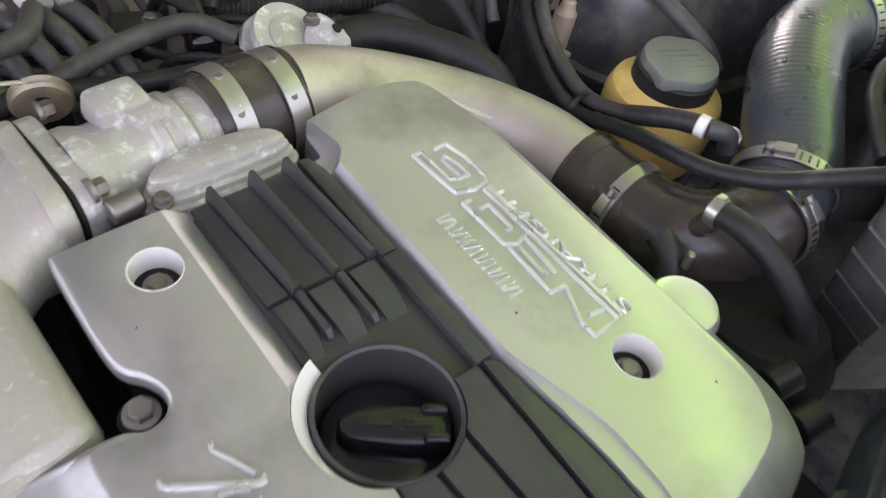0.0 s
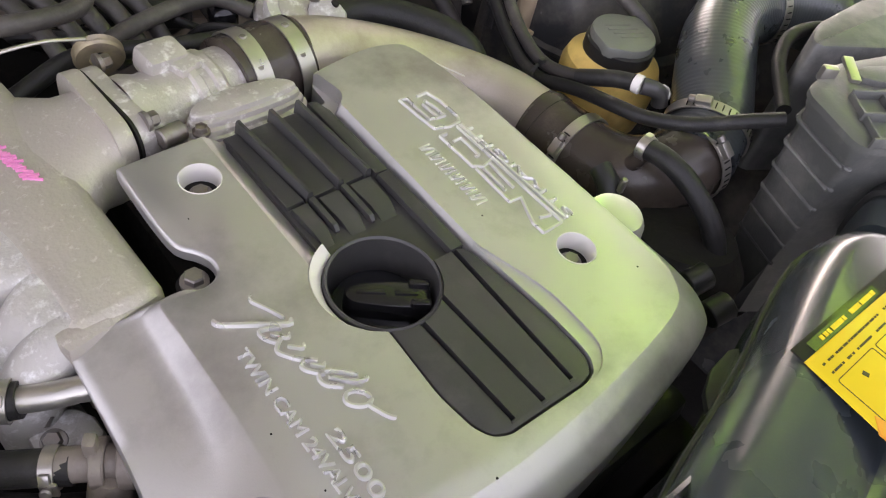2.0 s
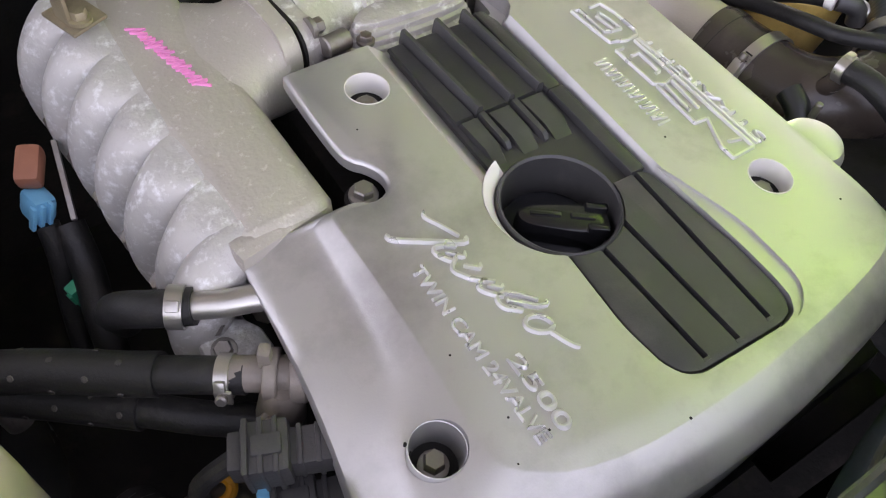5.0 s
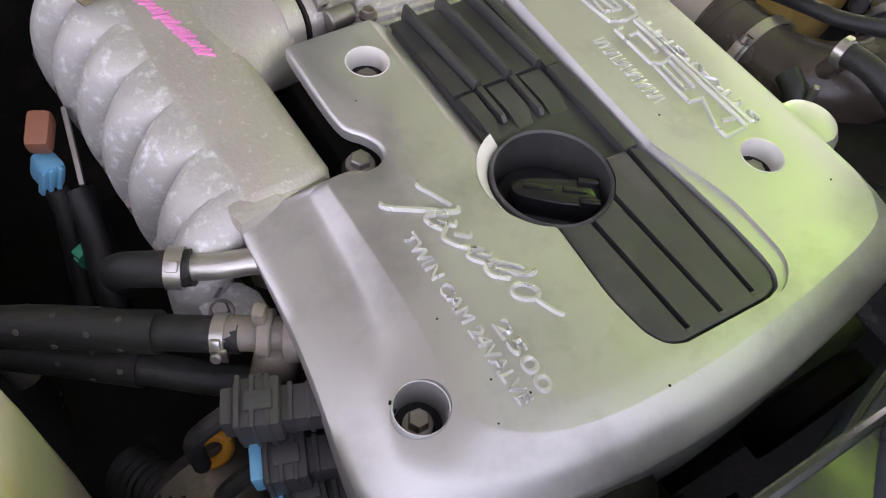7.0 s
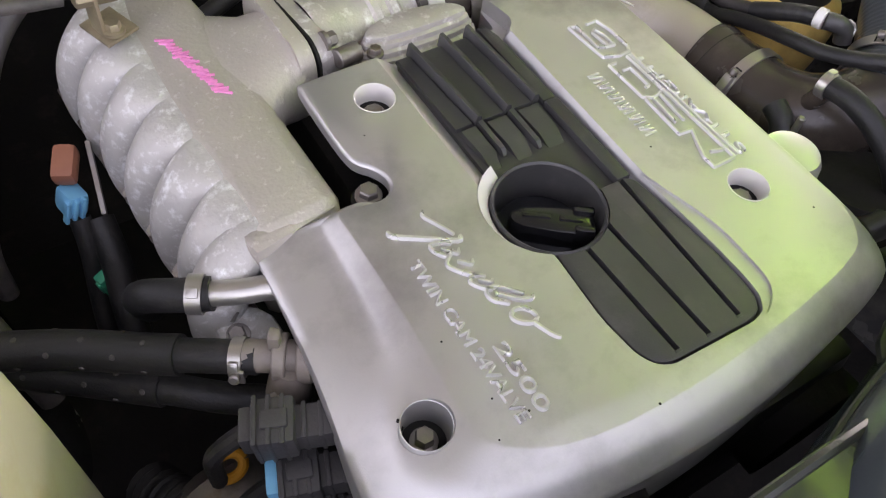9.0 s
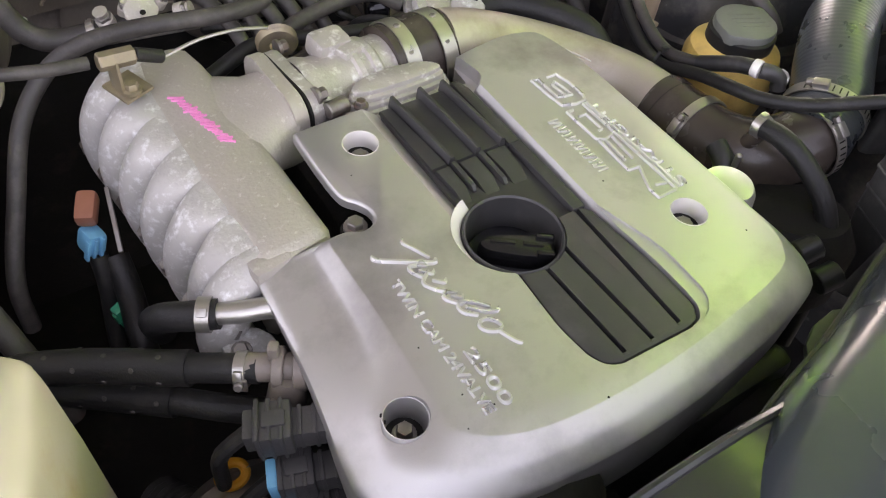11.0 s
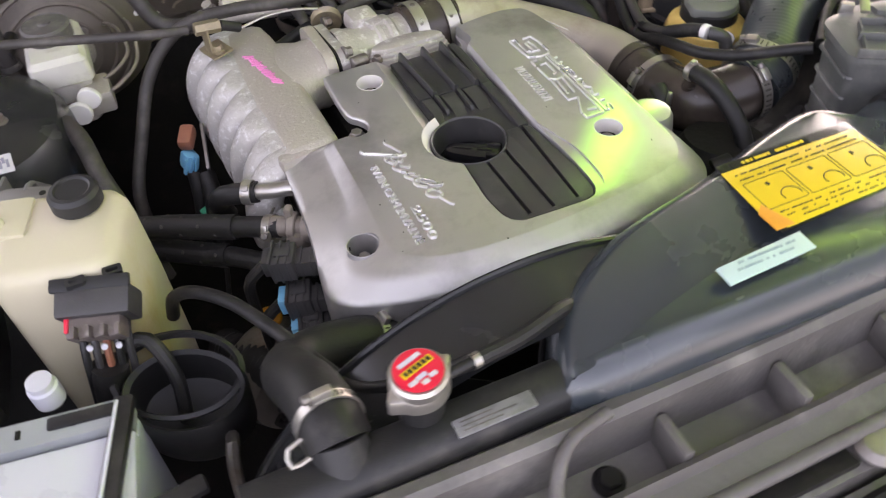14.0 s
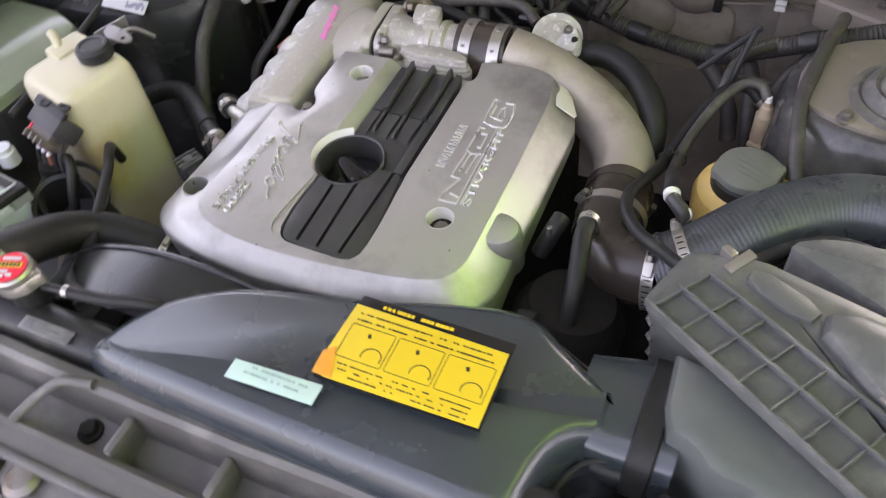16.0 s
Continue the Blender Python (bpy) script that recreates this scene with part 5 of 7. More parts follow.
part("barrel", lathe([(0.040, 0), (0.040, 0.01), (0.036, 0.02), (0.036, 0.05), (0.039, 0.052), (0.039, 0.058), (0.036, 0.060), (0.036, 0.066), (0.039, 0.068), (0.039, 0.074), (0.0355, 0.078), (0.0355, 0.10), (0.03, 0.105)], axis((-0.062, 0.247, 0.868), TB), 40), CRUST, thr)
part("sensor_block", box((-0.020, 0.268, 0.905), (0.036, 0.027, 0.022), 0.006, (8, 5, 10)), CRUST, thr)
part("sensor_block", box((-0.008, 0.255, 0.902), (0.024, 0.022, 0.016), 0.005, (0, 0, 20)), CRUST, thr)
for dy, dz in ((-0.038, 0.035), (0.040, 0.034), (-0.038, -0.03)):
    part("bolt", hex_bolt((-0.062, 0.248 + dy, 0.867 + dz), 0.006, 0.010, TB), STEEL, thr)
part("stop_screw", rod((-0.058, 0.197, 0.893), (-0.038, 0.200, 0.893), 0.008), STEEL, thr)
part("linkage_wheel", lathe([(0.008, -0.005), (0.018, -0.005), (0.020, -0.003), (0.017, 0), (0.020, 0.003), (0.018, 0.005), (0.008, 0.005), (0.008, -0.005)], axis((-0.052, 0.312, 0.890), (0.25, 1, 0.2)), 36), BRASS, thr, "yellow-plated throttle wheel")
fin = thing("idle_air_valve", "cast aluminium finned idle valve cover behind the engine cover", "idle valve", (0.01, 0.19, 0.88))
finlp = soften([(-0.037, 0.186), (0.060, 0.186), (0.072, 0.200), (0.056, 0.220), (0.0, 0.226), (-0.036, 0.212)], 2)
part("housing", slab(finlp, 0.855, 0.880, 0.003), CRUST, fin)
for k in range(4):
    part("fin", slab([(x, y + 0.0015 * k) for x, y in inset(finlp, 0.0026 * k - 0.001)], 0.878 + 0.005 * k, 0.8845 + 0.005 * k, 0.0024), CRUST, fin)
part("screw", hex_bolt((-0.028, 0.191, 0.893), 0.005, 0.006), STEEL, fin)

# intake pipe with coupling
pipe = thing("intake_pipe", "bent silver intake pipe with rubber coupling", "intake pipe", (0.2, 0.2, 0.86))
part("coupling", tube([(0.030, 0.257, 0.870), (0.062, 0.260, 0.870), (0.098, 0.262, 0.870)], 0.0405, 36), ELBOW, pipe, "dark brown rubber coupling sleeve")
for x in (0.046, 0.086):
    b_ = clamp(pipe, (x, 0.2585, 0.870), TB * 1 + Vector((0, -0.05, 0)), 0.041, 0.015, (0, 1, -0.6), "hose_clamp", None, False)
    part("rivet", rod((x, 0.2315, 0.900), (x, 0.2305, 0.902), 0.0035, None, 12), STEEL, b_)
    part("rivet", rod((x, 0.258, 0.911), (x, 0.258, 0.9135), 0.0035, None, 12), STEEL, b_)
part("silver_pipe", tube([(0.095, 0.262, 0.870), (0.130, 0.261, 0.862), (0.190, 0.250, 0.843), (0.247, 0.214, 0.829), (0.280, 0.165, 0.825), (0.289, 0.112, 0.826)], 0.0385, 36, None, 0.006, 0.0, 0.006, (0.0385, 0.0358)), ALUCLEAN, pipe, "dull silver bent metal pipe")
part("elbow_joint", tube([(0.2875, 0.122, 0.826), (0.290, 0.10, 0.827), (0.291, 0.075, 0.829)], 0.0378, 36), ELBOW, pipe)
clamp(pipe, (0.288, 0.112, 0.8265), (0.05, -1, 0), 0.0380, 0.011, (1, 0, -0.4), "hose_clamp", ELBOW, False)
clamp(pipe, (0.291, 0.070, 0.830), (0.02, -1, 0.04), 0.0386, 0.011, (-1, 0, 0.62))
part("elbow", tube([(0.291, 0.080, 0.829), (0.292, 0.047, 0.832), (0.304, 0.016, 0.838), (0.334, -0.004, 0.846), (0.368, -0.008, 0.855)], 0.038, 36), ELBOW, pipe, "dark brown plastic elbow")
part("nipple", rod((0.287, 0.010, 0.866), (0.283, -0.002, 0.896), 0.008), ELBOW, pipe)
clamp(pipe, (0.358, -0.008, 0.854), (1, 0.0, 0.1), 0.0395, 0.012, (0, -0.75, 1))
ic = hose("intercooler_hose", [(0.360, -0.010, 0.857), (0.398, 0.008, 0.872), (0.436, 0.040, 0.888), (0.476, 0.069, 0.898), (0.515, 0.086, 0.903), (0.555, 0.088, 0.906), (0.600, 0.072, 0.905), (0.635, 0.035, 0.898), (0.645, -0.02, 0.88)], 0.0385,
          "thick finely ribbed grey-black intercooler hose", RIBHOSE, "hose", 32, 0.00028, 0.0048)
clamp(ic, (0.388, 0.003, 0.867), (1, 0.5, 0.4), 0.0405, 0.011, (-0.2, 0.3, 1))
clamp(ic, (0.566, 0.087, 0.906), (1, -0.2, 0), 0.0405, 0.010, (0.2, 0, 1))

turb = thing("turbo_outlet", "light cast alloy turbo outlet behind the intake pipe", "turbo housing", (0.14, 0.30, 0.86))
for k, (r_, h_) in enumerate(((0.034, 0.007), (0.029, 0.006), (0.033, 0.007))):
    part("outlet_ring", lathe([(0.018, 0), (r_, 0), (r_ + 0.001, 0.002), (r_, h_), (0.018, h_ + 0.001)], axis((0.136 + 0.0025 * k, 0.332 - 0.004 * k, 0.852 + 0.0068 * k), (0.25, -0.45, 1)), 36), FROST, turb)
part("outlet_cover", lathe([(0, 0.004), (0.014, 0.003), (0.022, 0.0), (0.022, -0.004), (0, -0.004)], axis((0.1435, 0.320, 0.8735), (0.25, -0.45, 1)), 28), CRUST, turb)
part("lug", slab(soften([(-0.016, -0.014), (0.016, -0.018), (0.020, -0.006), (0.004, 0.020), (-0.006, 0.020), (-0.018, 0.0)], 1), 0, 0.016, 0.004, None, pose(0.166, 0.311, 0.866, 22, -12, -20)), FROST, turb, "webbed lug with a bolt hole")
part("lug_hole", rod((0.171, 0.304, 0.8825), (0.1715, 0.3032, 0.8842), 0.0045, None, 16), GRIMESHADE, turb)
part("bolt", hex_bolt((0.158, 0.320, 0.884), 0.005, 0.005), STEEL, turb)
part("scroll", lathe([(0, 0), (0.06, 0.0), (0.075, 0.02), (0.07, 0.05), (0.04, 0.06), (0, 0.06)], axis((0.20, 0.33, 0.74), (0.2, 0.2, 1)), 36), STEEL, turb)
hose("turbo_inlet_hose", [(0.17, 0.322, 0.850), (0.215, 0.322, 0.852), (0.26, 0.292, 0.848), (0.293, 0.245, 0.838), (0.302, 0.205, 0.80)], 0.017, "black bent rubber hose behind the intake pipe", None, "hose", 16, 0, 0.006, (0,))
lump = thing("exhaust_shield", "dark rounded compressor housing below the elbow", "compressor housing", (0.28, -0.06, 0.8))
part("drum", lathe([(0, -0.02), (0.045, -0.02), (0.058, 0), (0.060, 0.05), (0.045, 0.075), (0, 0.08)], axis((0.282, -0.075, 0.77), (0.1, 0.15, 1)), 36), GRIMESHADE, lump)
part("spigot", tube([(0.235, -0.012, 0.84), (0.245, 0.0, 0.865), (0.250, 0.018, 0.872)], 0.010), BLACK, lump)
part("screw", rod((0.245, -0.01, 0.87), (0.245, -0.01, 0.885), 0.003), STEEL, lump)

# ---- right of the engine: power steering tank, sensor, small hoses ----
ps = thing("power_steering_tank", "yellowed translucent power steering tank with black and grey cap", "fluid tank", (0.412, 0.14, 0.78))
P0 = (0.419, 0.142)
part("tank", lathe([(0, 0), (0.040, 0.0), (0.050, 0.010), (0.053, 0.030), (0.054, 0.064), (0.050, 0.076), (0.038, 0.084), (0.034, 0.088)], pose(*P0, 0.772), 40), AMBER, ps, "amber plastic tank")
part("cap_skirt", lathe([(0.035, 0), (0.037, 0.002), (0.037, 0.018), (0.034, 0.020), (0, 0.020)], pose(*P0, 0.853), 40), BLACK, ps, "black cap skirt")
lp = soften([((0.0405 if i in (0, 9) else 0.0345) * math.cos(2 * math.pi * i / 18 + 0.3), (0.0405 if i in (0, 9) else 0.0345) * math.sin(2 * math.pi * i / 18 + 0.3)) for i in range(18)], 1)
pc = part("cap_top", slab([(P0[0] + x, P0[1] + y) for x, y in lp], 0.870, 0.882, 0.003), CAPTOP, ps, "grey-green cap top with print")
for k in range(4):
    part("grip_rib", box((P0[0] + 0.002, P0[1] + 0.012 - 0.008 * k, 0.8823), (0.036 - 0.004 * abs(k - 1.5), 0.0022, 0.0006), 0, (0, 0, -25)), CAPTOP, pc)
part("bracket", box((0.452, 0.177, 0.82), (0.02, 0.06, 0.05), 0.003, (0, 0, -40)), BLACK, ps)
part("mount_tab", box((0.468, 0.158, 0.850), (0.024, 0.018, 0.012), 0.005, (0, 0, 20)), AMBER, ps)

sen = thing("pressure_sensor", "tan cylindrical valve with wiring on a bracket", "valve", (0.424, 0.275, 0.78))
part("body", lathe([(0, 0), (0.0105, 0), (0.011, 0.004), (0.011, 0.040), (0.008, 0.044), (0.007, 0.052), (0.0045, 0.054), (0.0045, 0.06), (0, 0.06)], pose(0.420, 0.275, 0.806), 28), TAN, sen)
part("tip", rod((0.420, 0.275, 0.862), (0.419, 0.275, 0.874), 0.0042), WHITE, sen)
part("foot", box((0.432, 0.270, 0.804), (0.042, 0.028, 0.006), 0.002, (0, 0, -20)), TAN, sen)
part("stay", box((0.446, 0.250, 0.832), (0.010, 0.003, 0.09), 0.001, (0, -10, -25)), TAN, sen, "tan steel stay")
part("stay", box((0.456, 0.246, 0.830), (0.003, 0.010, 0.09), 0.001, (0, -10, -25)), TAN, sen)
hose("vacuum_hose", [(0.419, 0.275, 0.868), (0.408, 0.288, 0.877), (0.388, 0.287, 0.876), (0.366, 0.258, 0.866), (0.350, 0.216, 0.854), (0.342, 0.175, 0.848), (0.342, 0.140, 0.856), (0.346, 0.108, 0.872), (0.350, 0.086, 0.884)], 0.0065, "thin dusty vacuum hose looping to a plug", DUSTY)
hose("vacuum_hose", [(0.412, 0.292, 0.850), (0.392, 0.296, 0.864), (0.366, 0.282, 0.862), (0.346, 0.240, 0.850), (0.332, 0.195, 0.840), (0.326, 0.160, 0.842), (0.323, 0.130, 0.856), (0.318, 0.101, 0.870), (0.310, 0.062, 0.886), (0.315, 0.030, 0.893), (0.336, -0.003, 0.902), (0.368, -0.030, 0.913), (0.394, -0.052, 0.922)], 0.0068, "thin black hose running across the elbow to the air filter box", None, "hose", 14, 0, 0.006, (0,))
tie = thing("cable_tie", "black cable tie binding the two vacuum hoses", "cable tie", (0.335, 0.168, 0.845))
part("strap", lathe([(0.0150, -0.002), (0.0162, -0.002), (0.0162, 0.002), (0.0150, 0.002), (0.0150, -0.002)], axis((0.335, 0.168, 0.8455), (0.1, -1, 0.1)), 24, None, (1.0, 0.62)), BLACK, tie)
part("tie_head", box((0.330, 0.167, 0.8575), (0.007, 0.005, 0.006), 0.001), BLACK, tie)
plg = thing("wire_plug", "black and white plug on a short wire", "plug", (0.36, 0.07, 0.88))
part("sleeve", tube([(0.343, 0.128, 0.860), (0.346, 0.108, 0.872), (0.349, 0.090, 0.882), (0.3515, 0.073, 0.8885)], 0.0084), BLACK, plg)
part("band", rod((0.3515, 0.074, 0.8885), (0.3535, 0.066, 0.8895), 0.0092), WHITE, plg, "white plastic collar")
part("boot", tube([(0.3535, 0.066, 0.8893), (0.361, 0.058, 0.889), (0.369, 0.053, 0.883), (0.371, 0.050, 0.872)], 0.0080), GREYCON, plg, "dusty grey rubber boot")
part("wire_clip", tube([(0.366, 0.060, 0.885), (0.374, 0.055, 0.890), (0.378, 0.048, 0.884), (0.372, 0.046, 0.876)], 0.0016, 8), ZINC, plg, "bright spring wire clip")
hose("overflow_hose", [(0.283, 0.003, 0.893), (0.284, -0.020, 0.896), (0.289, -0.050, 0.885), (0.293, -0.082, 0.860), (0.292, -0.104, 0.82), (0.286, -0.115, 0.77), (0.27, -0.125, 0.72)], 0.0097, "black rubber hose dropping from the elbow", None, "hose", 16, 0, 0.006, (0,))
hose("breather_hose", [(0.575, -0.005, 0.925), (0.545, 0.012, 0.932), (0.505, 0.018, 0.930), (0.470, 0.004, 0.922), (0.440, -0.022, 0.916), (0.420, -0.040, 0.913)], 0.0068, "thin dark hose curving over the air filter box")
hose("bay_stay_cable", [(0.480, 0.430, 0.890), (0.466, 0.347, 0.903), (0.458, 0.290, 0.905), (0.453, 0.240, 0.902), (0.460, 0.185, 0.888), (0.468, 0.148, 0.872), (0.474, 0.135, 0.855)], 0.0082, "dusty sheathed cable beside the strut tower", DUSTY, "cable")
for pts, r in (([(0.385, 0.335, 0.92), (0.375, 0.31, 0.88), (0.37, 0.30, 0.84)], 0.004), ([(0.39, 0.34, 0.92), (0.36, 0.33, 0.89), (0.33, 0.32, 0.86)], 0.004)):
    hose("wire", pts, r, "thin black wire behind the intake pipe", None, "wire", 8)
grom = thing("sticker_patch", "teal green sticker on the strut tower", "sticker", (0.66, 0.33, 0.90))
part("film", slab([(0.634, 0.236), (0.700, 0.214), (0.705, 0.250), (0.656, 0.264)], 0.8935, 0.9062, 0.0005), TEAL, grom)
redc = thing("neighbour_car", "bright red car body far beyond the wing", "car", (1.65, 1.2, 0.6))
part("body_side", box((2.1, 1.05, 0.65), (0.5, 2.9, 0.86), 0.12), REDCAR, redc)
part("wheel", rod((1.83, 0.0, 0.3), (2.0, 0.0, 0.3), 0.3), RUBBER, redc)
part("wheel", rod((1.83, 2.1, 0.3), (2.0, 2.1, 0.3), 0.3), RUBBER, redc)

# tower sticker
ts = thing("tower_label", "white printed label on the black strut tower", "label", (-0.47, 0.19, 0.89))
tilt = pose(-0.474, 0.186, 0.8965, 30, 4, 3)
part("paper", slab(rect(-0.037, -0.0105, 0.037, 0.0105, 0.001), 0, 0.0012, 0.0003, None, tilt), PAPER, ts)
for k in range(9):
    b = box((0.004 + 0.0035 * k, rnd.uniform(-0.003, 0.004), 0.0014), (0.003, rnd.uniform(0.005, 0.012), 0.0005), 0)
    bmesh.ops.transform(b, matrix=tilt, verts=b.verts)
    part("print_mark", b, PAPERINK, ts)

# ---- left of the engine: brake cylinder, bottle, battery ----
boo = thing("brake_booster", "dusty dark round brake booster on the firewall", "brake booster", (-0.38, 0.55, 0.83))
part("drum", lathe([(0, -0.02), (0.05, -0.02), (0.06, -0.01), (0.085, 0.0), (0.105, 0.012), (0.118, 0.03), (0.118, 0.038), (0.123, 0.04), (0.123, 0.048), (0.118, 0.05), (0.115, 0.10), (0, 0.10)], axis((-0.375, 0.515, 0.835), (0, 1, 0)), 48), DIRTY, boo)
for k in range(3):
    part("rib_ring", lathe([(0.045 + 0.02 * k, 0), (0.048 + 0.02 * k, -0.003), (0.051 + 0.02 * k, 0)], axis((-0.375, 0.497 + 0.004 * k, 0.835), (0, 1, 0)), 40), DIRTY, boo)
for a in (40, 160, 280):
    part("stud", hex_bolt((-0.375 + 0.04 * math.cos(radians(a)), 0.488, 0.835 + 0.04 * math.sin(radians(a))), 0.006, 0.010, (0, -1, 0)), STEEL, boo)
part("vacuum_port", rod((-0.43, 0.50, 0.872), (-0.44, 0.45, 0.870), 0.009), BLACK, boo)
mc = thing("brake_master_cylinder", "brake master cylinder with white plastic reservoir and black cap", "brake cylinder", (-0.37, 0.4, 0.8))
part("cylinder", lathe([(0, 0), (0.012, 0), (0.016, 0.006), (0.017, 0.05), (0.019, 0.055), (0.019, 0.14), (0.028, 0.145), (0.028, 0.16), (0, 0.16)], axis((-0.362, 0.345, 0.828), (-0.02, 1, 0.03)), 28), ALU, mc)
part("end_cap", rod((-0.372, 0.317, 0.846), (-0.370, 0.324, 0.846), 0.0150), WHITE, mc, "white round sensor end")
part("end_cap", rod((-0.356, 0.324, 0.859), (-0.354, 0.331, 0.859), 0.0140), WHITE, mc, "white round sensor end")
part("port_block", box((-0.345, 0.360, 0.842), (0.034, 0.05, 0.03), 0.006), ALU, mc)
part("reservoir", loft([[(x, y, z) for x, y in inset(rect(-0.413, 0.355, -0.340, 0.462, 0.010), d)] for d, z in ((0.012, 0.835), (0.008, 0.846), (0.006, 0.862), (0.001, 0.866), (0.0, 0.870), (0.002, 0.893), (0.008, 0.900))]), RESERV, mc, "cream plastic reservoir")
part("reservoir_cap", lathe([(0.026, 0), (0.029, 0.001), (0.0295, 0.016), (0.027, 0.019), (0.026, 0.018), (0.008, 0.019), (0.007, 0.021), (0, 0.021)], pose(-0.378, 0.421, 0.899), 36), CAPDUST, mc, "dusty black ribbed round cap")
part("cap_tab", box((-0.380, 0.419, 0.919), (0.010, 0.003, 0.003), 0.001, (0, 0, 25)), CAPDUST, mc)
for pts in ([(-0.34, 0.37, 0.852), (-0.315, 0.372, 0.862), (-0.295, 0.40, 0.868), (-0.30, 0.45, 0.875), (-0.315, 0.50, 0.86), (-0.31, 0.55, 0.82)], [(-0.345, 0.35, 0.845), (-0.318, 0.352, 0.852), (-0.288, 0.385, 0.86), (-0.282, 0.45, 0.87), (-0.29, 0.52, 0.85), (-0.29, 0.57, 0.80)]):
    hose("brake_pipe", pts, 0.0023, "thin plated brake pipe from the master cylinder", DIRTY, "pipe", 8)
cn = thing("level_plug", "white ringed wiring plug on the inner wing", "plug", (-0.415, 0.36, 0.84))
part("ring", lathe([(0.006, -0.003), (0.014, -0.003), (0.014, 0.004), (0.010, 0.007), (0.006, 0.004)], axis((-0.432, 0.352, 0.846), (0.1, -1, 0.4)), 24), WHITE, cn)
part("core", rod((-0.432, 0.352, 0.845), (-0.432, 0.346, 0.847), 0.005), YELLOW, cn)

bot = thing("coolant_bottle", "yellowed plastic coolant bottle with black cap", "coolant bottle", (-0.38, 0.02, 0.66))
bl = [(pose(-0.394, 0.007, 0, 0, 0, -15) @ Vector((x, y, 0)))[:2] for x, y in rect(-0.056, -0.056, 0.056, 0.054, 0.020, 5)]


def bottle_ring(k, z, sx=0.0, sy=0.0):
    return [(-0.394 + (x + 0.394) * k + sx, 0.007 + (y - 0.007) * k + sy, z) for x, y in bl]


part("bottle", loft([bottle_ring(0.70, 0.64, 0.008, -0.008), bottle_ring(0.93, 0.66, 0.008, -0.008), bottle_ring(0.98, 0.74, 0.006, -0.006), bottle_ring(1.0, 0.84, 0.003, -0.003), bottle_ring(1.0, 0.908), bottle_ring(0.975, 0.924), bottle_ring(0.90, 0.934), bottle_ring(0.75, 0.937)]), TANK, bot, "", 60)
part("shoulder_tab", box((-0.430, 0.038, 0.932), (0.036, 0.052, 0.018), 0.006, (0, 0, -15)), TANK, bot)
part("spout", tube([(-0.438, 0.030, 0.936), (-0.444, 0.036, 0.948), (-0.452, 0.040, 0.952)], 0.006), TANK, bot)
part("neck", rod((-0.372, 0.030, 0.93), (-0.372, 0.030, 0.944), 0.017), TANK, bot)
part("bottle_cap", lathe([(0.021, 0), (0.0225, 0.002), (0.0225, 0.014), (0.0195, 0.018), (0.016, 0.0185), (0.014, 0.017), (0, 0.017)], pose(-0.372, 0.030, 0.939), 36), BLACK, bot, "black rubbery push cap")
brk = thing("wing_bracket", "bare steel bracket beside the bottle", "bracket", (-0.40, 0.10, 0.90))
part("plate", slab(soften([(-0.447, 0.104), (-0.404, 0.098), (-0.394, 0.106), (-0.402, 0.116), (-0.456, 0.134)], 1), 0.902, 0.905, 0.0008), LETTERDARK, brk)
part("plate_hole", rod((-0.410, 0.107, 0.9048), (-0.410, 0.107, 0.9056), 0.0035, None, 12), GRIMESHADE, brk)
part("web", box((-0.452, 0.128, 0.890), (0.004, 0.05, 0.03), 0.001, (0, 0, -20)), LETTERDARK, brk)
part("stay", tube([(-0.425, 0.118, 0.903), (-0.422, 0.140, 0.895), (-0.412, 0.160, 0.87)], 0.0035, 8), LETTERDARK, brk)

con = thing("wiring_connector", "black multi-pin wiring connector clipped to the bottle", "connector", (-0.38, -0.06, 0.90))
part("shell", box((-0.378, -0.066, 0.905), (0.062, 0.026, 0.036), 0.004, (28, 0, -18)), GREYCON, con)
part("top_clip", box((-0.378, -0.060, 0.926), (0.066, 0.012, 0.006), 0.002, (28, 0, -18)), BLACK, con)
for dx in (-0.018, 0.012):
    part("latch_loop", ring_frame(-0.378 + dx, -0.062, -0.362 + dx, -0.052, 0.003, 0.927, 0.004, 0.002), BLACK, con)
part("plug_body", box((-0.384, -0.080, 0.893), (0.046, 0.022, 0.030), 0.005, (30, 0, -18)), PLUGBROWN, con, "dusty brown plug body")
for k in range(4):
    part("plug_rib", box((-0.400 + 0.0115 * k, -0.0865 - 0.0037 * k, 0.900), (0.004, 0.010, 0.024), 0.001, (30, 0, -18)), PLUGBROWN, con)
for k in range(3):
    part("pin_cap", lathe([(0, 0), (0.0030, 0), (0.0026, 0.003), (0, 0.0036)], axis((-0.396 + 0.0115 * k, -0.0905 - 0.0037 * k, 0.884), (0.1, -0.7, 0.5)), 10), PALEPOST, con)
part("seal", box((-0.404, -0.074, 0.899), (0.004, 0.016, 0.022), 0.0015, (30, 0, -18)), RED, con, "red seal")
for k in range(5):
    part("wire", tube([(-0.398 + 0.009 * k, -0.078, 0.895), (-0.402 + 0.009 * k, -0.092, 0.875), (-0.408 + 0.009 * k, -0.096, 0.84), (-0.415 + 0.008 * k, -0.10, 0.80)], 0.0034, 8), (BLACK, GREYCON, BROWN, BLACK, GREYCON)[k], con)
part("tape", tube([(-0.388, -0.094, 0.86), (-0.395, -0.098, 0.83), (-0.402, -0.105, 0.78)], 0.016, 12), RUBBER, con, "taped wire bundle")
rel = thing("cable_trough", "black moulded cable trough beside the battery", "trough", (-0.33, -0.12, 0.78))
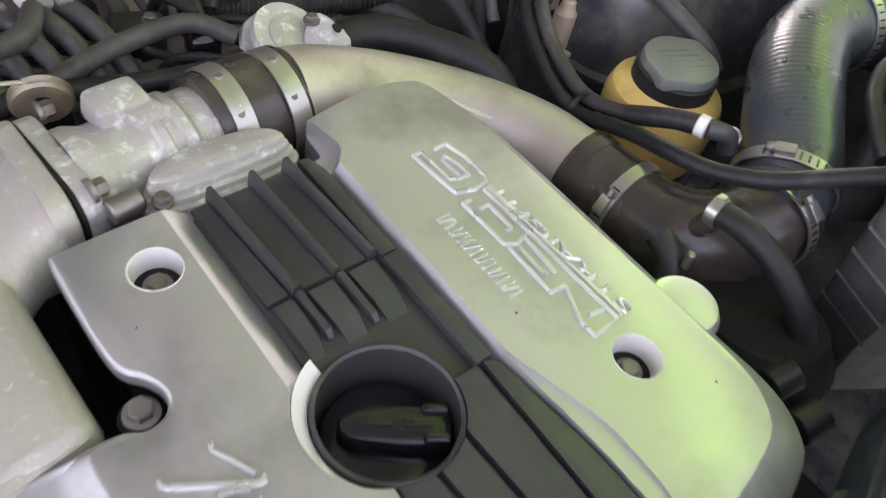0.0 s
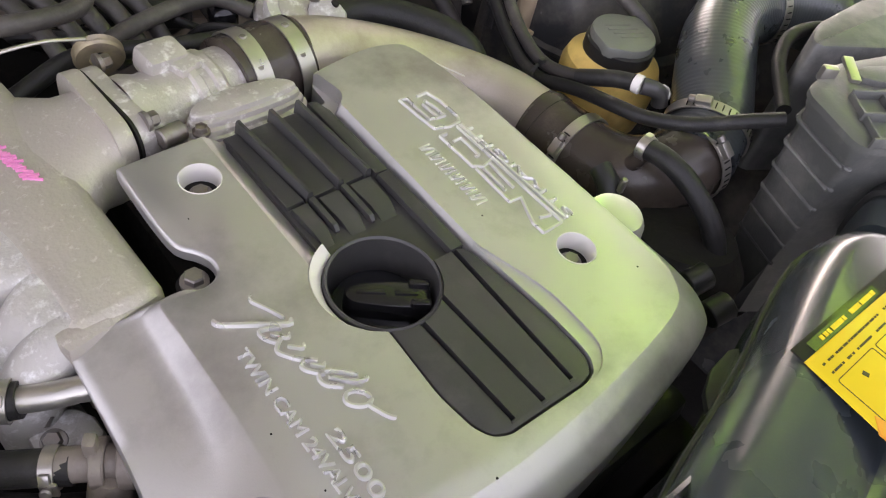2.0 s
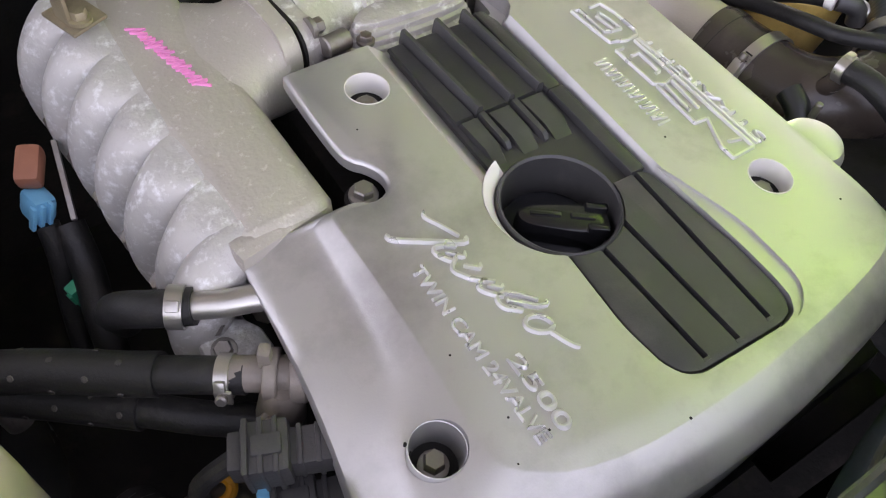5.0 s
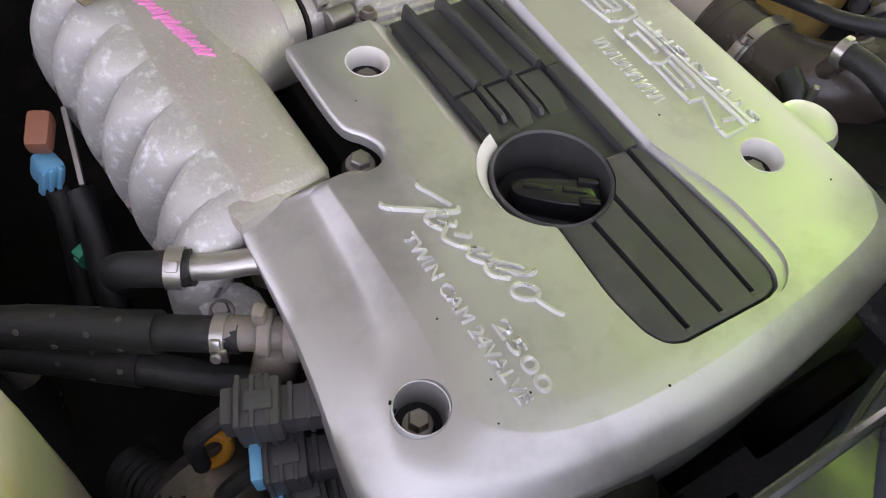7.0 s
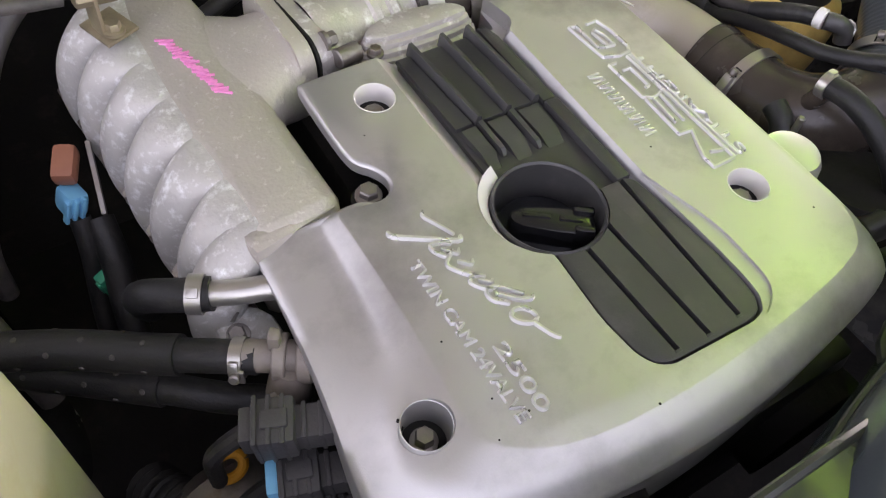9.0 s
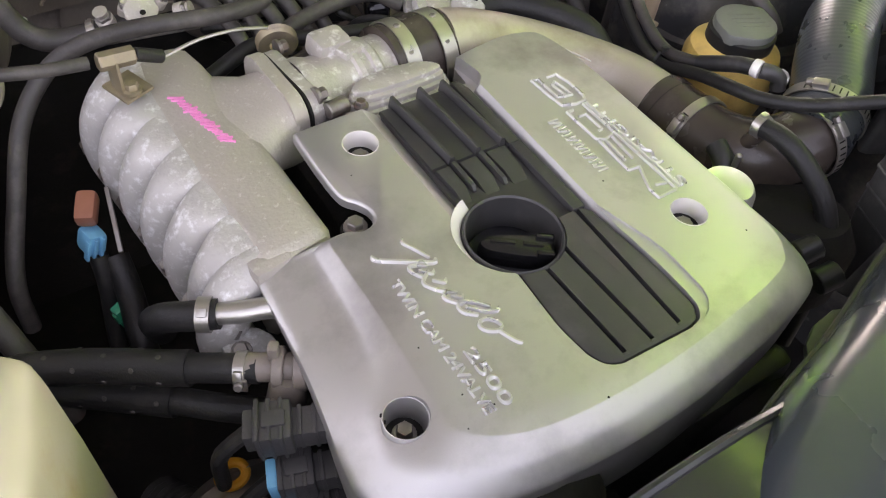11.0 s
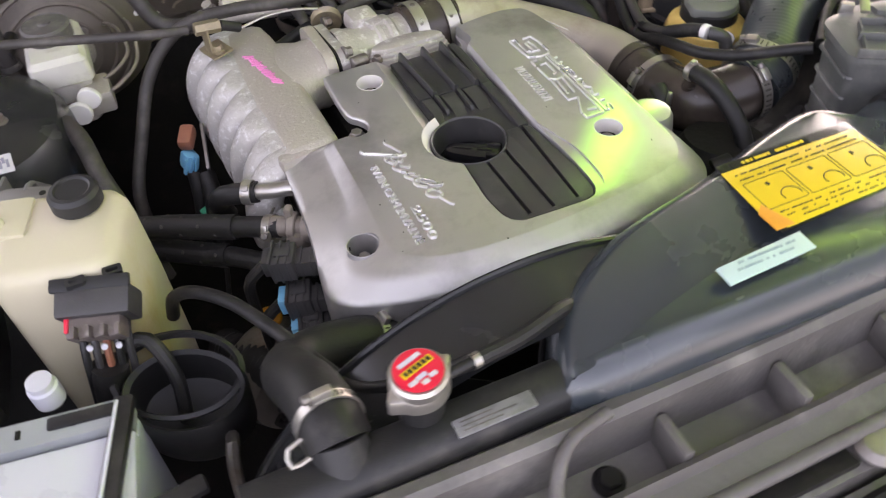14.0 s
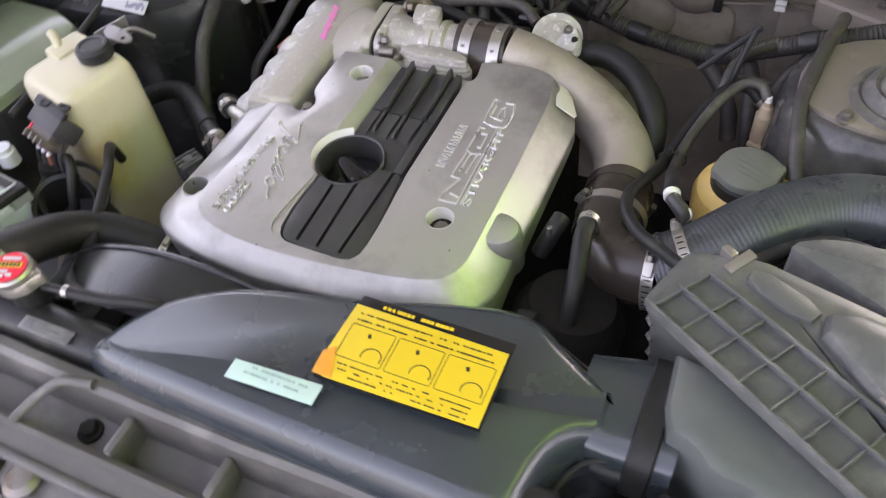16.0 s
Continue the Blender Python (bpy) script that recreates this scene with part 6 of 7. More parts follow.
part("trough_body", lathe([(0, 0), (0.040, 0), (0.046, 0.02), (0.047, 0.085), (0.044, 0.092), (0.040, 0.088), (0.038, 0.04), (0, 0.03)], pose(-0.338, -0.118, 0.760, 12, 6, -20), 36, None, (1.15, 0.85)), BLACK, rel)
part("trough_lip", lathe([(0.044, 0), (0.049, 0.001), (0.050, 0.006), (0.046, 0.008), (0.044, 0.005)], pose(-0.338, -0.118, 0.842, 12, 6, -20), 36, None, (1.15, 0.85)), BLACK, rel)
part("cable", tube([(-0.345, -0.135, 0.80), (-0.340, -0.118, 0.845), (-0.352, -0.092, 0.872), (-0.374, -0.086, 0.868)], 0.0065, 10), RUBBER, rel)
part("stay", tube([(-0.318, -0.150, 0.77), (-0.312, -0.178, 0.812), (-0.318, -0.196, 0.80), (-0.322, -0.214, 0.76)], 0.006, 8), STEEL, rel, "dull steel stay")
bat = thing("battery", "pale blue-white battery with black hold-down strap", "battery", (-0.515, -0.2, 0.7))
part("case", box((-0.500, -0.235, 0.765), (0.226, 0.200, 0.18), 0.006, (0, 0, -8)), BATT, bat)
part("lid", box((-0.500, -0.245, 0.860), (0.224, 0.176, 0.014), 0.004, (0, 0, -8)), BATTOP, bat, "glossy white printed top")
part("terminal_ledge", box((-0.486, -0.142, 0.862), (0.220, 0.026, 0.024), 0.003, (0, 0, -8)), GREYLEDGE, bat, "grey ledge behind the white top")
for k in range(4):
    part("ledge_mark", box((-0.545 + 0.042 * k, -0.1335 - 0.0059 * k, 0.8745), (0.004, 0.008, 0.0016), 0.0004, (0, 0, -8)), GRIMESHADE, bat)
part("terminal", lathe([(0, 0), (0.0125, 0), (0.0125, 0.018), (0.0105, 0.020), (0.0105, 0.026), (0, 0.027)], pose(-0.437, -0.112, 0.864), 24), PALEPOST, bat, "pale plastic terminal cover")
part("side_clip", box((-0.4095, -0.150, 0.872), (0.060, 0.012, 0.010), 0.003, (0, 0, -8)), BLACK, bat)
part("hold_down", box((-0.4005, -0.222, 0.873), (0.016, 0.160, 0.010), 0.003, (0, 0, -16)), BLACK, bat, "black steel hold-down strap")
part("strap_rib", box((-0.4045, -0.222, 0.8795), (0.003, 0.150, 0.003), 0.001, (0, 0, -16)), BATTOP, bat)
part("strap_pin", rod((-0.400, -0.258, 0.876), (-0.3945, -0.240, 0.884), 0.003), LITPALE, bat, "bright pin of the strap")
part("cable_lug", box((-0.372, -0.250, 0.868), (0.075, 0.016, 0.008), 0.003, (0, 0, 8)), BLACK, bat)
lid = thing("fuse_box", "flat dark fuse box with a shiny green-grey lid", "fuse box", (-0.58, 0.06, 0.85))
fl = soften([(-0.70, 0.150), (-0.70, -0.10), (-0.500, -0.10), (-0.488, 0.06), (-0.515, 0.138)], 1)
part("case", slab(inset(fl, -0.004), 0.80, 0.885, 0.004), BLACK, lid)
part("lid", slab(fl, 0.885, 0.902, 0.010), LIDP, lid, "shiny green-grey lid")
part("rod", tube([(-0.495, 0.16, 0.905), (-0.478, 0.06, 0.900), (-0.470, -0.06, 0.89)], 0.005, 10), BLACK, lid)

# ---- hoses and cables behind and left of the engine ----
hose("heater_hose", [(-0.440, 0.456, 0.855), (-0.444, 0.460, 0.906), (-0.441, 0.462, 0.938), (-0.426, 0.463, 0.954), (-0.397, 0.465, 0.961), (-0.373, 0.468, 0.956), (-0.338, 0.475, 0.949), (-0.304, 0.478, 0.942), (-0.278, 0.478, 0.922), (-0.264, 0.470, 0.897), (-0.250, 0.460, 0.869), (-0.228, 0.450, 0.857), (-0.190, 0.438, 0.862), (-0.150, 0.428, 0.870)], 0.0112, "thick black heater hose arching along the firewall", DUSTY, "hose", 16, 0, 0.006, (0, 12))
hose("vacuum_pipe", [(-0.343, 0.250, 0.70), (-0.338, 0.262, 0.755), (-0.312, 0.312, 0.800), (-0.283, 0.352, 0.848), (-0.246, 0.368, 0.884), (-0.208, 0.358, 0.908), (-0.154, 0.350, 0.914), (-0.092, 0.346, 0.910), (-0.045, 0.362, 0.902), (-0.022, 0.402, 0.893)], 0.0080, "long dusty black hose looping over the plenum", DUSTY, "hose", 16)
hose("throttle_cable", [(-0.62, 0.34, 0.985), (-0.513, 0.326, 0.971), (-0.434, 0.316, 0.960), (-0.338, 0.299, 0.950), (-0.262, 0.288, 0.941), (-0.222, 0.290, 0.935)], 0.0055, "black sheathed throttle cable crossing the bay", DUSTY, "cable", 12)
gp = thing("green_plug", "small dusty green wiring plug on a black lead", "plug", (-0.269, 0.2, 0.70))
part("plug", box((-0.2685, 0.2005, 0.731), (0.012, 0.010, 0.034), 0.0025, (8, -10, 20)), GREENP, gp)
part("plug_latch", box((-0.2745, 0.1965, 0.734), (0.003, 0.005, 0.016), 0.001, (8, -10, 20)), GREENP, gp)
part("lead", tube([(-0.2645, 0.204, 0.716), (-0.262, 0.205, 0.690), (-0.268, 0.20, 0.64), (-0.28, 0.19, 0.58)], 0.0035, 8), RUBBER, gp)
cb = thing("cable_bracket", "yellow-plated cable bracket bolted on the plenum", "bracket", (-0.2, 0.3, 0.9))
part("base_plate", box((-0.196, 0.296, 0.898), (0.028, 0.034, 0.003), 0.001, (0, -4, 20)), BRASS, cb)
part("upright", box((-0.204, 0.292, 0.916), (0.003, 0.018, 0.034), 0.001, (0, 0, 15)), BRASS, cb)
part("clamp_nut", rod((-0.215, 0.290, 0.933), (-0.185, 0.293, 0.930), 0.008, None, 6), BRASS, cb)
part("bolt", hex_bolt((-0.195, 0.285, 0.902), 0.006, 0.008), BRASS, cb)
part("end_sleeve", rod((-0.185, 0.293, 0.930), (-0.162, 0.297, 0.918), 0.006), RUBBER, cb)
part("inner_wire", tube([(-0.162, 0.297, 0.917), (-0.129, 0.302, 0.921), (-0.094, 0.304, 0.920), (-0.062, 0.306, 0.912)], 0.0016, 8), ZINC, cb, "bright bare cable")
hose("coolant_hose", [(-0.060, 0.338, 0.870), (-0.030, 0.344, 0.876), (0.0, 0.352, 0.880), (0.045, 0.362, 0.880), (0.080, 0.362, 0.878), (0.105, 0.345, 0.868)], 0.0078, "dusty rubber hose behind the throttle body", DUSTY)
hose("breather_pipe", [(-0.12, 0.325, 0.86), (-0.06, 0.34, 0.872), (0.0, 0.325, 0.872), (0.06, 0.318, 0.868), (0.10, 0.33, 0.86)], 0.008, "black hose close behind the throttle body")
har = hose("wiring_harness", [(0.08, 0.51, 0.80), (0.12, 0.50, 0.797), (0.164, 0.488, 0.793), (0.215, 0.474, 0.786), (0.263, 0.465, 0.784), (0.305, 0.455, 0.785), (0.344, 0.444, 0.794), (0.40, 0.432, 0.825), (0.454, 0.420, 0.856), (0.50, 0.415, 0.875), (0.54, 0.43, 0.88)], 0.0115, "corrugated black wiring harness behind the engine", DUSTY, "wiring harness", 14, 0.0022, 0.005)
for p_, q_ in (((0.205, 0.477, 0.787), (0.235, 0.470, 0.785)), ((0.335, 0.447, 0.792), (0.360, 0.441, 0.802)), ((0.44, 0.4225, 0.849), (0.462, 0.4185, 0.859))):
    part("tape_band", rod(p_, q_, 0.0145), BLACK, har, "black tape wrapped round the harness")
for dz, n in ((0.0, 0), (-0.011, 1), (-0.022, 2), (-0.033, 3)):
    hose("brake_line", [(-0.252 + 0.012 * n, 0.572, 0.855 + dz), (-0.246 + 0.012 * n, 0.572, 0.862 + dz), (-0.180, 0.572, 0.869 + dz), (-0.124, 0.572, 0.872 + dz), (-0.112, 0.572, 0.866 + dz), (-0.086, 0.572, 0.829 + dz), (-0.067, 0.572, 0.820 + dz), (-0.048, 0.572, 0.826 + dz), (0.012, 0.573, 0.862 + dz), (0.030, 0.575, 0.866 + dz), (0.083, 0.580, 0.864 + dz), (0.16, 0.588, 0.850 + dz), (0.215, 0.595, 0.842 + dz), (0.29, 0.608, 0.802 + dz), (0.335, 0.608, 0.804 + dz), (0.40, 0.612, 0.810 + dz), (0.46, 0.616, 0.80 + dz)], 0.0019, "thin plated brake line along the firewall", LINE, "pipe", 8)
for x, y, z in ((-0.067, 0.570, 0.804), (0.31, 0.604, 0.79)):
    c_ = thing("line_clip", "black plastic clip holding the brake lines", "clip", (x, y, z))
    part("clip_body", box((x, y, z), (0.014, 0.014, 0.070), 0.004), BLACK, c_)
    part("clip_cap", box((x, y - 0.004, z + 0.036), (0.018, 0.016, 0.010), 0.003), BLACK, c_)
wc = thing("white_clip", "white plastic clip on the brake lines", "clip", (0.40, 0.60, 0.80))
for k in range(4):
    part("tooth", box((0.40, 0.603, 0.778 + 0.011 * k), (0.016, 0.012, 0.008), 0.002), WHITE, wc)
pl = thing("data_plate", "small engraved dark plate on the cowl", "data plate", (0.25, 0.55, 0.92))
part("plate", box((0.25, 0.553, 0.885), (0.09, 0.004, 0.045), 0.001, (-8, 0, 0)), BODY, pl)
for k in range(4):
    part("print", box((0.25, 0.5505, 0.897 - 0.008 * k), (0.06, 0.002, 0.002), 0, (-8, 0, 0)), WHITE, pl)
hc = thing("hose_clip", "dark steel clip holding the heater hose", "clip", (-0.36, 0.51, 0.93))
part("strap", box((-0.374, 0.470, 0.966), (0.024, 0.030, 0.008), 0.004, (0, 0, 10)), DIRTY, hc)
part("tab", box((-0.370, 0.486, 0.962), (0.014, 0.02, 0.014), 0.003), DIRTY, hc)

# fuel rail, regulator and the crowd of hoses at the back of the plenum
fr = thing("fuel_rail", "alloy fuel rail with plugs behind the plenum", "fuel rail", (-0.08, 0.42, 0.86))
part("rail", rod((-0.185, 0.425, 0.865), (-0.02, 0.400, 0.868), 0.009), ALU, fr)
part("bracket_plate", slab(soften([(-0.016, -0.012), (0.014, -0.014), (0.017, 0.010), (-0.004, 0.016), (-0.018, 0.008)], 1), 0, 0.004, 0.001, None, pose(-0.146, 0.416, 0.888, 50, -10, 20)), ALU, fr)
part("bracket_hole", rod((-0.146, 0.409, 0.890), (-0.1462, 0.4085, 0.8912), 0.003, None, 12), GRIMESHADE, fr)
for x, y, z, r_, h_, w_ in ((-0.176, 0.430, 0.872, 0.009, 0.020, (-0.3, -0.2, 1)), (-0.160, 0.428, 0.882, 0.006, 0.016, (0.2, -0.3, 1)), (-0.128, 0.424, 0.884, 0.007, 0.018, (0.5, -0.2, 0.8)), (-0.118, 0.428, 0.890, 0.005, 0.016, (0, 0, 1)), (-0.112, 0.416, 0.878, 0.008, 0.016, (0.7, -0.5, 0.4)), (-0.140, 0.432, 0.892, 0.006, 0.012, (-0.4, -0.2, 1))):
    p_ = part("port", lathe([(0, 0), (r_, 0), (r_, h_ * 0.5), (r_ * 0.7, h_ * 0.6), (r_ * 0.7, h_ * 0.9), (r_ * 0.8, h_), (0, h_)], axis((x, y, z), w_), 14), ALU, fr)
    part("nut", hex_bolt(Vector((x, y, z)) + Vector(w_).normalized() * h_ * 0.55, r_ * 0.9, 0.004, w_, None, False), STEEL, p_)
for k in range(5):
    x = -0.085 + 0.022 * k
    part("injector_hose", tube([(x - 0.004, 0.428 - 0.004 * k, 0.885), (x + 0.004, 0.405 - 0.002 * k, 0.884), (x + 0.014, 0.375, 0.872), (x + 0.022, 0.345, 0.845)], 0.0080, 12), DUSTY, fr)
    part("injector_clip", box((x - 0.002, 0.421 - 0.004 * k, 0.893), (0.012, 0.007, 0.005), 0.002), ZINC, fr)
reg = thing("solenoid_group", "cluster of grimy solenoids on the firewall", "solenoid", (0.05, 0.5, 0.85))
part("bracket", box((0.10, 0.548, 0.850), (0.07, 0.045, 0.005), 0.002, (25, 0, 5)), BRASS, reg)
for x, y, z, r, h, mm in ((0.080, 0.54, 0.860, 0.012, 0.024, DIRTY), (0.112, 0.53, 0.862, 0.011, 0.024, BRASS), (0.142, 0.545, 0.858, 0.013, 0.030, DUSTY), (0.105, 0.50, 0.838, 0.014, 0.024, DUSTY)):
    part("solenoid", lathe([(0, 0), (r, 0), (r, h * 0.8), (r * 0.7, h), (r * 0.4, h), (r * 0.4, h * 1.3), (0, h * 1.3)], axis((x, y, z), (0.2, -0.5, 1)), 20), mm, reg)
    part("lead", tube([(x, y, z + h), (x + 0.01, y - 0.03, z + h * 0.8), (x - 0.01, y - 0.06, z), (x, y - 0.09, z - 0.03)], 0.004, 8), DUSTY, reg)
part("blue_lug", box((0.016, 0.418, 0.893), (0.018, 0.018, 0.016), 0.004, (0, 20, 20)), NAVY, reg, "dusty blue plug")
part("pale_valve", lathe([(0, 0), (0.011, 0), (0.012, 0.004), (0.012, 0.016), (0.008, 0.018), (0.008, 0.026), (0.011, 0.028), (0.011, 0.034), (0, 0.035)], axis((-0.024, 0.424, 0.884), (0.9, -0.1, 0.5)) @ Matrix.Scale(1.25, 4), 20), ALU, reg, "pale alloy valve")
for k in range(9):
    a, b_ = rnd.uniform(-0.08, 0.12), rnd.uniform(0.36, 0.50)
    hose("engine_wire", [(a, b_, 0.83), (a + rnd.uniform(-0.03, 0.03), b_ - 0.02, 0.862), (a + rnd.uniform(0.0, 0.05), b_ - 0.05, 0.868), (a + rnd.uniform(0.02, 0.08), b_ - 0.05, 0.84)], rnd.choice((0.004, 0.005, 0.007)), "black taped wire in the gap behind the engine", None, "wire", 10)
for x, y, z, s_, mm in ((0.05, 0.405, 0.848, (0.045, 0.035, 0.028), BLACK), (0.085, 0.362, 0.855, (0.026, 0.026, 0.032), GLOSS), (0.02, 0.475, 0.82, (0.05, 0.05, 0.03), GRIMESHADE), (0.52, 0.575, 0.80, (0.14, 0.06, 0.05), DUST)):
    b_ = thing("control_unit", "grimy dark bracketed unit on the firewall", "control unit", (x, y, z - 0.03))
    part("case", box((x, y, z), s_, 0.010, (rnd.uniform(-14, 14), 0, rnd.uniform(-25, 25)), 3), mm, b_)
    part("bolt", hex_bolt((x + 0.01, y - 0.005, z + s_[2] / 2), 0.005, 0.005), STEEL, b_)
# rounded pressings and pipes on the bulkhead
for x, z, r in ((0.27, 0.79, 0.055), (0.20, 0.72, 0.05), (-0.02, 0.74, 0.045)):
    part("bulge", lathe([(r, 0), (r * 0.96, 0.012), (r * 0.75, 0.026), (r * 0.35, 0.033), (0, 0.034)], axis((x, 0.626, z), (0, -1, 0)), 32), DUST, bulk)
for k, (pts, r) in enumerate((([(0.15, 0.56, 0.87), (0.17, 0.53, 0.86), (0.165, 0.50, 0.83), (0.15, 0.48, 0.80)], 0.008), ([(0.205, 0.57, 0.86), (0.20, 0.53, 0.845), (0.185, 0.50, 0.82), (0.17, 0.47, 0.81)], 0.007), ([(0.08, 0.53, 0.86), (0.06, 0.49, 0.85), (0.055, 0.45, 0.84), (0.06, 0.41, 0.82)], 0.008),
                              ([(0.11, 0.52, 0.85), (0.12, 0.47, 0.845), (0.11, 0.42, 0.84), (0.10, 0.38, 0.85)], 0.006), ([(0.30, 0.49, 0.76), (0.34, 0.43, 0.77), (0.37, 0.40, 0.74), (0.38, 0.38, 0.70)], 0.012), ([(0.36, 0.50, 0.78), (0.39, 0.42, 0.79), (0.40, 0.36, 0.76), (0.41, 0.33, 0.70)], 0.010),
                              ([(0.42, 0.44, 0.83), (0.395, 0.40, 0.845), (0.37, 0.345, 0.86), (0.36, 0.31, 0.83)], 0.006), ([(0.48, 0.44, 0.87), (0.46, 0.42, 0.84), (0.43, 0.40, 0.80), (0.42, 0.38, 0.74)], 0.009))):
    hose("engine_hose", pts, r, "dusty black hose in the gap behind the engine", DUSTY, "hose", 12)
elb = thing("harness_elbow", "dusty brown connector at the end of the harness", "connector", (0.09, 0.5, 0.79))
part("collar", rod((0.105, 0.505, 0.798), (0.075, 0.512, 0.80), 0.018), TAN, elb)
part("tape", rod((0.14, 0.495, 0.795), (0.105, 0.505, 0.798), 0.0165), BLACK, elb)

# left flank of the engine: plugs, coolant pipes
bp = thing("injector_plug", "blue and brown wiring plugs beside the runners", "plug", (-0.268, 0.25, 0.78))
part("blue_body", box((-0.268, 0.246, 0.789), (0.018, 0.022, 0.022), 0.005, (0, 20, 15)), BLUE, bp, "bright blue plug body")
for k in range(3):
    part("blue_rib", box((-0.275 + 0.006 * k, 0.235, 0.789), (0.003, 0.006, 0.020), 0.001, (0, 20, 15)), BLUE, bp)
part("brown_body", box((-0.262, 0.262, 0.812), (0.018, 0.030, 0.018), 0.005, (15, 0, -25)), BROWN, bp, "rust brown plug body")
part("metal_strip", box((-0.245, 0.250, 0.800), (0.004, 0.06, 0.008), 0.001, (35, 0, -12)), STEEL, bp)
hose("wire_bundle", [(-0.268, 0.236, 0.778), (-0.270, 0.222, 0.755), (-0.278, 0.205, 0.71), (-0.285, 0.19, 0.66)], 0.0085, "black taped wire bundle below the plug", None, "wiring")
hose("wire_bundle", [(-0.255, 0.235, 0.77), (-0.256, 0.205, 0.75), (-0.262, 0.165, 0.735), (-0.265, 0.14, 0.70)], 0.012, "thick black sheathed wire bundle", None, "wiring")
gp = thing("green_plug", "small green wiring plug low in the bay", "plug", (-0.262, 0.20, 0.73))
part("plug_body", tube([(-0.262, 0.222, 0.748), (-0.264, 0.208, 0.735), (-0.267, 0.196, 0.722)], 0.006, 10), GREENP, gp)
cp = thing("coolant_pipe", "plated coolant pipe with bent rubber hose", "coolant pipe", (-0.22, 0.07, 0.85))
part("metal_pipe", tube([(-0.216, 0.066, 0.861), (-0.198, 0.056, 0.864), (-0.178, 0.048, 0.866), (-0.150, 0.035, 0.860)], 0.0085, 16), ZINC, cp)
part("rubber_end", tube([(-0.214, 0.065, 0.861), (-0.232, 0.076, 0.857), (-0.248, 0.092, 0.846), (-0.254, 0.108, 0.825), (-0.248, 0.115, 0.80)], 0.0115, 16), RUBBER, cp)
clamp(cp, (-0.223, 0.070, 0.860), (-0.85, 0.5, 0), 0.0118, 0.010, (-0.3, -0.5, 1))
H1 = [(-0.440, 0.085, 0.79), (-0.405, 0.112, 0.805), (-0.360, 0.118, 0.817), (-0.312, 0.094, 0.826), (-0.262, 0.056, 0.838), (-0.246, 0.044, 0.842)]
h1 = hose("radiator_hose_lower", H1, 0.0135, "thick black hose with stippled sheath", RUBBER, "hose", 18)
part("hose_end", tube([(-0.252, 0.048, 0.841), (-0.230, 0.032, 0.846), (-0.206, 0.015, 0.850)], 0.0112, 16), RUBBER, h1, "bare black end of the hose")
clamp(h1, (-0.2155, 0.0215, 0.8485), (0.8, -0.57, 0.12), 0.0114, 0.008, (-0.5, -0.7, 0.6))
part("clamp_tab", box((-0.2225, 0.0105, 0.8475), (0.010, 0.0025, 0.014), 0.001, (0, 0, -36)), ZINC, h1, "plated clamp tab")
part("clamp_screw", rod((-0.2235, 0.0095, 0.850), (-0.2260, 0.0060, 0.852), 0.0036, None, 12), STEEL, h1)
hose("bypass_hose", [(-0.385, 0.275, 0.868), (-0.373, 0.240, 0.860), (-0.366, 0.200, 0.840), (-0.354, 0.164, 0.810), (-0.345, 0.140, 0.78), (-0.335, 0.120, 0.73)], 0.0105, "dusty black hose dropping beside the strut tower", DUSTY)
t_ = thing("water_outlet", "cast alloy water outlet with hose stub", "water outlet", (-0.19, 0.0, 0.83))
part("stub", rod((-0.214, 0.021, 0.850), (-0.165, -0.008, 0.852), 0.0108), DIRTY, t_)
part("collar", rod((-0.197, 0.0105, 0.851), (-0.190, 0.006, 0.8513), 0.0155), DIRTY, t_)
part("collar", rod((-0.184, 0.0025, 0.8515), (-0.176, -0.0025, 0.852), 0.0165), DIRTY, t_)
part("leg", lathe([(0, 0), (0.013, 0), (0.015, 0.01), (0.013, 0.032), (0.009, 0.04), (0, 0.04)], axis((-0.196, -0.002, 0.812), (0.1, 0.0, 1)), 24), DIRTY, t_)
part("bolt", hex_bolt((-0.204, -0.012, 0.834), 0.0065, 0.006, (-0.45, -0.65, 0.6)), STEEL, t_)
part("ear", box((-0.195, 0.012, 0.868), (0.008, 0.010, 0.016), 0.003, (0, 0, -35)), DIRTY, t_)
part("foot_plate", slab(soften([(-0.225, 0.052), (-0.205, 0.030), (-0.180, 0.030), (-0.182, 0.058), (-0.205, 0.072)], 1), 0.815, 0.832, 0.004), FROST, t_, "pale cast foot below the plenum")
part("foot_nut", hex_bolt((-0.208, 0.046, 0.832), 0.006, 0.008, (-0.2, -0.3, 1)), STEEL, t_)
H2 = [(-0.40, 0.215, 0.72), (-0.388, 0.175, 0.76), (-0.355, 0.128, 0.785), (-0.305, 0.088, 0.79), (-0.262, 0.050, 0.800), (-0.225, 0.022, 0.798), (-0.18, 0.0, 0.79)]
h2 = hose("radiator_hose_lower", H2[:5], 0.013, "black hose with stippled sheath running under the bottle", RUBBER, "hose", 16)
part("hose_end", tube(H2[3:], 0.0108, 16), RUBBER, h2, "bare black end of the hose")
stipple(h1, H1, 0.0135)
stipple(h2, H2[:5], 0.013)
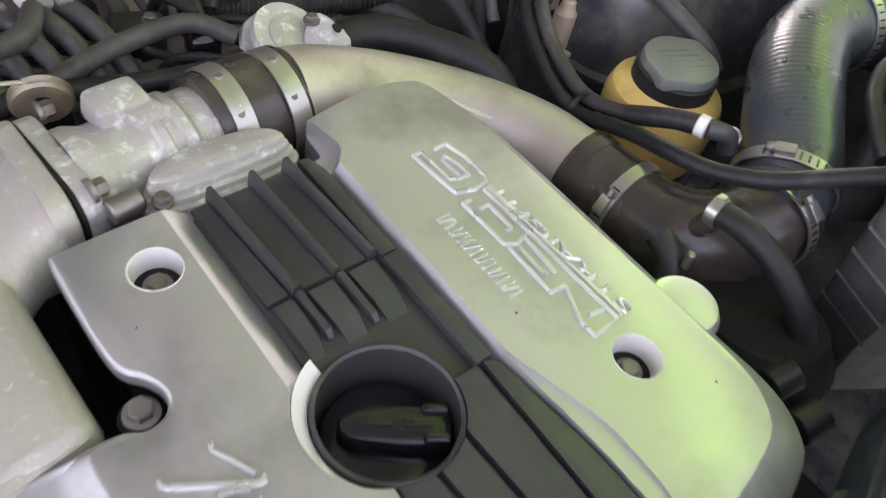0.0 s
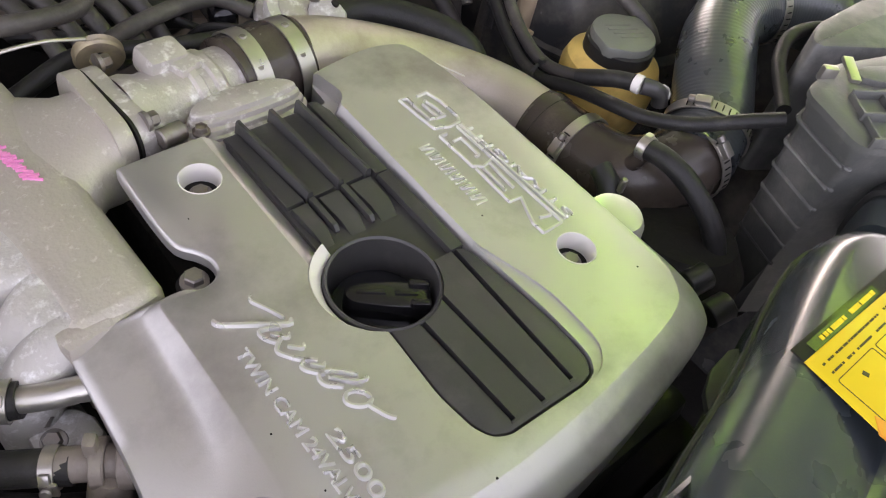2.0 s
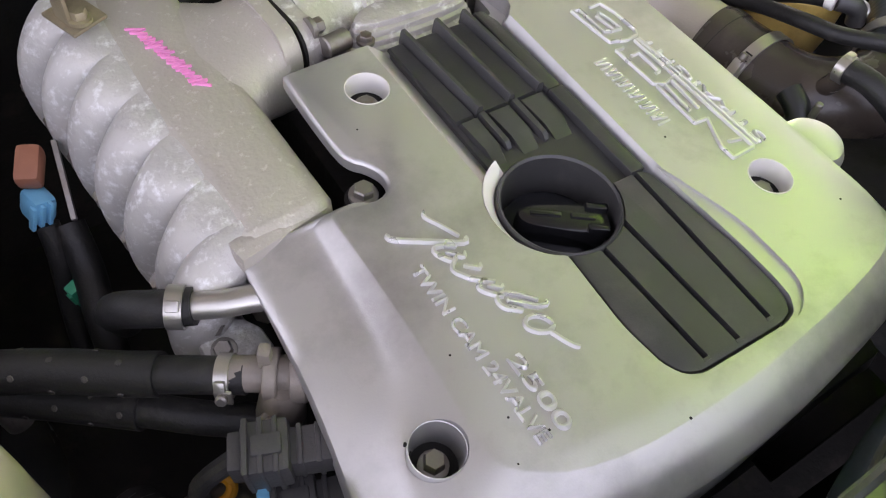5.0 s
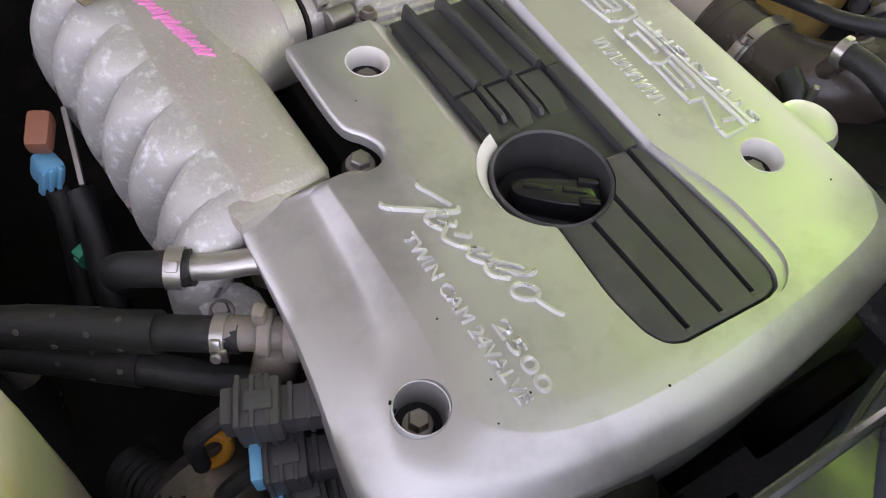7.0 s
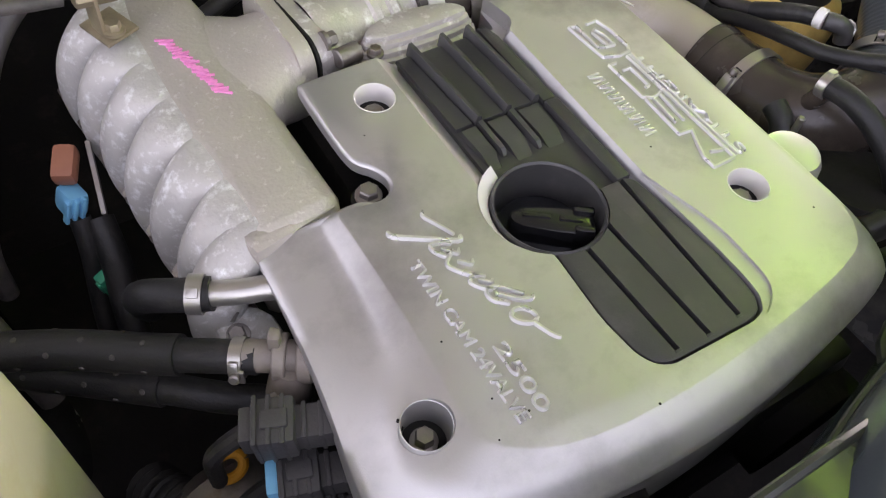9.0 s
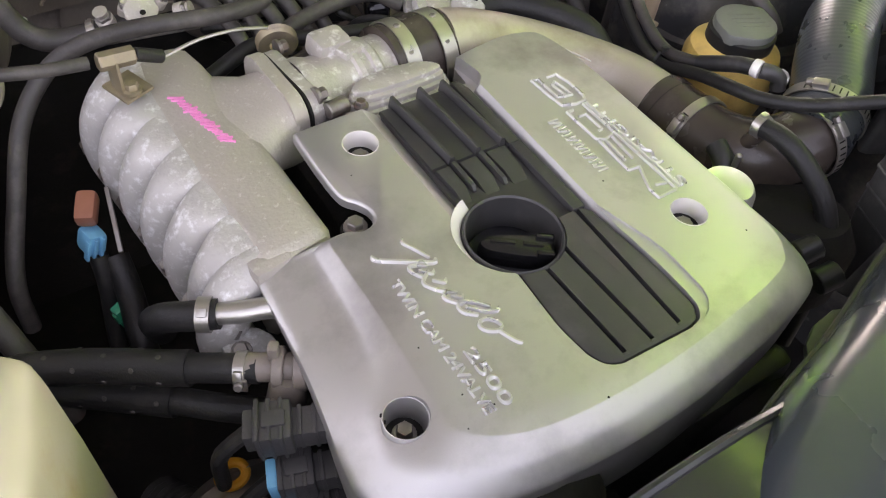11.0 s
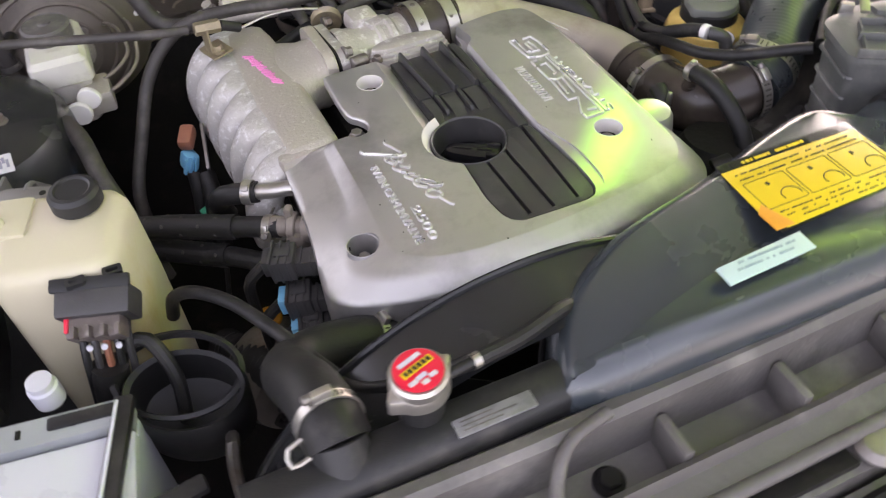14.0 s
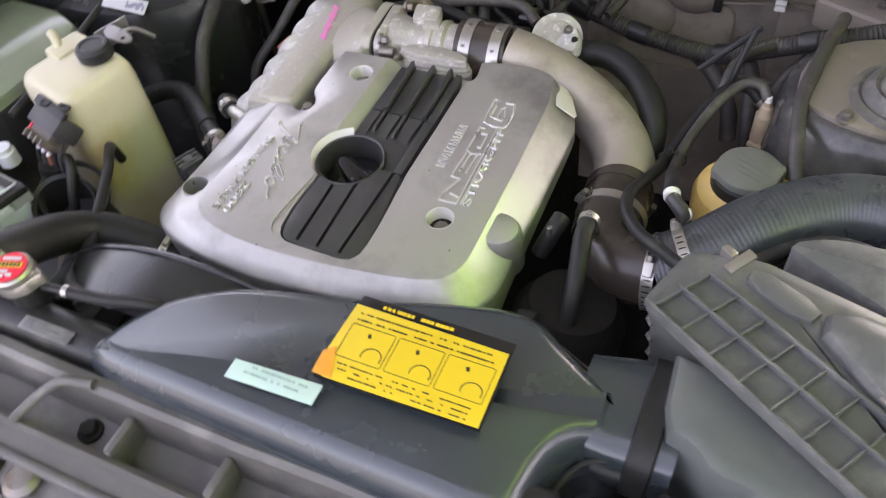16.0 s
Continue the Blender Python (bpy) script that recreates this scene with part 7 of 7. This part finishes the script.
for (x, y, z), rz, mm, nm in (((-0.207, -0.036, 0.848), -24, GREYCON, "grey two-part wiring connector"), ((-0.203, -0.058, 0.814), -20, GREYCON, "grey wiring connector with blue seal"), ((-0.199, -0.074, 0.790), -14, GREYCON, "grey wiring connector with blue seal")):
    c_ = thing("coil_connector", nm, "connector", (x, y, z - 0.015), "connectors beside the cover")
    for dx, s_ in ((-0.010, (0.026, 0.030, 0.026)), (0.018, (0.036, 0.022, 0.020))):
        q = pose(x, y, z, 0, 0, rz) @ Vector((dx, 0, 0))
        part("housing", box(q, s_, 0.003, (0, -6, rz)), mm, c_)
    for dx in (-0.02, -0.012, -0.004, 0.008, 0.018, 0.026):
        q = pose(x, y, z, 0, 0, rz) @ Vector((dx, 0, 0.0))
        w_ = 0.0315 if dx < 0 else 0.0232
        part("ridge", box(q, (0.003, w_, w_ - 0.002), 0.001, (0, -6, rz)), mm, c_)
    q = pose(x, y, z, 0, 0, rz) @ Vector((-0.010, 0, 0.013))
    part("latch", box(q, (0.016, 0.012, 0.005), 0.0015, (0, -6, rz)), mm, c_)
    q = pose(x, y, z, 0, 0, rz) @ Vector((-0.026, 0, 0))
    part("seal", box(q, (0.008, 0.022, 0.020), 0.002, (0, -6, rz)), BLUE if z < 0.83 else mm, c_, "pale blue seal" if z < 0.83 else "")
    q2 = pose(x, y, z, 0, 0, rz) @ Vector((-0.05, -0.004, -0.03))
    part("lead", tube([q, (q + q2) / 2 + Vector((0, 0, 0.004)), q2, q2 + Vector((0, 0.01, -0.06))], 0.006, 10), RUBBER, c_)
dip = thing("dipstick_ring", "orange plastic dipstick ring low beside the engine", "dipstick", (-0.244, 0.008, 0.72))
part("ring", tube([(-0.244 + 0.011 * math.cos(radians(a)), 0.008 + 0.008 * math.sin(radians(a)), 0.731 + 0.004 * math.sin(radians(a))) for a in range(0, 361, 30)], 0.0042, 10), DIPSTICK, dip)
part("stick", rod((-0.236, 0.0, 0.72), (-0.22, -0.005, 0.62), 0.004), DIPSTICK, dip)
hose("overflow_tube", [(-0.330, -0.040, 0.835), (-0.322, -0.050, 0.868), (-0.302, -0.068, 0.884), (-0.275, -0.100, 0.889), (-0.248, -0.148, 0.888), (-0.225, -0.192, 0.884), (-0.205, -0.235, 0.895), (-0.165, -0.268, 0.925), (-0.118, -0.285, 0.950)], 0.0062, "thin black overflow tube from bottle to radiator neck")
hose("radiator_hose_upper", [(-0.239, -0.300, 0.938), (-0.240, -0.283, 0.944), (-0.243, -0.250, 0.932), (-0.249, -0.214, 0.906), (-0.250, -0.188, 0.884), (-0.238, -0.170, 0.869), (-0.208, -0.160, 0.858), (-0.170, -0.155, 0.842), (-0.130, -0.150, 0.815), (-0.10, -0.145, 0.79)], 0.0235, "thick black upper radiator hose bending from the radiator to the engine", RUBBER, "hose", 24, 0, 0.006, (1, 7))
hl = thing("hose_latch", "plated spring clip on the radiator hose", "clip", (-0.26, -0.29, 0.95))
part("loop", tube([(-0.258, -0.292, 0.949), (-0.272, -0.296, 0.949), (-0.273, -0.306, 0.943), (-0.260, -0.304, 0.943)], 0.0018, 8), ZINC, hl)
th = thing("thermostat_housing", "dark thermostat housing with hose clamps at the front", "thermostat housing", (-0.1, -0.17, 0.83))
part("housing", lathe([(0, 0), (0.030, 0), (0.030, 0.03), (0.024, 0.04), (0.022, 0.06), (0, 0.06)], axis((-0.06, -0.160, 0.835), (-1, -0.3, 0.3)), 28), GRIMESHADE, th)
hose("coolant_hose", [(-0.30, 0.05, 0.66), (-0.27, -0.02, 0.70), (-0.25, -0.08, 0.72), (-0.24, -0.16, 0.70)], 0.02, "fat black corrugated hose low in the bay", None, "hose", 16, 0.003, 0.009)
side = thing("lime_lit_tab", "dark green plastic tab on the fan shroud", "bracket", (0.18, -0.19, 0.86))
part("tab", slab(soften([(0.120, -0.20), (0.185, -0.185), (0.20, -0.165), (0.15, -0.170)], 1), 0.872, 0.878, 0.002), BLACK, side)
for x, y in ((0.235, -0.13), (0.245, -0.10)):
    part("stud", rod((x, y, 0.84), (x + 0.02, y - 0.004, 0.846), 0.012), BLACK, side)

for x, y, z, rz in ((-0.269, 0.494, 0.925, 20), (-0.268, 0.476, 0.876, -30), (-0.247, 0.474, 0.870, 15)):
    w_ = thing("hose_tag", "small torn white tag beside the heater hose", "tag", (x, y, z))
    part("tag_leaf", slab(soften([(-0.006, -0.003), (0.005, -0.004), (0.007, 0.003), (-0.004, 0.004)], 1), 0, 0.002, 0.0005, None, pose(x, y, z, 55, rz, rz)), WHITE, w_)
